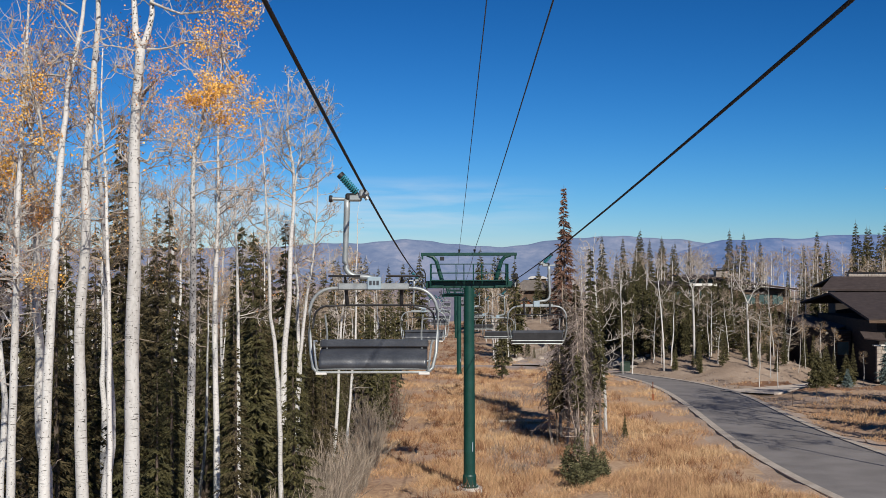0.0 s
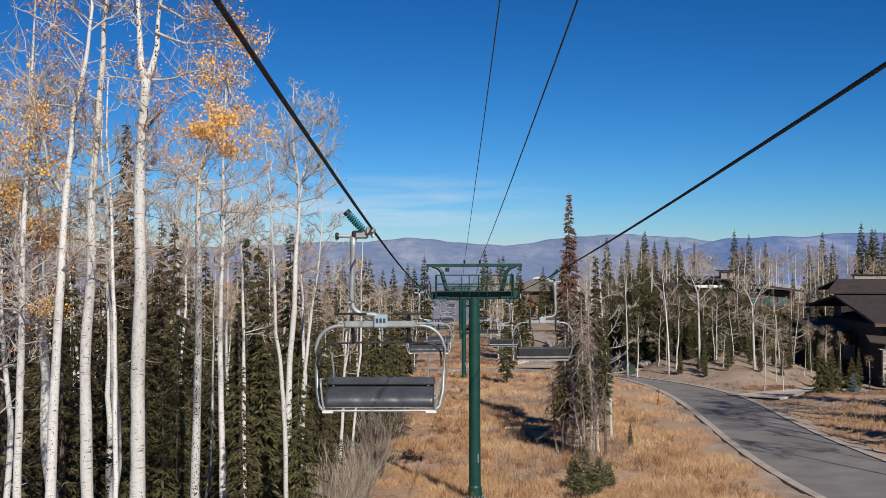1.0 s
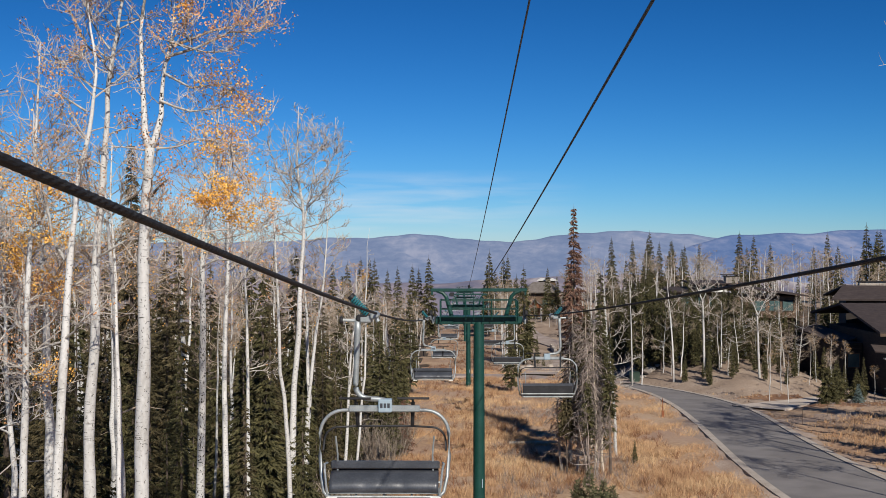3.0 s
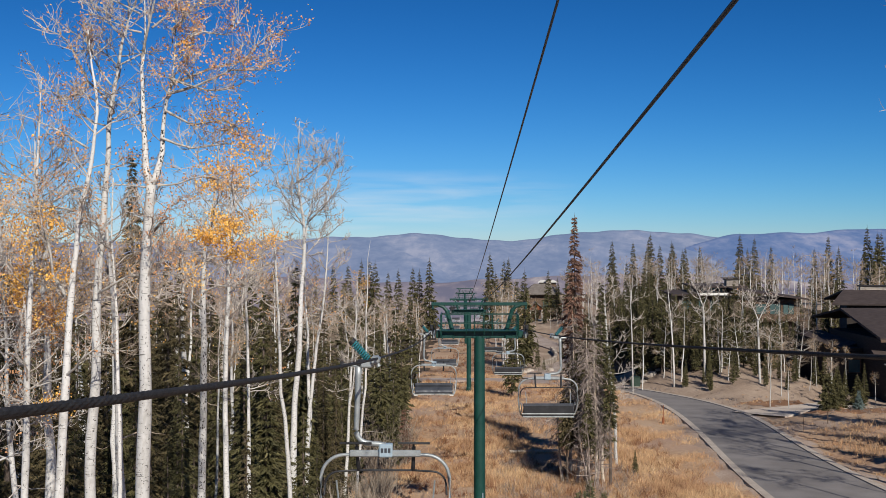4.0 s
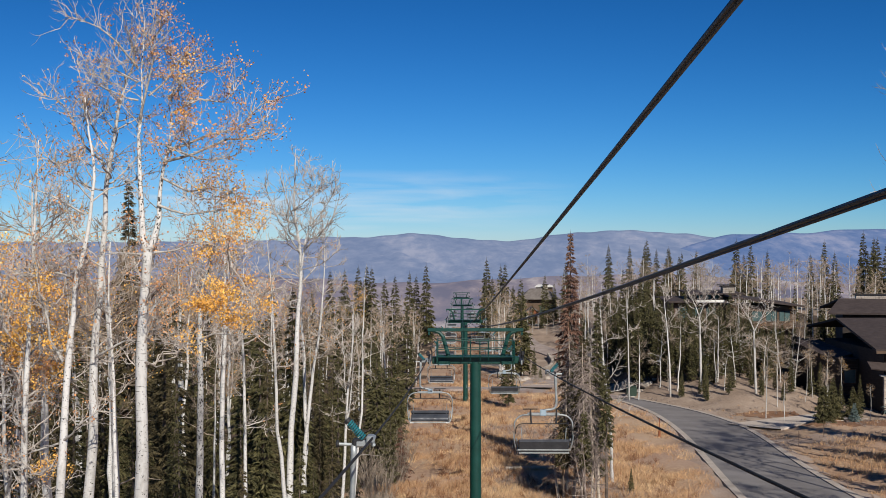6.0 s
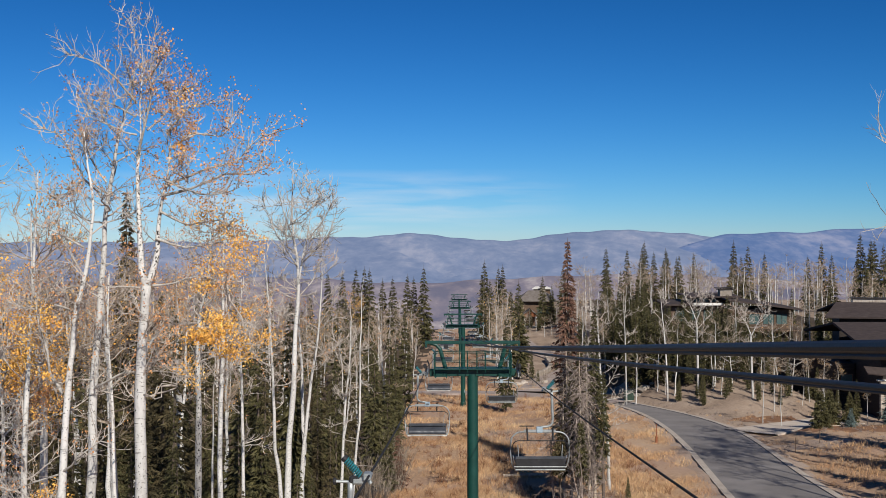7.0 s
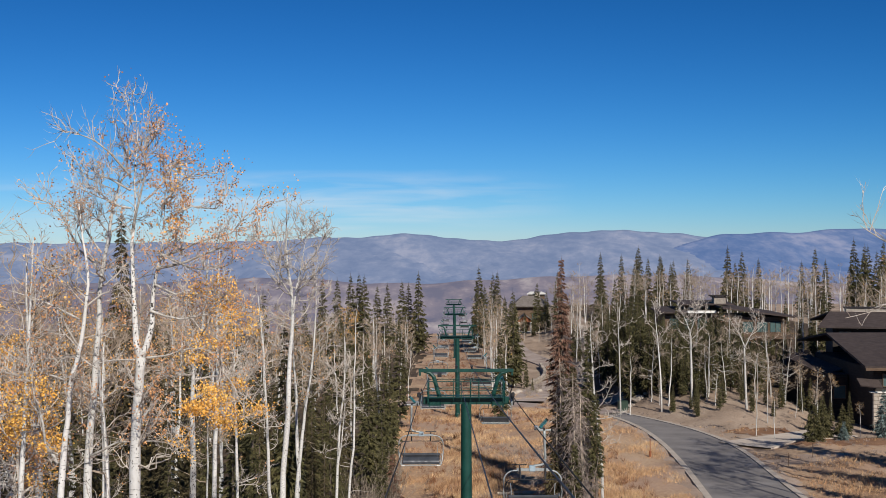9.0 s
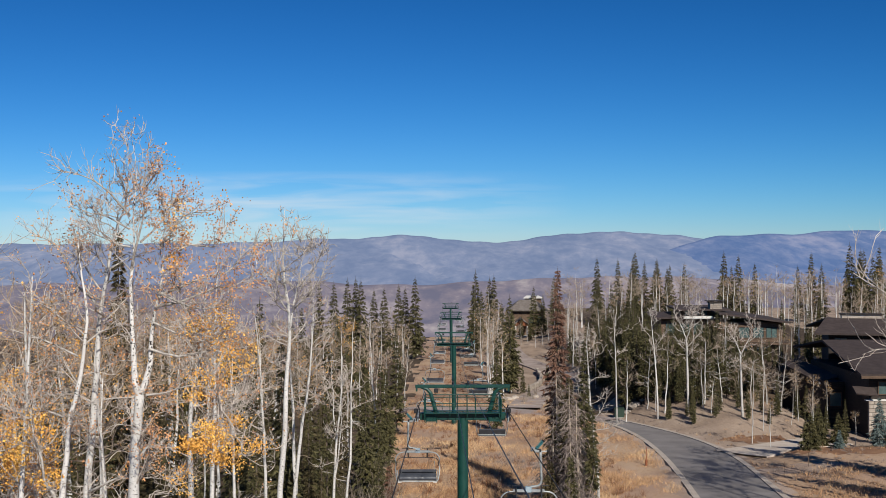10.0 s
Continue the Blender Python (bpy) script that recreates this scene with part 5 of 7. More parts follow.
grove_aspen(19, -9.1, 66.0, [(-9.1, 0.2), (-8.95, 5.9), (-8.7, 8.2), (-8.4, 10.9), (-8.07, 12.9), (-7.9, 14.6), (-7.8, 16.0), (-7.7, 18.4)], 0.13, [], [], (), 20, 0.6, 2.4, 1.9, 5.0, 300, 0.08)
grove_aspen(20, -6.5, 43.5, [(-6.4, 0.9), (-6.58, 9.0), (-6.8, 11.1), (-6.84, 12.6), (-6.92, 14.3), (-6.98, 15.5), (-7.05, 17.0), (-7.2, 18.6)], 0.10, [], [], (), 16, 0.66, 1.6, 1.4, 6.0, 120, 0.06)
grove_aspen(25, -7.4, 71.0, [(-7.4, -0.1), (-7.15, 4.5), (-7.0, 7.5), (-6.87, 9.6), (-6.65, 11.7), (-6.5, 14.5)], 0.11, [[(-7.05, 6.5), (-6.75, 8.4), (-6.5, 10.5), (-6.35, 13.0)]], [], (), 16, 0.5, 2.2, 1.9, 5.0, label="slender aspen with pale bark and bare autumn twigs")
grove_aspen(27, -8.4, 45.0, [(-8.3, 0.9), (-8.34, 8.9), (-8.42, 12.5), (-8.5, 15.5), (-8.4, 17.6)], 0.095, [], [], (), 18, 0.6, 1.8, 1.4, 6.0, 100, 0.06)
grove_aspen(23, 10.4, 21.5, [(10.6, 1.8), (10.5, 10.0), (10.3, 16.0), (10.1, 18.5), (9.9, 21.0)], 0.16, [], [[(10.3, 18.0), (9.4, 18.8), (8.6, 19.3), (8.1, 19.2)], [(10.2, 18.6), (9.3, 19.6), (8.4, 20.3), (7.6, 20.8)]], (), 6, 0.9, 0.8, 1.0, 5.0, label="slender aspen with pale bark and bare autumn twigs")
put(spruce(26, 23.0, 4.8, 60, 8, M_NEEDLE_BROWN, fine=20, base=0.1, label="tall old spruce with brown dying needles"), -20.9, 72.0)
put(aspen(24, 17.2, 0.09, (0.06, 0.0), 0.5, 9, 0.05, 3, 2, label="thin dead aspen snag with short stubs"), -6.6, 71.0)
put(aspen(21, 17.0, 0.13, (0.03, 0.0), 0.55, 24, 0.12, 10, 8, 2200, 0.06, clouds=[((1.2, 0.2, 14.3), (1.0, 0.8, 1.0), 1100)]), -12.6, 29.5)
put(aspen(22, 16.0, 0.12, (-0.03, 0.0), 0.55, 24, 0.12, 10, 8, 2200, 0.06, clouds=[((1.0, 0.2, 13.5), (1.2, 0.8, 1.0), 1100)]), -13.0, 33.5)

# repeats for the wood
aspens = [aspen(30 + k, 15.3 + 0.8 * k, (0.09, 0.15, 0.11, 0.17, 0.125)[k], (0.028 * (k - 2), 0.02 * ((k * 2) % 3 - 1)), 0.67, 28, 0.105, 7, 7, (150, 400, 1200, 300, 800)[k], 0.07, 1.7, pale=(k == 4), flat=True, dead_low=1) for k in range(5)]
far_aspens = [aspen(50 + k, 13.0 + 1.0 * k, (0.10, 0.15, 0.085, 0.13)[k], (0.035 * (k - 1.5), 0.0), 0.42, 22, 0.15, 5, 4, (0, 60, 0, 110)[k], 0.12, 4.3, pale=(k != 1), flat=True) for k in range(4)]
open_aspens = [aspen(56 + k, 10.5 + (0, 2.6, 1.2, 3.4, 0.6)[k], (0.12, 0.14, 0.09, 0.13, 0.1)[k], (0.03 * (k - 2), 0.0), (0.3, 0.46, 0.24, 0.52, 0.36)[k], 17, (0.23, 0.17, 0.2, 0.14, 0.25)[k], 7, 5, 0, 0.1, 3.0, flat=True, stout=(0.028, 0.02, 0.018, 0.018, 0.026)[k], white=k not in (2, 3), label="crooked aspen with white limbs and bare spreading crown") for k in range(5)]
near_spruces = [spruce(66 + k, 12.5 + 2 * k, 3.3 + 0.3 * k, 40, 9, M_NEEDLE_BROWN if k == 1 else None, fine=21, label="narrow spruce with browning needles" if k == 1 else "") for k in range(3)]
spruces = [spruce(70 + k, 9.0 + 2 * k, 2.9 + 0.35 * k, 30, 9, fine=9) for k in range(4)]
far_spruces = [spruce(80 + k, 18.0 + 2 * k, 5.6 + 0.3 * k, 32, 9, fine=10, base=0.06) for k in range(3)]
used = set()


def plant(kinds, x, y, turn, scale):
    """Places a tree of a kind: the first one itself, then copies."""
    ob = kinds[int(abs(x * 7.3 + y * 3.1)) % len(kinds)]
    # the modern lodge stands clear above the trees below it
    if 150 < y < 222 and 0.17 < x / y < 0.31:
        sill = 3.2 if x / y > 0.258 else 7.0
        sill += 3.0 if kinds is far_aspens or kinds is open_aspens else 0.0
        scale = max(0.2, min(scale, (20.8 - (20.8 - sill) * y / 221 - float(height(x, y))) / TALL[ob.name]))
    if ob.name not in used:
        used.add(ob.name)
        return put(ob, x, y, turn, scale)
    if kinds is spruces and y > (176 if x > 0 else 120):
        return spires.append((ob, x, y, turn, scale))
    return copy_thing(ob, stand(ob, x, y, turn, scale))


spots, spires = [], []


def free(x, y, gap):
    if any((x - a) ** 2 + (y - c) ** 2 < gap * gap for a, c in spots):
        return False
    spots.append((x, y))
    return True


for x0, y0 in ((-7.0, 25.5), (-8.5, 26.5), (-9.2, 25.8), (-8.1, 35.5), (-8.8, 43), (-6.5, 43.5), (-9.1, 61), (-9.1, 66), (-7.4, 71), (-8.4, 45)):
    spots.append((x0, y0))
# the wood on the near side of the lift
count = 0
while count < 52:
    y = 32 + 92 * rng.uniform() ** 0.9
    x = -9.4 - rng.uniform() ** 1.1 * (0.36 * y + 2)
    if free(x, y, 1.5):
        plant(aspens, x, y, rng.uniform(0, 6), rng.uniform(0.94, 1.12) * (0.92 if y > 88 else 1.0))
        count += 1
count = 0
while count < 104:
    y = 92 + 240 * rng.uniform() ** 1.3
    x = -6.6 - rng.uniform() ** 1.25 * (0.32 * y)
    if free(x, y, 1.7):
        plant(far_aspens, x, y, rng.uniform(0, 6), rng.uniform(0.78, 1.04))
        count += 1
count = 0
while count < 78:
    y = 37 + 66 * rng.uniform() ** 1.1
    x = -8.6 - rng.uniform() ** 1.2 * (0.36 * y)
    if free(x, y, 1.3):
        plant(near_spruces, x, y, rng.uniform(0, 6), rng.uniform(0.5, 0.92) if x > -11 else rng.uniform(0.75, 1.08))
        count += 1
count = 0
while count < 56:
    y = rng.uniform(80, 220)
    x = -7.6 - rng.uniform() * (0.33 * y)
    if free(x, y, 1.6):
        plant(spruces, x, y, rng.uniform(0, 6), rng.uniform(0.45, 0.85) if x > -12 else rng.uniform(0.75, 1.25))
        count += 1
for x, y, s in ((-7.6, 40.5, 0.62), (-10.0, 39.0, 0.7), (-4.9, 96.0, 0.5), (-5.4, 90.0, 0.46), (-6.0, 99.0, 0.62), (-6.9, 49, 0.5), (-6.6, 112, 0.85), (-6.4, 119, 0.7), (-6.9, 96, 0.8), (-6.8, 60, 0.42), (-7.4, 53, 0.6), (-7.3, 66, 0.55), (-7.2, 78, 0.6), (-7, 134, 0.8), (-6.8, 150, 0.9)):
    plant(near_spruces if y < 80 else spruces, x, y, x + y, s)


def far_wood(places):
    """The spruces farthest off, joined into one mesh."""
    b, slots = Buf(), []
    for kind, x, y, turn, sc in places:
        m = np.array(stand(None, x, y, turn, sc))
        for slot, child in enumerate(sorted(kind.children, key=lambda o: o.name)):
            me = child.data
            me.calc_loop_triangles()
            co, tri = np.empty(len(me.vertices) * 3), np.empty(len(me.loop_triangles) * 3, int)
            me.vertices.foreach_get("co", co)
            me.loop_triangles.foreach_get("vertices", tri)
            b.add(co.reshape(-1, 3) @ m[:3, :3].T + m[:3, 3], tri.reshape(-1, 3))
            slots += [slot] * (len(tri) // 3)
    me = b.mesh("far_woods", M_NEEDLE, False)
    me.materials.append(M_STRUNK)
    me.polygons.foreach_set("material_index", slots)
    return tagged(new("far_woods", me), "distant dark spruces and spires at the edge of the slope", "woods", kind="stuff")


# tall spruces towards the edge of the slope, by plan and height of the tip
for x, y, tip in ((-34.2, 300, 13.2), (-30.4, 301, 13.2), (-26.6, 299, 14.3), (-24.7, 303, 14.4), (-22.9, 298, 14.0), (-16.9, 300, 11.7), (-13.1, 302, 12.4), (-8.6, 300, 14.7), (-11.5, 306, 11.5), (-20.0, 306, 11.0), (7.5, 300, 16.2), (8.9, 296, 11.0), (11.6, 310, 14.1), (12.7, 308, 14.7), (11.4, 206, 13.3), (41.2, 310, 19.5), (47.1, 311, 19.0), (50.8, 308, 19.8), (52.0, 312, 21.3), (54.1, 309, 18.2), (57.5, 310, 19.0)):
    spires.append((far_spruces[0], x, y, x, (tip - float(height(x, y))) / 18.27))
for x, y, tip in ((58.4, 313, 18.5), (60.1, 308, 16.6), (61.4, 311, 17.4), (65.2, 310, 17.8), (76.1, 310, 21.2), (77.4, 307, 17.0), (80.3, 311, 20.1), (84.3, 309, 17.8), (100.1, 310, 20.8), (97.0, 312, 17.0), (101.6, 306, 17.5), (110.7, 310, 23.4), (112.5, 307, 21.6), (114.9, 311, 21.5), (118.4, 309, 22.6), (49.5, 305, 15.5), (55.6, 304, 15.0), (74.6, 305, 15.5)):
    spires.append((far_spruces[0], x, y, x, (tip - float(height(x, y))) / 18.27))
# woods beyond the road


def open_ground(x, y):
    """True where no tree may stand: the houses, the track, the road and its verge."""
    house = (48 < x < 88 and 136 < y < 196) or (41 < x < 72 and 212 < y < 242) or (12 < x < 34 and 312 < y < 340)
    track = abs(x - np.interp(y, [178, 200, 225, 245, 275, 300], [12, 16, 23, 23, 17, 16])) < 4 and y > 176
    return house or track or x < road_right(min(y, 168.0)) + 3.5 or on_road(x, y, 2.5)


def scatter(kinds, number, x0, x1, y0, y1, gap, small, large):
    done = tries = 0
    while done < number and tries < 6000:
        tries += 1
        x, y = rng.uniform(x0, x1), rng.uniform(y0, y1)
        if x < 0.40 * y + 4 and not open_ground(x, y) and free(x, y, gap):
            plant(kinds, x, y, rng.uniform(0, 6), rng.uniform(small, large))
            done += 1


def edge_trees():
    """The far edge of the lift clearing: aspens and spruces between it and the track."""
    done = tries = 0
    while done < 38 and tries < 4000:
        tries += 1
        y = rng.uniform(186, 340)
        x = rng.uniform(6.8, 13.5)
        if abs(x - np.interp(y, [178, 200, 225, 245, 275, 300], [12, 16, 23, 23, 17, 16])) > 3.2 and free(x, y, 1.6):
            plant(far_aspens if done % 3 else spruces, x, y, rng.uniform(0, 6), rng.uniform(0.8, 1.1))
            done += 1


scatter(spruces, 92, 29, 52, 163, 208, 1.1, 0.5, 0.9)
scatter(spruces, 14, 50, 58, 163, 208, 1.4, 0.3, 0.5)
scatter(spruces, 34, 20, 36, 166, 212, 1.5, 0.6, 1.0)
scatter(open_aspens, 30, 22, 50, 158, 200, 1.7, 0.6, 0.95)
scatter(open_aspens, 12, 46, 56, 158, 200, 1.7, 0.4, 0.62)
scatter(spruces, 18, 28, 47, 152, 164, 1.4, 0.2, 0.5)
scatter(spruces, 10, 22, 40, 205, 262, 2.0, 0.7, 1.1)
scatter(spruces, 10, 38, 75, 243, 275, 2.0, 0.5, 0.75)
scatter(far_aspens, 44, 26, 90, 244, 300, 2.0, 0.85, 1.1)
scatter(spruces, 12, 8, 24, 182, 300, 2.2, 0.7, 1.1)
scatter(spruces, 10, 56, 78, 197, 211, 1.8, 0.5, 0.95)
scatter(far_aspens, 20, 54, 80, 196, 211, 1.6, 0.6, 0.9)
scatter(spruces, 8, 60, 80, 196, 211, 1.6, 0.5, 0.8)
scatter(far_aspens, 14, 10, 36, 184, 300, 2.0, 0.6, 0.9)
scatter(spruces, 12, 12, 34, 186, 290, 2.0, 0.3, 0.6)
for x, y, s in ((19.5, 298, 0.42), (21.5, 303, 0.36), (25.0, 296, 0.5), (27.0, 300, 0.55), (22.8, 292, 0.4), (28.5, 290, 0.6)):
    plant(far_aspens, x, y, x * 5, s)
edge_trees()
scatter(far_aspens, 30, 62, 116, 250, 305, 2.2, 0.85, 1.1)
for x, y, s in ((17, 317, 0.5), (15.5, 296, 0.6), (29.5, 305, 0.7), (13.5, 280, 0.6), (26, 268, 0.42), (24.2, 316, 0.82), (26.6, 314, 0.66), (20.6, 314, 0.36), (22.4, 306, 0.34), (18.2, 316, 0.5), (30.5, 322, 0.8)):
    spires.append((far_spruces[0], x, y, x, s))
for k in range(13):
    spires.append((far_spruces[0], 107 + 1.5 * k + 1.5 * math.sin(k * 2.3), 296 + 14 * math.sin(k * 1.9), k, 0.9 + 0.16 * math.sin(k * 3.7)))
# unseen tall spruces beside the lodge, added out of view to keep its front in shade
for x, y, s in ((50, 99, 1.0), (57, 125, 1.2), (60.5, 129, 1.15), (65, 127, 1.25), (69, 131, 1.2), (73, 128, 1.25), (62.5, 134, 1.1), (77, 134, 1.2)):
    plant(spruces, x, y, x, s)
# single trees that stand out
grove_aspen(64, 33.9, 158.5, [(33.9, -1.2), (33.85, 3.0), (33.8, 6.4), (33.65, 8.7)], 0.17, [[(33.65, 8.6), (33.1, 10.0), (32.6, 11.1), (31.8, 12.4)], [(33.65, 8.6), (34.1, 9.8), (34.4, 11.1), (35.4, 13.0)]],
            [[(33.8, 6.9), (32.9, 7.6), (31.9, 9.2)], [(33.8, 7.4), (34.8, 8.4), (35.8, 9.6), (36.2, 11.0)], [(33.4, 9.4), (32.2, 9.9), (31.3, 10.9)], [(34.2, 10.3), (35.2, 10.8), (36.0, 12.0)]], (), 13, 0.62, 3.2, 3.0, 3.0, r_top=0.1, label="crooked aspen with white limbs and bare spreading crown")
grove_aspen(65, 40.0, 152.6, [(40.0, -1.3), (39.9, 2.0), (39.85, 5.0), (39.8, 6.9)], 0.16, [[(39.8, 6.8), (39.2, 8.4), (38.2, 9.9), (37.7, 10.8)], [(39.8, 6.8), (40.3, 8.0), (41.3, 9.9), (40.9, 11.5)]],
            [[(39.4, 8.0), (38.9, 9.4), (39.3, 10.9)], [(40.5, 8.4), (41.8, 9.2), (42.6, 10.4)], [(39.9, 4.6), (38.9, 5.3), (38.4, 5.4)], [(39.0, 8.6), (37.9, 8.8), (37.0, 9.6)]], (), 12, 0.7, 2.8, 3.0, 3.0, 60, 0.12, r_top=0.1, label="crooked aspen with white limbs and bare spreading crown")
grove_aspen(66, 29.8, 160.0, [(29.9, -1.2), (29.7, 3.0), (29.3, 7.8), (28.9, 11.8), (28.6, 12.8)], 0.12, [], [[(29.4, 7.0), (30.4, 8.4), (31.4, 9.8)], [(29.2, 8.4), (28.2, 9.6), (27.6, 11.0)]], (), 16, 0.5, 2.8, 3.0, 3.0, label="crooked aspen with white limbs and bare spreading crown")
grove_aspen(67, 24.0, 160.0, [(24.1, -2.0), (24.0, 2.0), (23.9, 6.0), (23.7, 11.1), (23.6, 12.6)], 0.11, [], [], (), 18, 0.5, 2.4, 3.0, 3.0, label="crooked aspen with white limbs and bare spreading crown")
for x, y, s in ((29.5, 166, 0.9), (25.5, 160.5, 0.8), (36.6, 156, 0.72), (43.5, 155, 0.62), (46.2, 156, 0.6)):
    plant(open_aspens, x, y, x * 3, s)
for x, y, s in ((43.5, 134.6, 0.42), (48.0, 132.5, 0.26), (37.3, 137.8, 0.4), (38.3, 133.5, 0.36), (45.2, 148, 0.42), (46.5, 143, 0.44), (45.7, 140.4, 0.42), (41.0, 146.0, 0.4)):
    plant(aspens[:2], x, y, x * 3, s)
for x, y, s in ((46.8, 150, 0.46), (48.4, 149, 0.42), (47.4, 152.5, 0.5), (49.2, 146, 0.4)):
    plant(aspens[:2], x, y, x * 2, s)
for x, y, s in ((47.3, 142.5, 0.36), (48.6, 144.5, 0.42), (49.6, 140.5, 0.34), (14.2, 196, 0.3), (20.4, 214, 0.34), (19.8, 224, 0.42), (13.6, 203, 0.36)):
    plant(spruces[:3], x, y, x * 3, s)
# unseen trees beyond the view, added so their shadows streak the road
for x, y, s in ((32, 61, 1.1), (33.5, 68, 1.1), (34.5, 74, 1.15), (37.5, 87.5, 1.3), (39.5, 92.5, 1.3), (41.5, 97.5, 1.3), (36, 82, 1.25), (39, 89.6, 1.2), (43.5, 102.5, 1.3), (40.6, 95.2, 1.35), (35.2, 79, 1.3), (37.8, 84.5, 1.25), (40.2, 90.8, 1.3), (42.4, 99.5, 1.25), (44.8, 93, 1.3), (47, 98, 1.3)):
    plant(aspens, x, y, x, s)
for x, y, s in ((45.5, 104.5, 0.95), (41.5, 92, 0.9), (38.5, 83, 0.8), (36.8, 77.5, 0.75), (52, 92, 0.9)):
    plant(far_spruces, x, y, x, s)
grove_aspen(61, 12.3, 92.0, [(12.45, -0.9), (12.3, 2.5), (11.95, 6.6), (11.8, 8.0), (11.6, 11.2), (11.45, 13.4), (11.6, 15.2)], 0.13, [], [[(12.1, 5.2), (12.9, 5.5), (13.8, 6.3)], [(11.9, 7.0), (12.9, 8.3), (13.4, 9.8)], [(11.7, 9.0), (11.0, 10.0), (10.6, 11.4)], [(11.9, 6.4), (13.2, 6.6), (14.6, 7.2)]], (), 26, 0.32, 2.6, 2.3, 4.0, label="crooked aspen with white limbs and bare spreading crown")
put(spruce(62, 14.6, 2.7, 40, 9, fine=19, label="narrow green spruce beside grey dead boughs"), 10.8, 88.5)
put(spruce(63, 20.9, 4.5, 62, 7, M_NEEDLE_RED, fine=17, base=0.36, label="tall spruce with rust-red dying needles"), 9.9, 100.0)
for k, (x, y, h0, ln) in enumerate(((9.0, 81.5, 9.5, (-0.03, 0.0)), (9.7, 82.4, 11.0, (0.02, 0.01)), (8.3, 83.2, 8.0, (-0.08, 0.0)), (10.4, 83.6, 8.8, (0.05, 0.02)), (9.4, 85.5, 12.0, (-0.01, 0.0)), (8.2, 87.0, 9.5, (-0.03, 0.02)), (7.4, 84.0, 6.8, (-0.05, 0.0)), (8.9, 94.0, 12.5, (0.0, 0.0)), (10.9, 95.0, 10.5, (0.02, 0.0)))):
    put(dead_spruce(90 + k, h0, ln), x, y, k * 1.1)
put(spruce(76, 10.4, 2.3, 34, 8, fine=16, base=0.42, label="narrow green spruce beside grey dead boughs"), 10.6, 81.6)
put(spruce(86, 11.5, 5.0, 40, 7, M_NEEDLE_BROWN, fine=15, base=0.3, label="spruce with browning needles among dead boughs"), 9.9, 98.2)
put(spruce(87, 12.0, 4.0, 40, 6, M_NEEDLE_BROWN, fine=14, base=0.35, label="spruce with browning needles among dead boughs"), 9.6, 87.8)
put(spruce(79, 6.4, 3.0, 26, 7, M_NEEDLE_BROWN, fine=13, base=0.45, label="stunted spruce with browning needles among dead boughs"), 7.6, 82.5)
put(spruce(85, 8.4, 3.6, 28, 7, M_NEEDLE_BROWN, fine=13, base=0.42, label="stunted spruce with browning needles among dead boughs"), 9.0, 83.6)
put(spruce(77, 7.0, 2.2, 26, 7, fine=14, base=0.45, label="narrow green spruce beside grey dead boughs"), 8.9, 80.6)
for k, (dx, dy) in enumerate(((-0.16, 0.02), (-0.09, -0.05), (-0.03, 0.04), (0.05, -0.03), (0.11, 0.03), (0.17, -0.02))):
    snag = put(aspen(400 + k, 4.6 + 0.7 * (k % 3), 0.05, (dx, dy), 0.4, 14, 0.12, 5, 4, 0, 0.08, 1.6, flat=True, dead_low=5, label="thin bleached dead stem leaning from a tangled clump"), 9.2 + 2.2 * dx, 79.6 + 0.25 * k)
    for piece in snag.children:
        piece.data.materials[0] = M_DEAD
put(spruce(66, 9.5, 3.6, 30, 8, fine=15, base=0.3, label="green spruce standing among dead grey ones"), 9.4, 92.0)
put(spruce(67, 12.5, 3.4, 30, 9, fine=16), 6.6, 150)
put(spruce(89, 9.3, 3.4, 34, 10, fine=21, base=0.04, label="young full green spruce at the edge of the wood"), -6.1, 44.2)
for k, (x, y, h0) in enumerate(((-10.2, 70.0, 15.8), (-9.9, 57.0, 14.2), (-11.6, 63.0, 15.0), (-8.9, 52.0, 10.5))):
    put(spruce(91 + k, h0, 3.7, 42, 9, fine=19, label="tall narrow dark spruce among aspen trunks"), x, y, k)
put(spruce(88, 4.6, 2.2, 22, 8, M_NEEDLE_RED, fine=16, base=0.05, label="small dead spruce with rust-red needles"), -4.7, 92.0)
put(spruce(68, 4.3, 3.0, 22, 10, fine=20, base=0.02, label="small full green spruce beside the driveway"), 40.9, 127.0)
put(spruce(69, 5.2, 3.2, 24, 10, fine=20, base=0.02, label="olive green spruce beside the driveway"), 44.2, 134.2)
put(spruce(73, 4.2, 2.6, 22, 10, fine=18, base=0.02, label="olive green spruce beside the driveway"), 46.2, 133.2)
put(spruce(78, 5.2, 3.2, 24, 10, fine=18, base=0.02, label="olive green spruce beside the driveway"), 51.4, 128.4)
put(spruce(71, 2.1, 1.6, 18, 9, M_NEEDLE_BLUE, fine=18, base=0.02, label="small silvery blue spruce near the house"), 44.9, 129.0)
put(spruce(72, 5.7, 3.0, 24, 10, M_NEEDLE_BLUE, fine=18, base=0.02, label="silvery blue spruce near the house"), 49.7, 129.6)
for k, (x, y, h0, w0) in enumerate(((7.5, 67.2, 2.9, 1.9), (6.9, 67.8, 2.0, 1.6), (8.3, 67.0, 2.1, 1.7), (8.9, 67.6, 1.6, 1.4), (7.7, 65.6, 1.5, 1.7), (7.0, 64.4, 1.3, 1.5))):
    put(spruce(740 + k, h0, w0, 13, 7, M_JUNIPER, fine=17, base=0.05, label="low ragged juniper among dry grass", droop=-0.45), x, y, k)
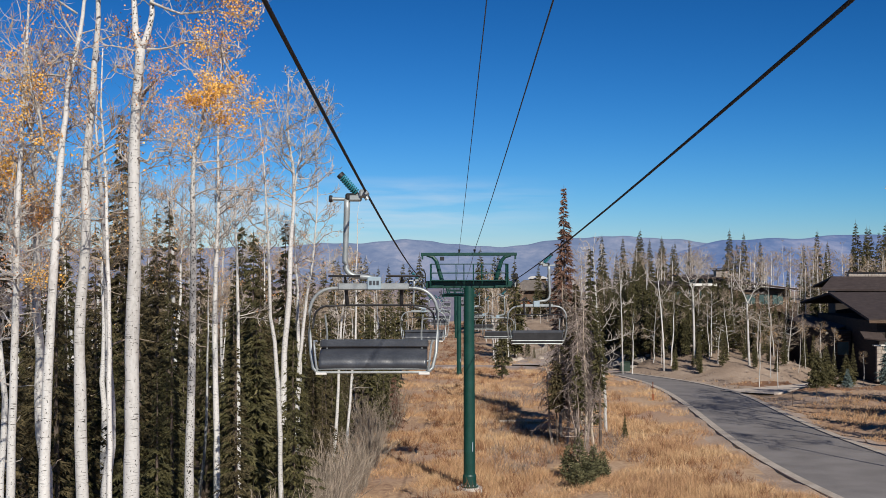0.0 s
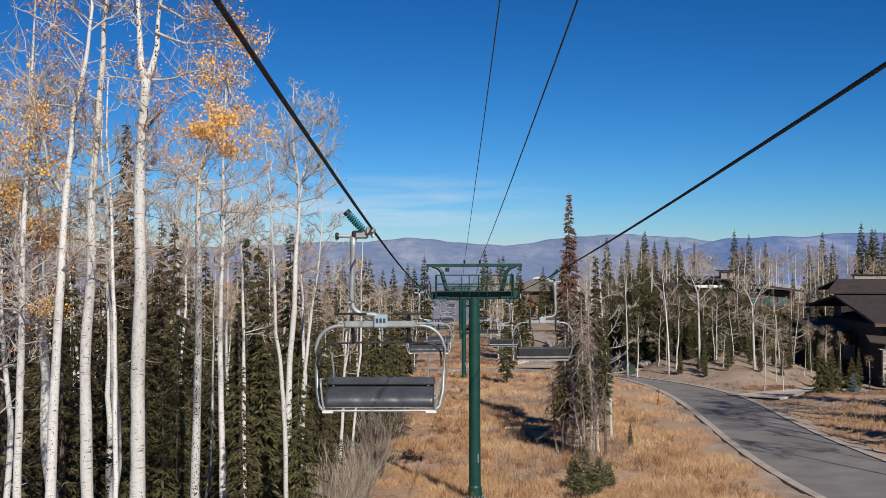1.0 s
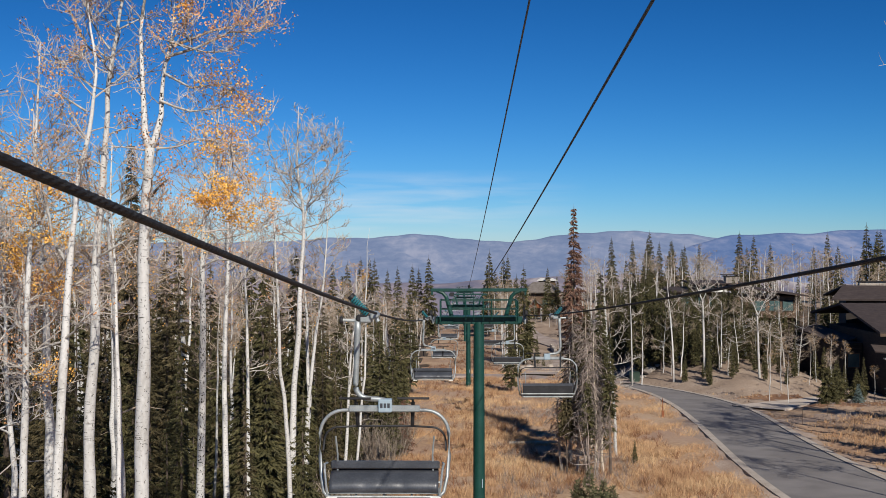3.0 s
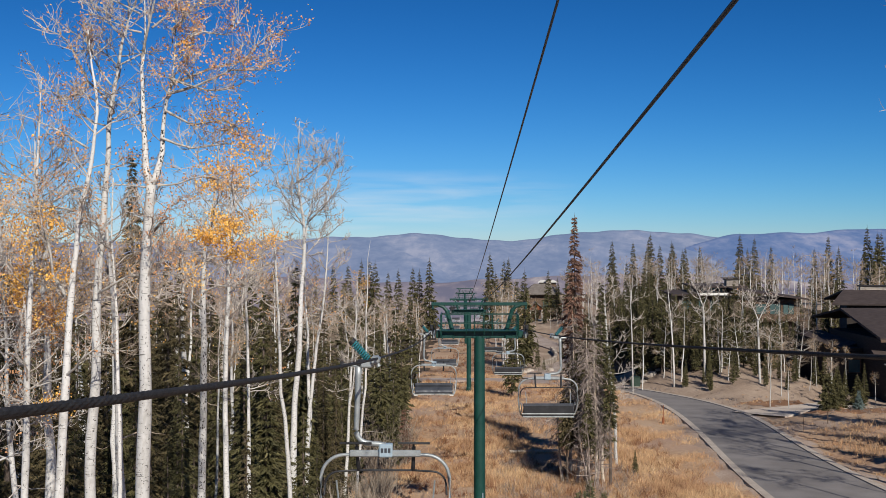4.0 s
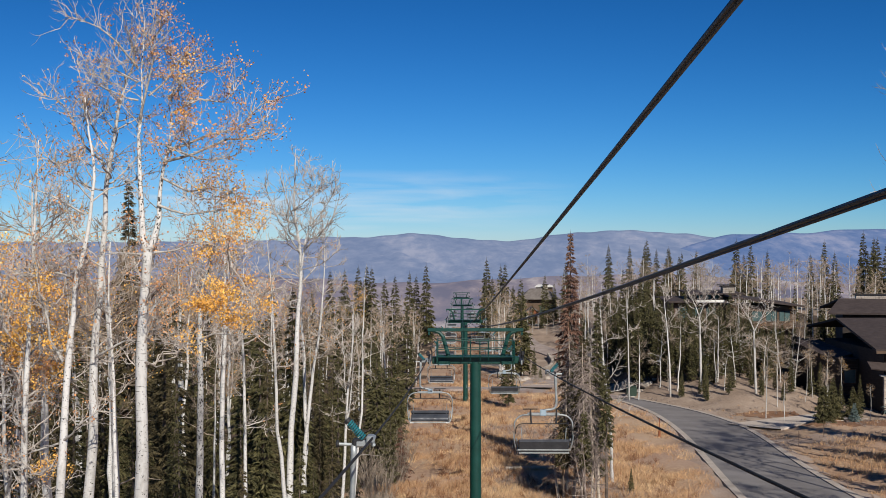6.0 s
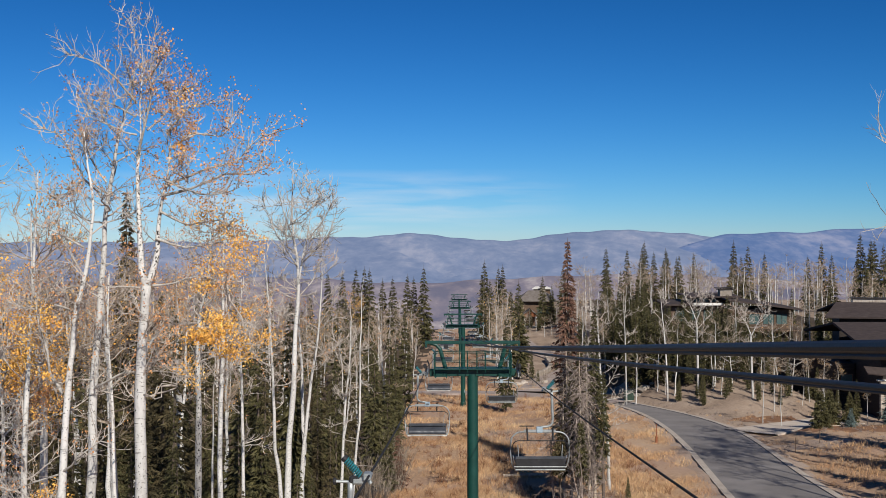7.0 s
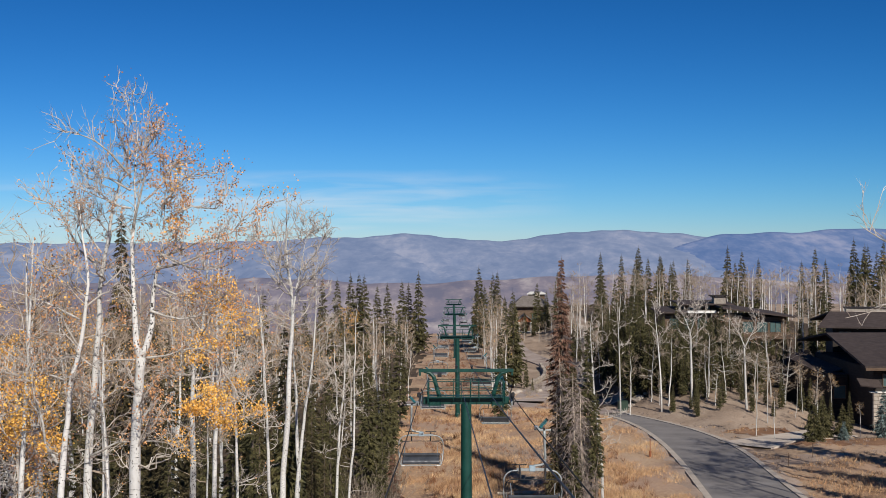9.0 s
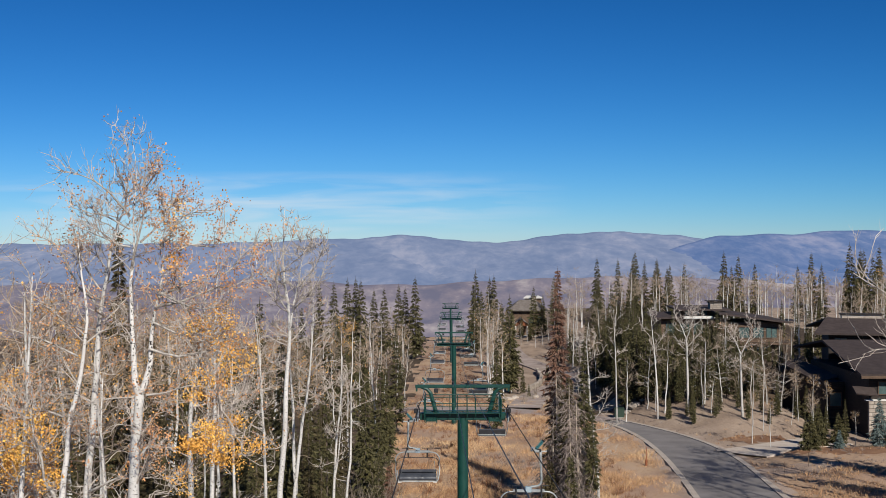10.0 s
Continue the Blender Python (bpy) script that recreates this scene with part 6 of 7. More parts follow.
for k, (x, y, s) in enumerate(((13.2, 87, 0.22), (31, 158, 0.35), (36, 160, 0.5), (45.2, 142.2, 0.36), (47.2, 145.2, 0.4), (46.8, 150.8, 0.5), (48.9, 153.5, 0.55), (33.6, 153.2, 0.22), (40.2, 150.5, 0.33), (42.6, 149, 0.3))):
    plant(spruces[:2], x, y, k, s)
far_wood(spires)
for ob in aspens + far_aspens + open_aspens + near_spruces + spruces + far_spruces:
    if ob.name not in used:
        put(ob, -30, 90 + 3 * len(used))


# ---- shrubs, grass ----
def shrub(seed, h, w, stems, material, label, name="shrub"):
    r = np.random.default_rng(seed)
    b = Buf()
    ends = []
    for _ in range(stems):
        a, d = r.uniform(0, 6.28), r.uniform(0, 0.3) * w
        lean = r.normal(0, 0.30, 2)
        path = curved((d * math.cos(a), d * math.sin(a), -0.1), (lean[0], lean[1], 1), h * r.uniform(0.6, 1.1), 4, r, 0.1, 0.12)
        b.tube(path, np.linspace(0.014, 0.006, 5), 3, False)
        q, dd = along(path, r.uniform(0.3, 1, 7))
        b.ribbons(q, unit(dd + r.normal(0, 0.4, (7, 3))), r.uniform(0.2, 0.55, 7) * h * 0.45, 0.008, 0.2, seed + _)
    return solid(name, b, material, label, "shrub", "shrubs")


willows = [shrub(200 + k, 2.4 + 0.5 * k, 1.6, 34, M_SHRUB, "bare grey-brown willow shrub of thin upright stems") for k in range(3)]
rusts = [shrub(210 + k, 0.9 + 0.2 * k, 1.6, 26, M_RUST, "low rust-brown leafless shrub in dry grass") for k in range(2)]
rg = np.random.default_rng(17)
for k in range(112):
    y = 38 + 75 * rg.uniform() ** 1.6
    x = -5.4 - abs(rg.normal(0, 1.3)) + (0.5 if y > 60 else 0.0)
    m = stand(None, x, y, rg.uniform(0, 6), rg.uniform(0.7, 1.3))
    if k < 3:
        willows[k].matrix_basis = m
    else:
        copy_thing(willows[k % 3], m)
for x, y in ((14.5, 192), (15.6, 199), (18.9, 204), (19.6, 209), (20.6, 219), (12.8, 187), (18.2, 196), (16.8, 189), (21.4, 235), (20.4, 243)):
    copy_thing(willows[int(y) % 3], stand(None, x, y, x, 0.75))
for k in range(46):
    y = rg.uniform(72, 172)
    x = rg.uniform(-5.5, 17)
    if on_road(x, y, 1.0):
        continue
    m = stand(None, x, y, rg.uniform(0, 6), rg.uniform(0.6, 1.3))
    if k < 2:
        rusts[k].matrix_basis = m
    else:
        copy_thing(rusts[k % 2], m)


def grass(count, seed):
    r = np.random.default_rng(seed)
    y = 54 / (1 - r.uniform(0, 1, count) * 0.72)
    x = r.uniform(-7.5, 46, count)
    keep = ~on_road(x, y, 0.75) & ~((x > road_left(y) - 0.9 - 1.3 * r.uniform(size=count)) & (x < road_right(y) + 2.0))
    keep &= (x < road_left(y)) | ((x < 46) & (y < 114) & (r.uniform(size=count) < 0.35))
    keep &= (x - 1.05) ** 2 + (y - 62.9) ** 2 > 1.4
    keep &= (x > -6.8 + 0.8 * np.sin(y * 0.3))
    patch = np.sin(x * 0.55 + 0.8 * np.sin(y * 0.21)) + np.sin(y * 0.38 + x * 0.2) + 0.7 * np.sin(x * 1.3 - y * 0.9)
    keep &= patch > r.uniform(-1.5, 1.1, count)
    x, y, patch = x[keep], y[keep], patch[keep]
    m = len(x)
    hgt = r.uniform(0.12, 0.48, m) * (1 + 0.25 * np.clip(patch, -1.5, 2))
    a = r.uniform(0, 6.28, m)
    wd = r.uniform(0.007, 0.019, m) * (0.6 + y / 110)
    tip = r.normal(0, 0.24, (m, 2)) + np.array([0.05, 0.03])
    z = height(x, y) - 0.03
    v = np.stack([
        np.stack([x - wd * np.cos(a), y - wd * np.sin(a), z], -1),
        np.stack([x + wd * np.cos(a), y + wd * np.sin(a), z], -1),
        np.stack([x + tip[:, 0], y + tip[:, 1], z + hgt], -1)], 1)
    b = Buf()
    b.add(v.reshape(-1, 3), np.arange(m * 3).reshape(-1, 3))
    return solid("dry_grass", b, M_GRASS, "tall dry golden grass of the lift clearing", "grass", kind="stuff")


grass(620000, 5)


def brush(count, seed, material, x0, x1, y0, y1, label, bank=False):
    """Low leafless brush between the grass: fans of thin stems."""
    r = np.random.default_rng(seed)
    cx, cy = r.uniform(x0, x1, count), y0 + (y1 - y0) * r.uniform(0, 1, count) ** 1.4
    keep = ~on_road(cx, cy, 1.2) & ((cx < road_left(cy) - 3) & ((cy < 172) | (cx < 7))) & (np.sin(cx * 0.4 + 1) + np.sin(cy * 0.17) > -0.5)
    if bank:
        keep = ~on_road(cx, cy, 0.9) & (cx > road_right(cy) + 1.0) & (np.sin(cx * 0.6 + 1) + np.sin(cy * 0.4) > -0.8)
    cx, cy = cx[keep], cy[keep]
    m, n = len(cx), 16
    base = np.stack([cx, cy, height(cx, cy)], -1)
    start = np.repeat(base, n, 0) + np.concatenate([r.normal(0, 0.12, (m * n, 2)), np.zeros((m * n, 1))], 1)
    way = unit(np.concatenate([r.normal(0, 0.55, (m * n, 2)), np.ones((m * n, 1))], 1))
    b = Buf()
    b.ribbons(start, way, r.uniform(0.35, 0.95, m * n) * np.repeat(r.uniform(0.6, 1.2, m), n) * (0.5 if bank else 1.0), 0.011, 0.2, seed)
    return solid("low_brush", b, material, label, "brush", kind="stuff")


brush(2900, 9, M_RUST, -6, 18, 58, 362, "low rust-brown leafless brush in dry grass")
brush(620, 10, M_DEAD, 2.5, 13, 68, 128, "pale grey dead weeds standing in dry grass")


brush(700, 12, M_DEAD, 27, 50, 110, 172, "short grey-brown weeds on the bare bank", True)
brush(420, 13, M_GRASS, 27, 50, 84, 150, "straw-coloured tufts on the roadside bank", True)


# ---- small things along the road ----
def boulder(seed, r):
    q = np.random.default_rng(seed)
    bm = bmesh.new()
    bmesh.ops.create_icosphere(bm, subdivisions=2, radius=r)
    for v in bm.verts:
        v.co *= 0.8 + 0.35 * noise.noise(v.co * 1.7 / r + Vector((seed, 0, 0)))
        v.co.z *= 0.65
    me = bpy.data.meshes.new("boulder")
    bm.to_mesh(me)
    bm.free()
    me.materials.append(M_STONE)
    return tagged(new("boulder", me), "pale rough fieldstone boulder beside the road", "boulder", "boulders")


rocks = [boulder(300 + k, 0.55 + 0.1 * k) for k in range(4)]
k = 0
for x, y in [(9 + 0.9 * i, 193 + 0.35 * i) for i in range(10)] + [(27 + 1.3 * i, 168.5 + 0.9 * (i % 3) + 0.35 * i) for i in range(9)]:
    m = Matrix.Translation((x, y, float(height(x, y)) + 0.12)) @ Matrix.Rotation(k * 1.7, 4, "Z") @ Matrix.Diagonal((1 + 0.3 * (k % 3), 1, 0.9 + 0.25 * (k % 2), 1))
    if k < 4:
        rocks[k].matrix_basis = m
    else:
        copy_thing(rocks[k % 4], m)
    k += 1


def utility_box(x, y):
    top = thing("utility_box", "dark green metal utility cabinet beside the road", "utility box")
    b = Buf()
    b.box((-0.7, -0.6, 0.0), (0.7, 0.6, 1.35), 0.04)
    part("body", b, M_BOXGREEN, top)
    b = Buf()
    b.box((-0.75, -0.65, 1.35), (0.75, 0.65, 1.43), 0.03)
    part("lid", b, M_BOXGREEN, top)
    b = Buf()
    b.box((-0.85, -0.75, -0.3), (0.85, 0.75, 0.04), 0.02)
    part("base", b, M_CONC, top)
    top.location = (x, y, float(height(x, y)) + 0.05)


utility_box(25.4, 166.5)


def marker(x, y):
    top = thing("marker_post", "thin rust-orange marker post in dry grass", "post")
    b = Buf()
    b.tube([(0, 0, -0.2), (0, 0, 2.0)], 0.045, 8)
    part("post", b, M_ORANGE, top)
    b = Buf()
    b.box((-0.12, -0.11, 0.0), (0.12, 0.11, 0.7), 0.04)
    part("hydrant_body", b, M_ORANGE, top)
    top.location = (x, y, float(height(x, y)))


marker(21.4, 121.0)
for x, y in ((33.5, 112), (37.5, 117)):
    b = Buf()
    b.tube([(0, 0, -0.2), (0, 0, 1.5)], 0.03, 6)
    ob = solid("stake", b, M_TIMBER, "thin wooden stake on the verge", "stake", "stakes")
    ob.location = (x, y, float(height(x, y)))


def log(x, y, ln, turn):
    b = Buf()
    b.tube([(-ln / 2, 0, 0.12), (0, 0.05, 0.14), (ln / 2, 0, 0.16)], [0.16, 0.14, 0.11], 9)
    ob = solid("fallen_log", b, M_BARE, "bleached fallen log lying in dry grass", "log", "fallen logs")
    ob.matrix_basis = Matrix.Translation((x, y, float(height(x, y)))) @ Matrix.Rotation(turn, 4, "Z")


log(6.3, 98, 4.5, 0.15)
log(13, 183, 6, 0.2)


# ---- houses ----
def slab_roof(b, corners, thick=0.28):
    """A roof plane from its four corners, with thickness."""
    c = [Vector(p) for p in corners]
    nrm = (c[1] - c[0]).cross(c[3] - c[0]).normalized()
    if nrm.z < 0:
        nrm.negate()
        c.reverse()
    low = [p - nrm * thick for p in c]
    b.add([tuple(p) for p in c + low], None, [(0, 1, 2, 3), (7, 6, 5, 4), (0, 4, 5, 1), (1, 5, 6, 2), (2, 6, 7, 3), (3, 7, 4, 0)])


def window(parent, x0, x1, z0, z1, y, frame_mat, mullions=1):
    b = Buf()
    b.box((x0, y - 0.02, z0), (x1, y + 0.03, z1))
    w = part("window", b, M_GLASS, parent, "dark reflecting window")
    b = Buf()
    t = 0.09
    b.box((x0 - t, y - 0.08, z0 - t), (x1 + t, y + 0.02, z0))
    b.box((x0 - t, y - 0.08, z1), (x1 + t, y + 0.02, z1 + t))
    b.box((x0 - t, y - 0.08, z0), (x0, y + 0.02, z1))
    b.box((x1, y - 0.08, z0), (x1 + t, y + 0.02, z1))
    for k in range(mullions):
        xm = x0 + (x1 - x0) * (k + 1) / (mullions + 1)
        b.box((xm - 0.04, y - 0.07, z0), (xm + 0.04, y - 0.024, z1))
    part("window_frame", b, frame_mat, w)


def chimney(parent, x0, x1, y0, y1, z0, z1):
    b = Buf()
    rows = max(2, int((z1 - z0) / 0.35))
    r = np.random.default_rng(int(x0 * 10))
    for k in range(rows):
        za, zb = z0 + (z1 - z0) * k / rows, z0 + (z1 - z0) * (k + 1) / rows
        x = x0
        while x < x1 - 0.05:
            w = min(r.uniform(0.4, 0.9), x1 - x)
            d = r.uniform(0, 0.06)
            b.box((x + 0.012, y0 - d, za + 0.012), (x + w - 0.012, y1 + d, zb - 0.012), 0.02)
            x += w
    ob = part("chimney", b, M_STONE, parent, "pale stone chimney")
    b = Buf()
    b.box((x0 - 0.25, y0 - 0.25, z1), (x1 + 0.25, y1 + 0.25, z1 + 0.16), 0.03)
    part("cap", b, M_WALL, ob)


def lodge_near():
    h = thing("lodge_house", "dark timber lodge with brown shingle roofs and stone chimneys", "house")
    b = Buf()
    b.box((57.5, 176.5, -5.0), (84, 190, 8.0))
    part("wall", b, M_WALL, h, "dark timber wall")
    b = Buf()
    slab_roof(b, [(55.2, 174.4, 8.1), (86, 174.4, 8.1), (86, 184, 9.9), (57.6, 184, 9.9)])
    slab_roof(b, [(55.2, 193, 8.1), (86, 193, 8.1), (86, 184.02, 9.9), (57.6, 184.02, 9.9)])
    part("roof", b, M_SHINGLE, h, "brown shingle roof")
    turn = Matrix.Translation((57, 172, 0)) @ Matrix.Rotation(radians(-14), 4, "Z") @ Matrix.Translation((-56, -172, 0))
    back = np.array(turn.inverted())

    def level(b):
        b.v = [v @ back[:3, :3].T + back[:3, 3] for v in b.v]
        return b

    # the garage wing that runs out towards the driveway
    b = Buf()
    b.box((53.6, 143.2, -4.0), (80, 166, 4.9))
    b.box((51.2, 152.0, -4.0), (53.5, 172, 3.2))
    part("wall", level(b), M_WALL, h, "dark timber wall")
    b = Buf()
    slab_roof(b, [(52.0, 141.6, 5.4), (82, 141.6, 5.4), (82, 163, 8.0), (54.2, 163, 8.0)], 0.3)
    slab_roof(b, [(53.4, 174, 6.2), (82, 174, 6.2), (82, 163.02, 8.0), (54.2, 163.02, 8.0)], 0.3)
    part("roof", level(b), M_SHINGLE, h, "brown shingle roof")
    b = Buf()
    slab_roof(b, [(51.0, 154.5, 2.9), (53.55, 154.5, 3.7), (53.55, 172, 4.5), (51.0, 172, 3.7)], 0.22)
    part("porch_roof", level(b), M_SHINGLE, h, "low dark side roof")
    b = Buf()
    slab_roof(b, [(51.4, 141.6, 3.0), (54.2, 141.6, 2.7), (54.2, 143.1, 3.5), (51.4, 143.1, 3.8)], 0.16)
    part("awning", level(b), M_SHINGLE, h)
    b = Buf()
    b.box((52.0, 141.45, 4.85), (82, 141.56, 5.2))
    part("fascia", level(b), M_TIMBER, h)
    # fieldstone base of the wing
    r = np.random.default_rng(5)
    for k in range(9):
        x = 53.4
        while x < 60:
            w = r.uniform(0.4, 0.95)
            b = Buf()
            b.box((x + 0.015, 142.75 - r.uniform(0, 0.06), -2.6 + 0.5 * k + 0.015), (x + w - 0.015, 143.18, -2.1 + 0.5 * k - 0.015), 0.03)
            part("stone", level(b), M_STONE, h)
            x += w
    b = Buf()
    b.box((53.0, 142.6, 1.9), (60.2, 143.18, 2.05), 0.02)
    part("stone_cap", level(b), M_FASCIA, h)
    for x in (54.8, 58.0):
        b = Buf()
        b.box((x, 143.1, 2.7), (x + 1.5, 143.18, 4.2))
        w = part("window", level(b), M_GLASS, h, "dark reflecting window")
        b = Buf()
        for lo, hi in (((x - 0.1, 143.05, 2.6), (x + 1.6, 143.17, 2.7)), ((x - 0.1, 143.05, 4.2), (x + 1.6, 143.17, 4.3)), ((x - 0.1, 143.05, 2.7), (x, 143.17, 4.2)), ((x + 1.5, 143.05, 2.7), (x + 1.6, 143.17, 4.2))):
            b.box(lo, hi)
        part("window_frame", level(b), M_TIMBER, w)
    b = Buf()
    b.box((51.55, 151.86, 0.0), (53.05, 151.94, 1.7))
    w = part("window", level(b), M_GLASS, h, "dark reflecting window")
    b = Buf()
    for lo, hi in (((51.45, 151.82, -0.1), (53.15, 151.97, 0.0)), ((51.45, 151.82, 1.7), (53.15, 151.97, 1.8)), ((51.45, 151.82, 0.0), (51.55, 151.97, 1.7)), ((53.05, 151.82, 0.0), (53.15, 151.97, 1.7))):
        b.box(lo, hi)
    part("window_frame", level(b), M_TIMBER, w)
    for z in np.arange(-2.4, 3.0, 0.45):
        b = Buf()
        b.box((51.24, 151.9, z), (53.4, 151.985, z + 0.4), 0.02)
        part("siding_board", level(b), M_WALL, h)
    # pale strip paints in the sunlight along the side roof's edge
    b = Buf()
    b.box((50.9, 154.36, 2.62), (53.6, 154.48, 2.84))
    part("fascia", level(b), M_CONC, h, "pale sunlit roof edge")
    chimney(h, 60.2, 66.4, 184.6, 187, 9.0, 10.4)
    chimney(h, 69.0, 73.0, 185, 187.5, 9.0, 11.6)
    window(h, 58.4, 60.2, 6.0, 7.2, 176.43, M_WALL)
    h.matrix_basis = turn


lodge_near()


def lodge_far():
    h = thing("modern_lodge", "brown modern lodge with low wide roofs and large windows", "house")
    b = Buf()
    b.box((52.5, 222.5, -1.5), (66.2, 236, 6.6))
    b.box((43.0, 226.5, -1.5), (52.4, 238, 7.3))
    b.box((47.5, 229, 7.3), (56.0, 237, 8.8))
    part("wall", b, M_TIMBER, h, "brown timber wall")
    b = Buf()
    slab_roof(b, [(53.2, 220.4, 8.6), (67.6, 220.4, 6.75), (67.6, 238, 6.95), (53.2, 238, 9.1)], 0.32)
    part("roof", b, M_SHINGLE, h, "low sloping brown roof")
    b = Buf()
    slab_roof(b, [(41.6, 224.8, 7.5), (53.0, 224.8, 7.5), (53.0, 239, 7.9), (41.6, 239, 7.9)], 0.3)
    slab_roof(b, [(46.3, 227.4, 8.95), (57.2, 227.4, 8.95), (57.2, 238, 9.3), (46.3, 238, 9.3)], 0.28)
    part("roof", b, M_SHINGLE, h, "flat brown roof")
    b = Buf()
    b.box((47.2, 224.6, 7.25), (52.9, 224.75, 7.75), 0.02)
    part("fascia", b, M_FASCIA, h, "bright sunlit parapet strip")
    chimney(h, 53.2, 55.6, 228, 230, 8.8, 10.2)
    b = Buf()
    b.box((52.6, 227.6, 10.5), (56.2, 230.4, 10.66), 0.03)
    for x in (53.3, 55.3):
        b.box((x, 228.2, 10.3), (x + 0.2, 228.4, 10.5))
    part("chimney_hood", b, M_WALL, h)
    for x in (57.6, 60.4, 63.0):
        window(h, x, x + 2.0, 3.6, 5.6, 222.44, M_WALL, 1)
    for x in (57.6, 61.0):
        window(h, x, x + 2.6, -0.6, 1.8, 222.44, M_WALL, 2)
    for x in (48.3, 50.0, 51.6):
        window(h, x, x + 1.1, 7.75, 8.55, 228.94, M_WALL, 0)
    for x in (44.0, 46.8, 49.6):
        window(h, x, x + 1.8, 4.0, 6.2, 226.44, M_WALL, 1)
    b = Buf()
    b.box((55.5, 219.6, 2.4), (67.0, 222.4, 2.75), 0.03)
    for x in np.arange(55.6, 67.0, 0.9):
        b.box((x, 219.65, 2.75), (x + 0.08, 219.73, 3.75))
    b.box((55.5, 219.62, 3.75), (67.0, 219.76, 3.83))
    for x in (56, 61, 66):
        b.box((x, 219.8, -1.5), (x + 0.35, 220.15, 2.4))
    part("deck", b, M_TIMBER, h, "timber deck with railing")


lodge_far()


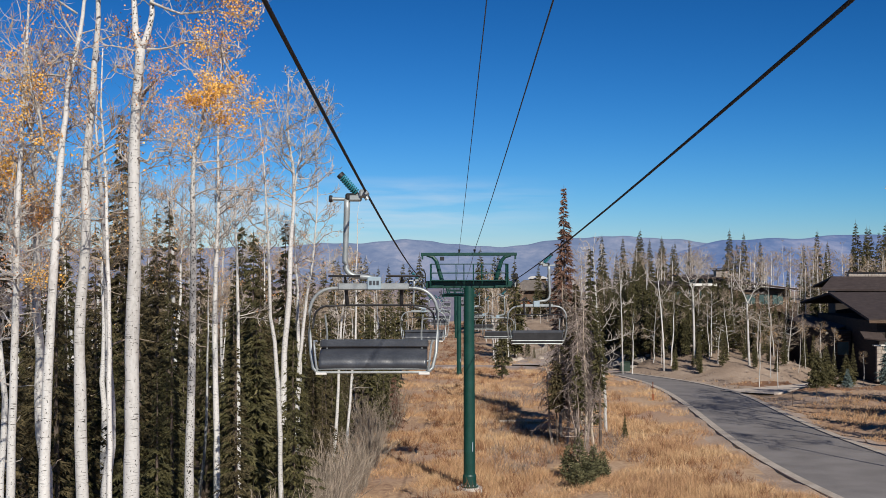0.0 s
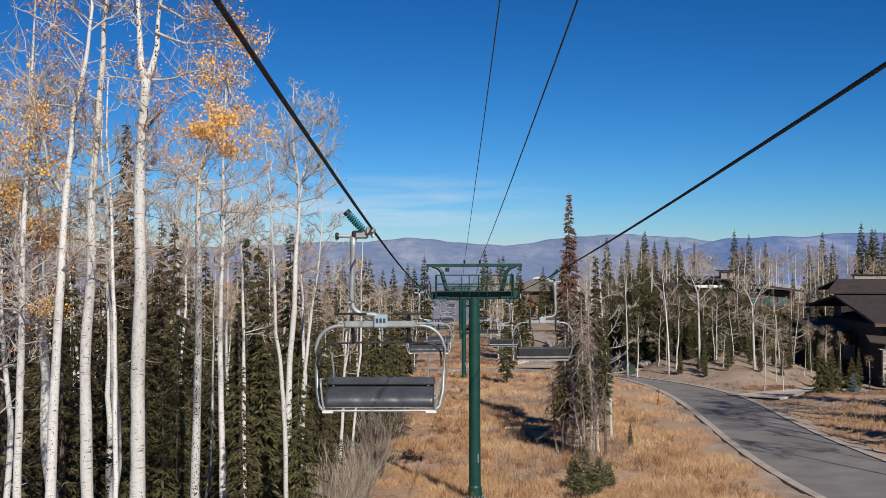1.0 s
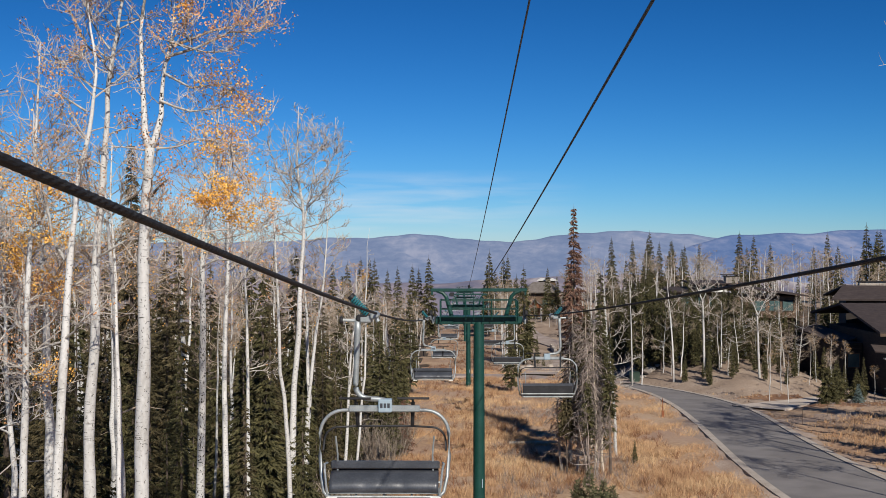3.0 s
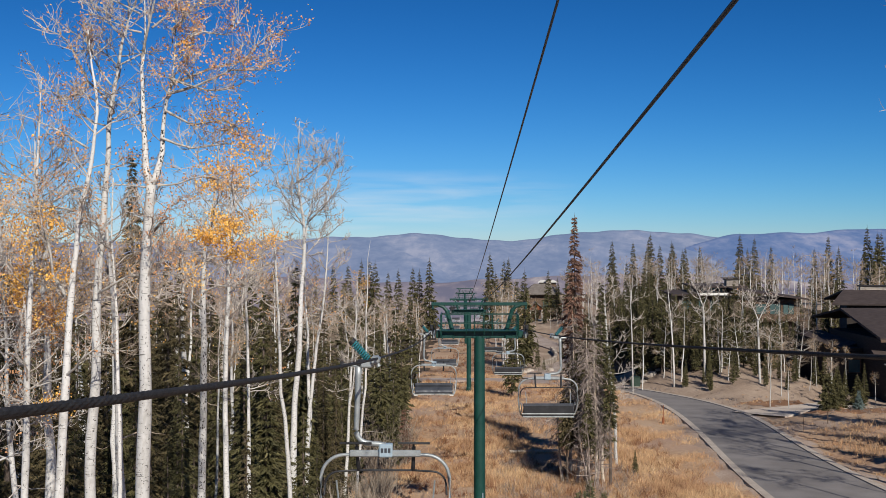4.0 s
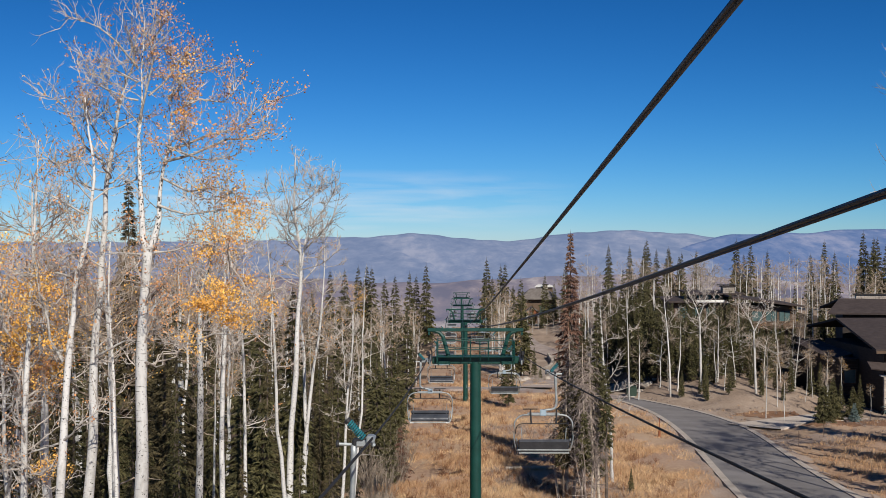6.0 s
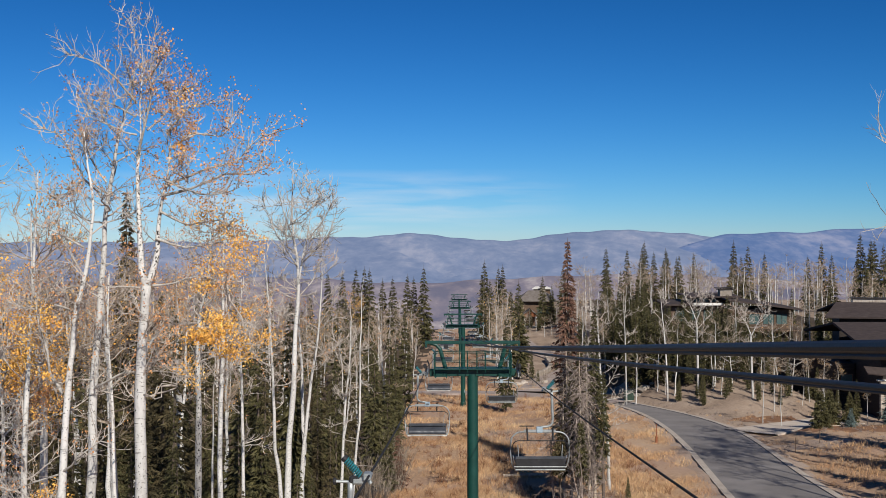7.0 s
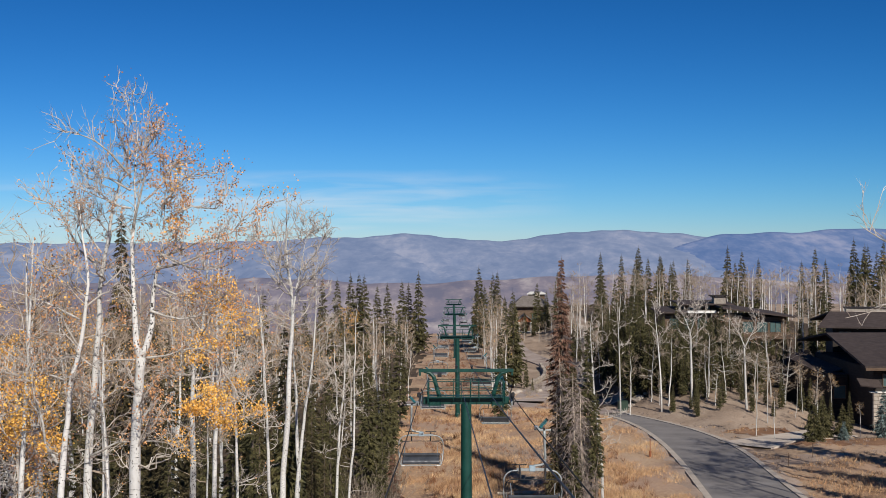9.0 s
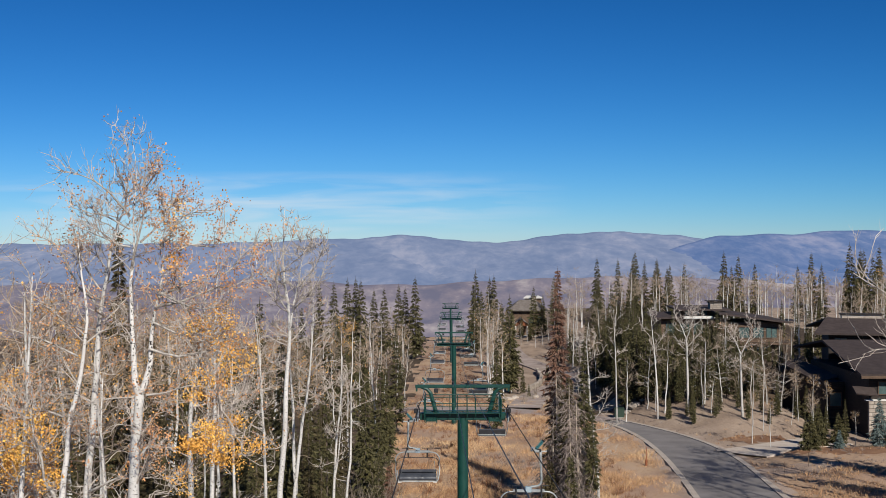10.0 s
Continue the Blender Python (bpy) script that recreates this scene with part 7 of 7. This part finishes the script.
def cabin():
    """Hip-roofed house with a timber entry gable on stone piers, above the track."""
    h = thing("gabled_house", "brown shingled house with timber entry gable beside the track", "house")
    x0, y0 = 19.0, 330.0
    z0 = float(land(x0, y0)) - 3.0
    b = Buf()
    b.box((x0, y0, z0), (x0 + 9.5, y0 + 9, 3.4))
    part("wall", b, M_TIMBER, h, "brown timber wall")
    b = Buf()
    slab_roof(b, [(x0 - 1.2, y0 - 1.5, 3.3), (x0 + 10.7, y0 - 1.5, 3.3), (x0 + 7.0, y0 + 4.5, 6.2), (x0 + 2.4, y0 + 4.5, 6.2)])
    slab_roof(b, [(x0 - 1.2, y0 + 10.5, 3.3), (x0 + 10.7, y0 + 10.5, 3.3), (x0 + 7.0, y0 + 4.52, 6.2), (x0 + 2.4, y0 + 4.52, 6.2)])
    slab_roof(b, [(x0 - 1.2, y0 - 1.4, 3.32), (x0 - 1.2, y0 + 10.4, 3.32), (x0 + 2.4, y0 + 4.53, 6.2), (x0 + 2.38, y0 + 4.48, 6.2)])
    slab_roof(b, [(x0 + 10.7, y0 - 1.4, 3.32), (x0 + 10.7, y0 + 10.4, 3.32), (x0 + 7.0, y0 + 4.53, 6.2), (x0 + 7.02, y0 + 4.48, 6.2)])
    part("roof", b, M_ROOF_PALE, h, "weathered grey-brown hipped roof")
    b = Buf()
    b.box((x0 + 4.2, y0 + 6.0, 5.0), (x0 + 9.0, y0 + 9.0, 6.7))
    part("dormer", b, M_TIMBER, h)
    # sunlight on this roof is put into its pale colour
    b = Buf()
    slab_roof(b, [(x0 + 3.6, y0 + 5.2, 6.7), (x0 + 9.6, y0 + 5.2, 6.7), (x0 + 8.4, y0 + 9.6, 7.2), (x0 + 4.8, y0 + 9.6, 7.2)], 0.2)
    part("dormer_roof", b, M_FASCIA, h, "pale sunlit dormer roof")
    xm = x0 + 2.3
    b = Buf()
    slab_roof(b, [(xm - 2.6, y0 - 5, -0.7), (xm, y0 - 5, 1.3), (xm, y0, 1.3), (xm - 2.6, y0, -0.7)])
    slab_roof(b, [(xm + 2.6, y0 - 5, -0.7), (xm + 0.02, y0 - 5, 1.3), (xm + 0.02, y0, 1.3), (xm + 2.6, y0, -0.7)])
    part("gable_roof", b, M_ROOF_PALE, h)
    b = Buf()
    b.add([(xm - 2.0, y0 - 4.6, -0.7), (xm + 2.0, y0 - 4.6, -0.7), (xm, y0 - 4.6, 0.85), (xm - 2.0, y0 - 4.4, -0.7), (xm + 2.0, y0 - 4.4, -0.7), (xm, y0 - 4.4, 0.85)], [(0, 1, 2), (5, 4, 3)], [(0, 3, 4, 1), (1, 4, 5, 2), (2, 5, 3, 0)])
    b.box((xm - 2.2, y0 - 4.7, -1.05), (xm + 2.2, y0 - 4.3, -0.72))
    part("truss", b, M_ORANGE, h, "red-brown timber gable truss")
    for x in (xm - 1.9, xm + 1.5):
        b = Buf()
        b.box((x, y0 - 4.8, z0), (x + 0.5, y0 - 4.2, -1.06), 0.04)
        part("pier", b, M_FASCIA, h, "pale stone pier")
    b = Buf()
    b.box((xm - 2.6, y0 - 5.4, z0), (xm + 4.8, y0 - 0.02, -4.0), 0.04)
    part("porch", b, M_CONC, h, "pale stone porch")
    chimney(h, x0 + 6.0, x0 + 7.4, y0 + 4, y0 + 5, 5.6, 7.2)
    for x in (4.8, 7.2):
        window(h, x0 + x, x0 + x + 1.4, -0.6, 1.4, y0 - 0.05, M_TIMBER, 1)


cabin()


def retaining_wall():
    """Low dry-stone wall that holds the bend of the track."""
    h = thing("retaining_wall", "low curved dry-stone wall beside the gravel track", "wall")
    c = spline([(19.6, 246), (19.3, 232), (17.8, 219), (14.9, 208)], 1.1)
    r = np.random.default_rng(77)
    for (xa, ya), (xb, yb) in zip(c[:-1], c[1:]):
        for k in range(2):
            b = Buf()
            z = float(land(xa, ya)) + 0.1 + 0.5 * k
            b.box((-0.55 + r.uniform(0, 0.08), -0.3 - r.uniform(0, 0.08), 0.0), (0.55 - r.uniform(0, 0.08), 0.3, 0.46 + r.uniform(0, 0.08)), 0.08)
            ob = part("stone", b, M_STONE, h)
            ob.matrix_basis = Matrix.Translation((xa, ya, z)) @ Matrix.Rotation(math.atan2(yb - ya, xb - xa), 4, "Z")


retaining_wall()
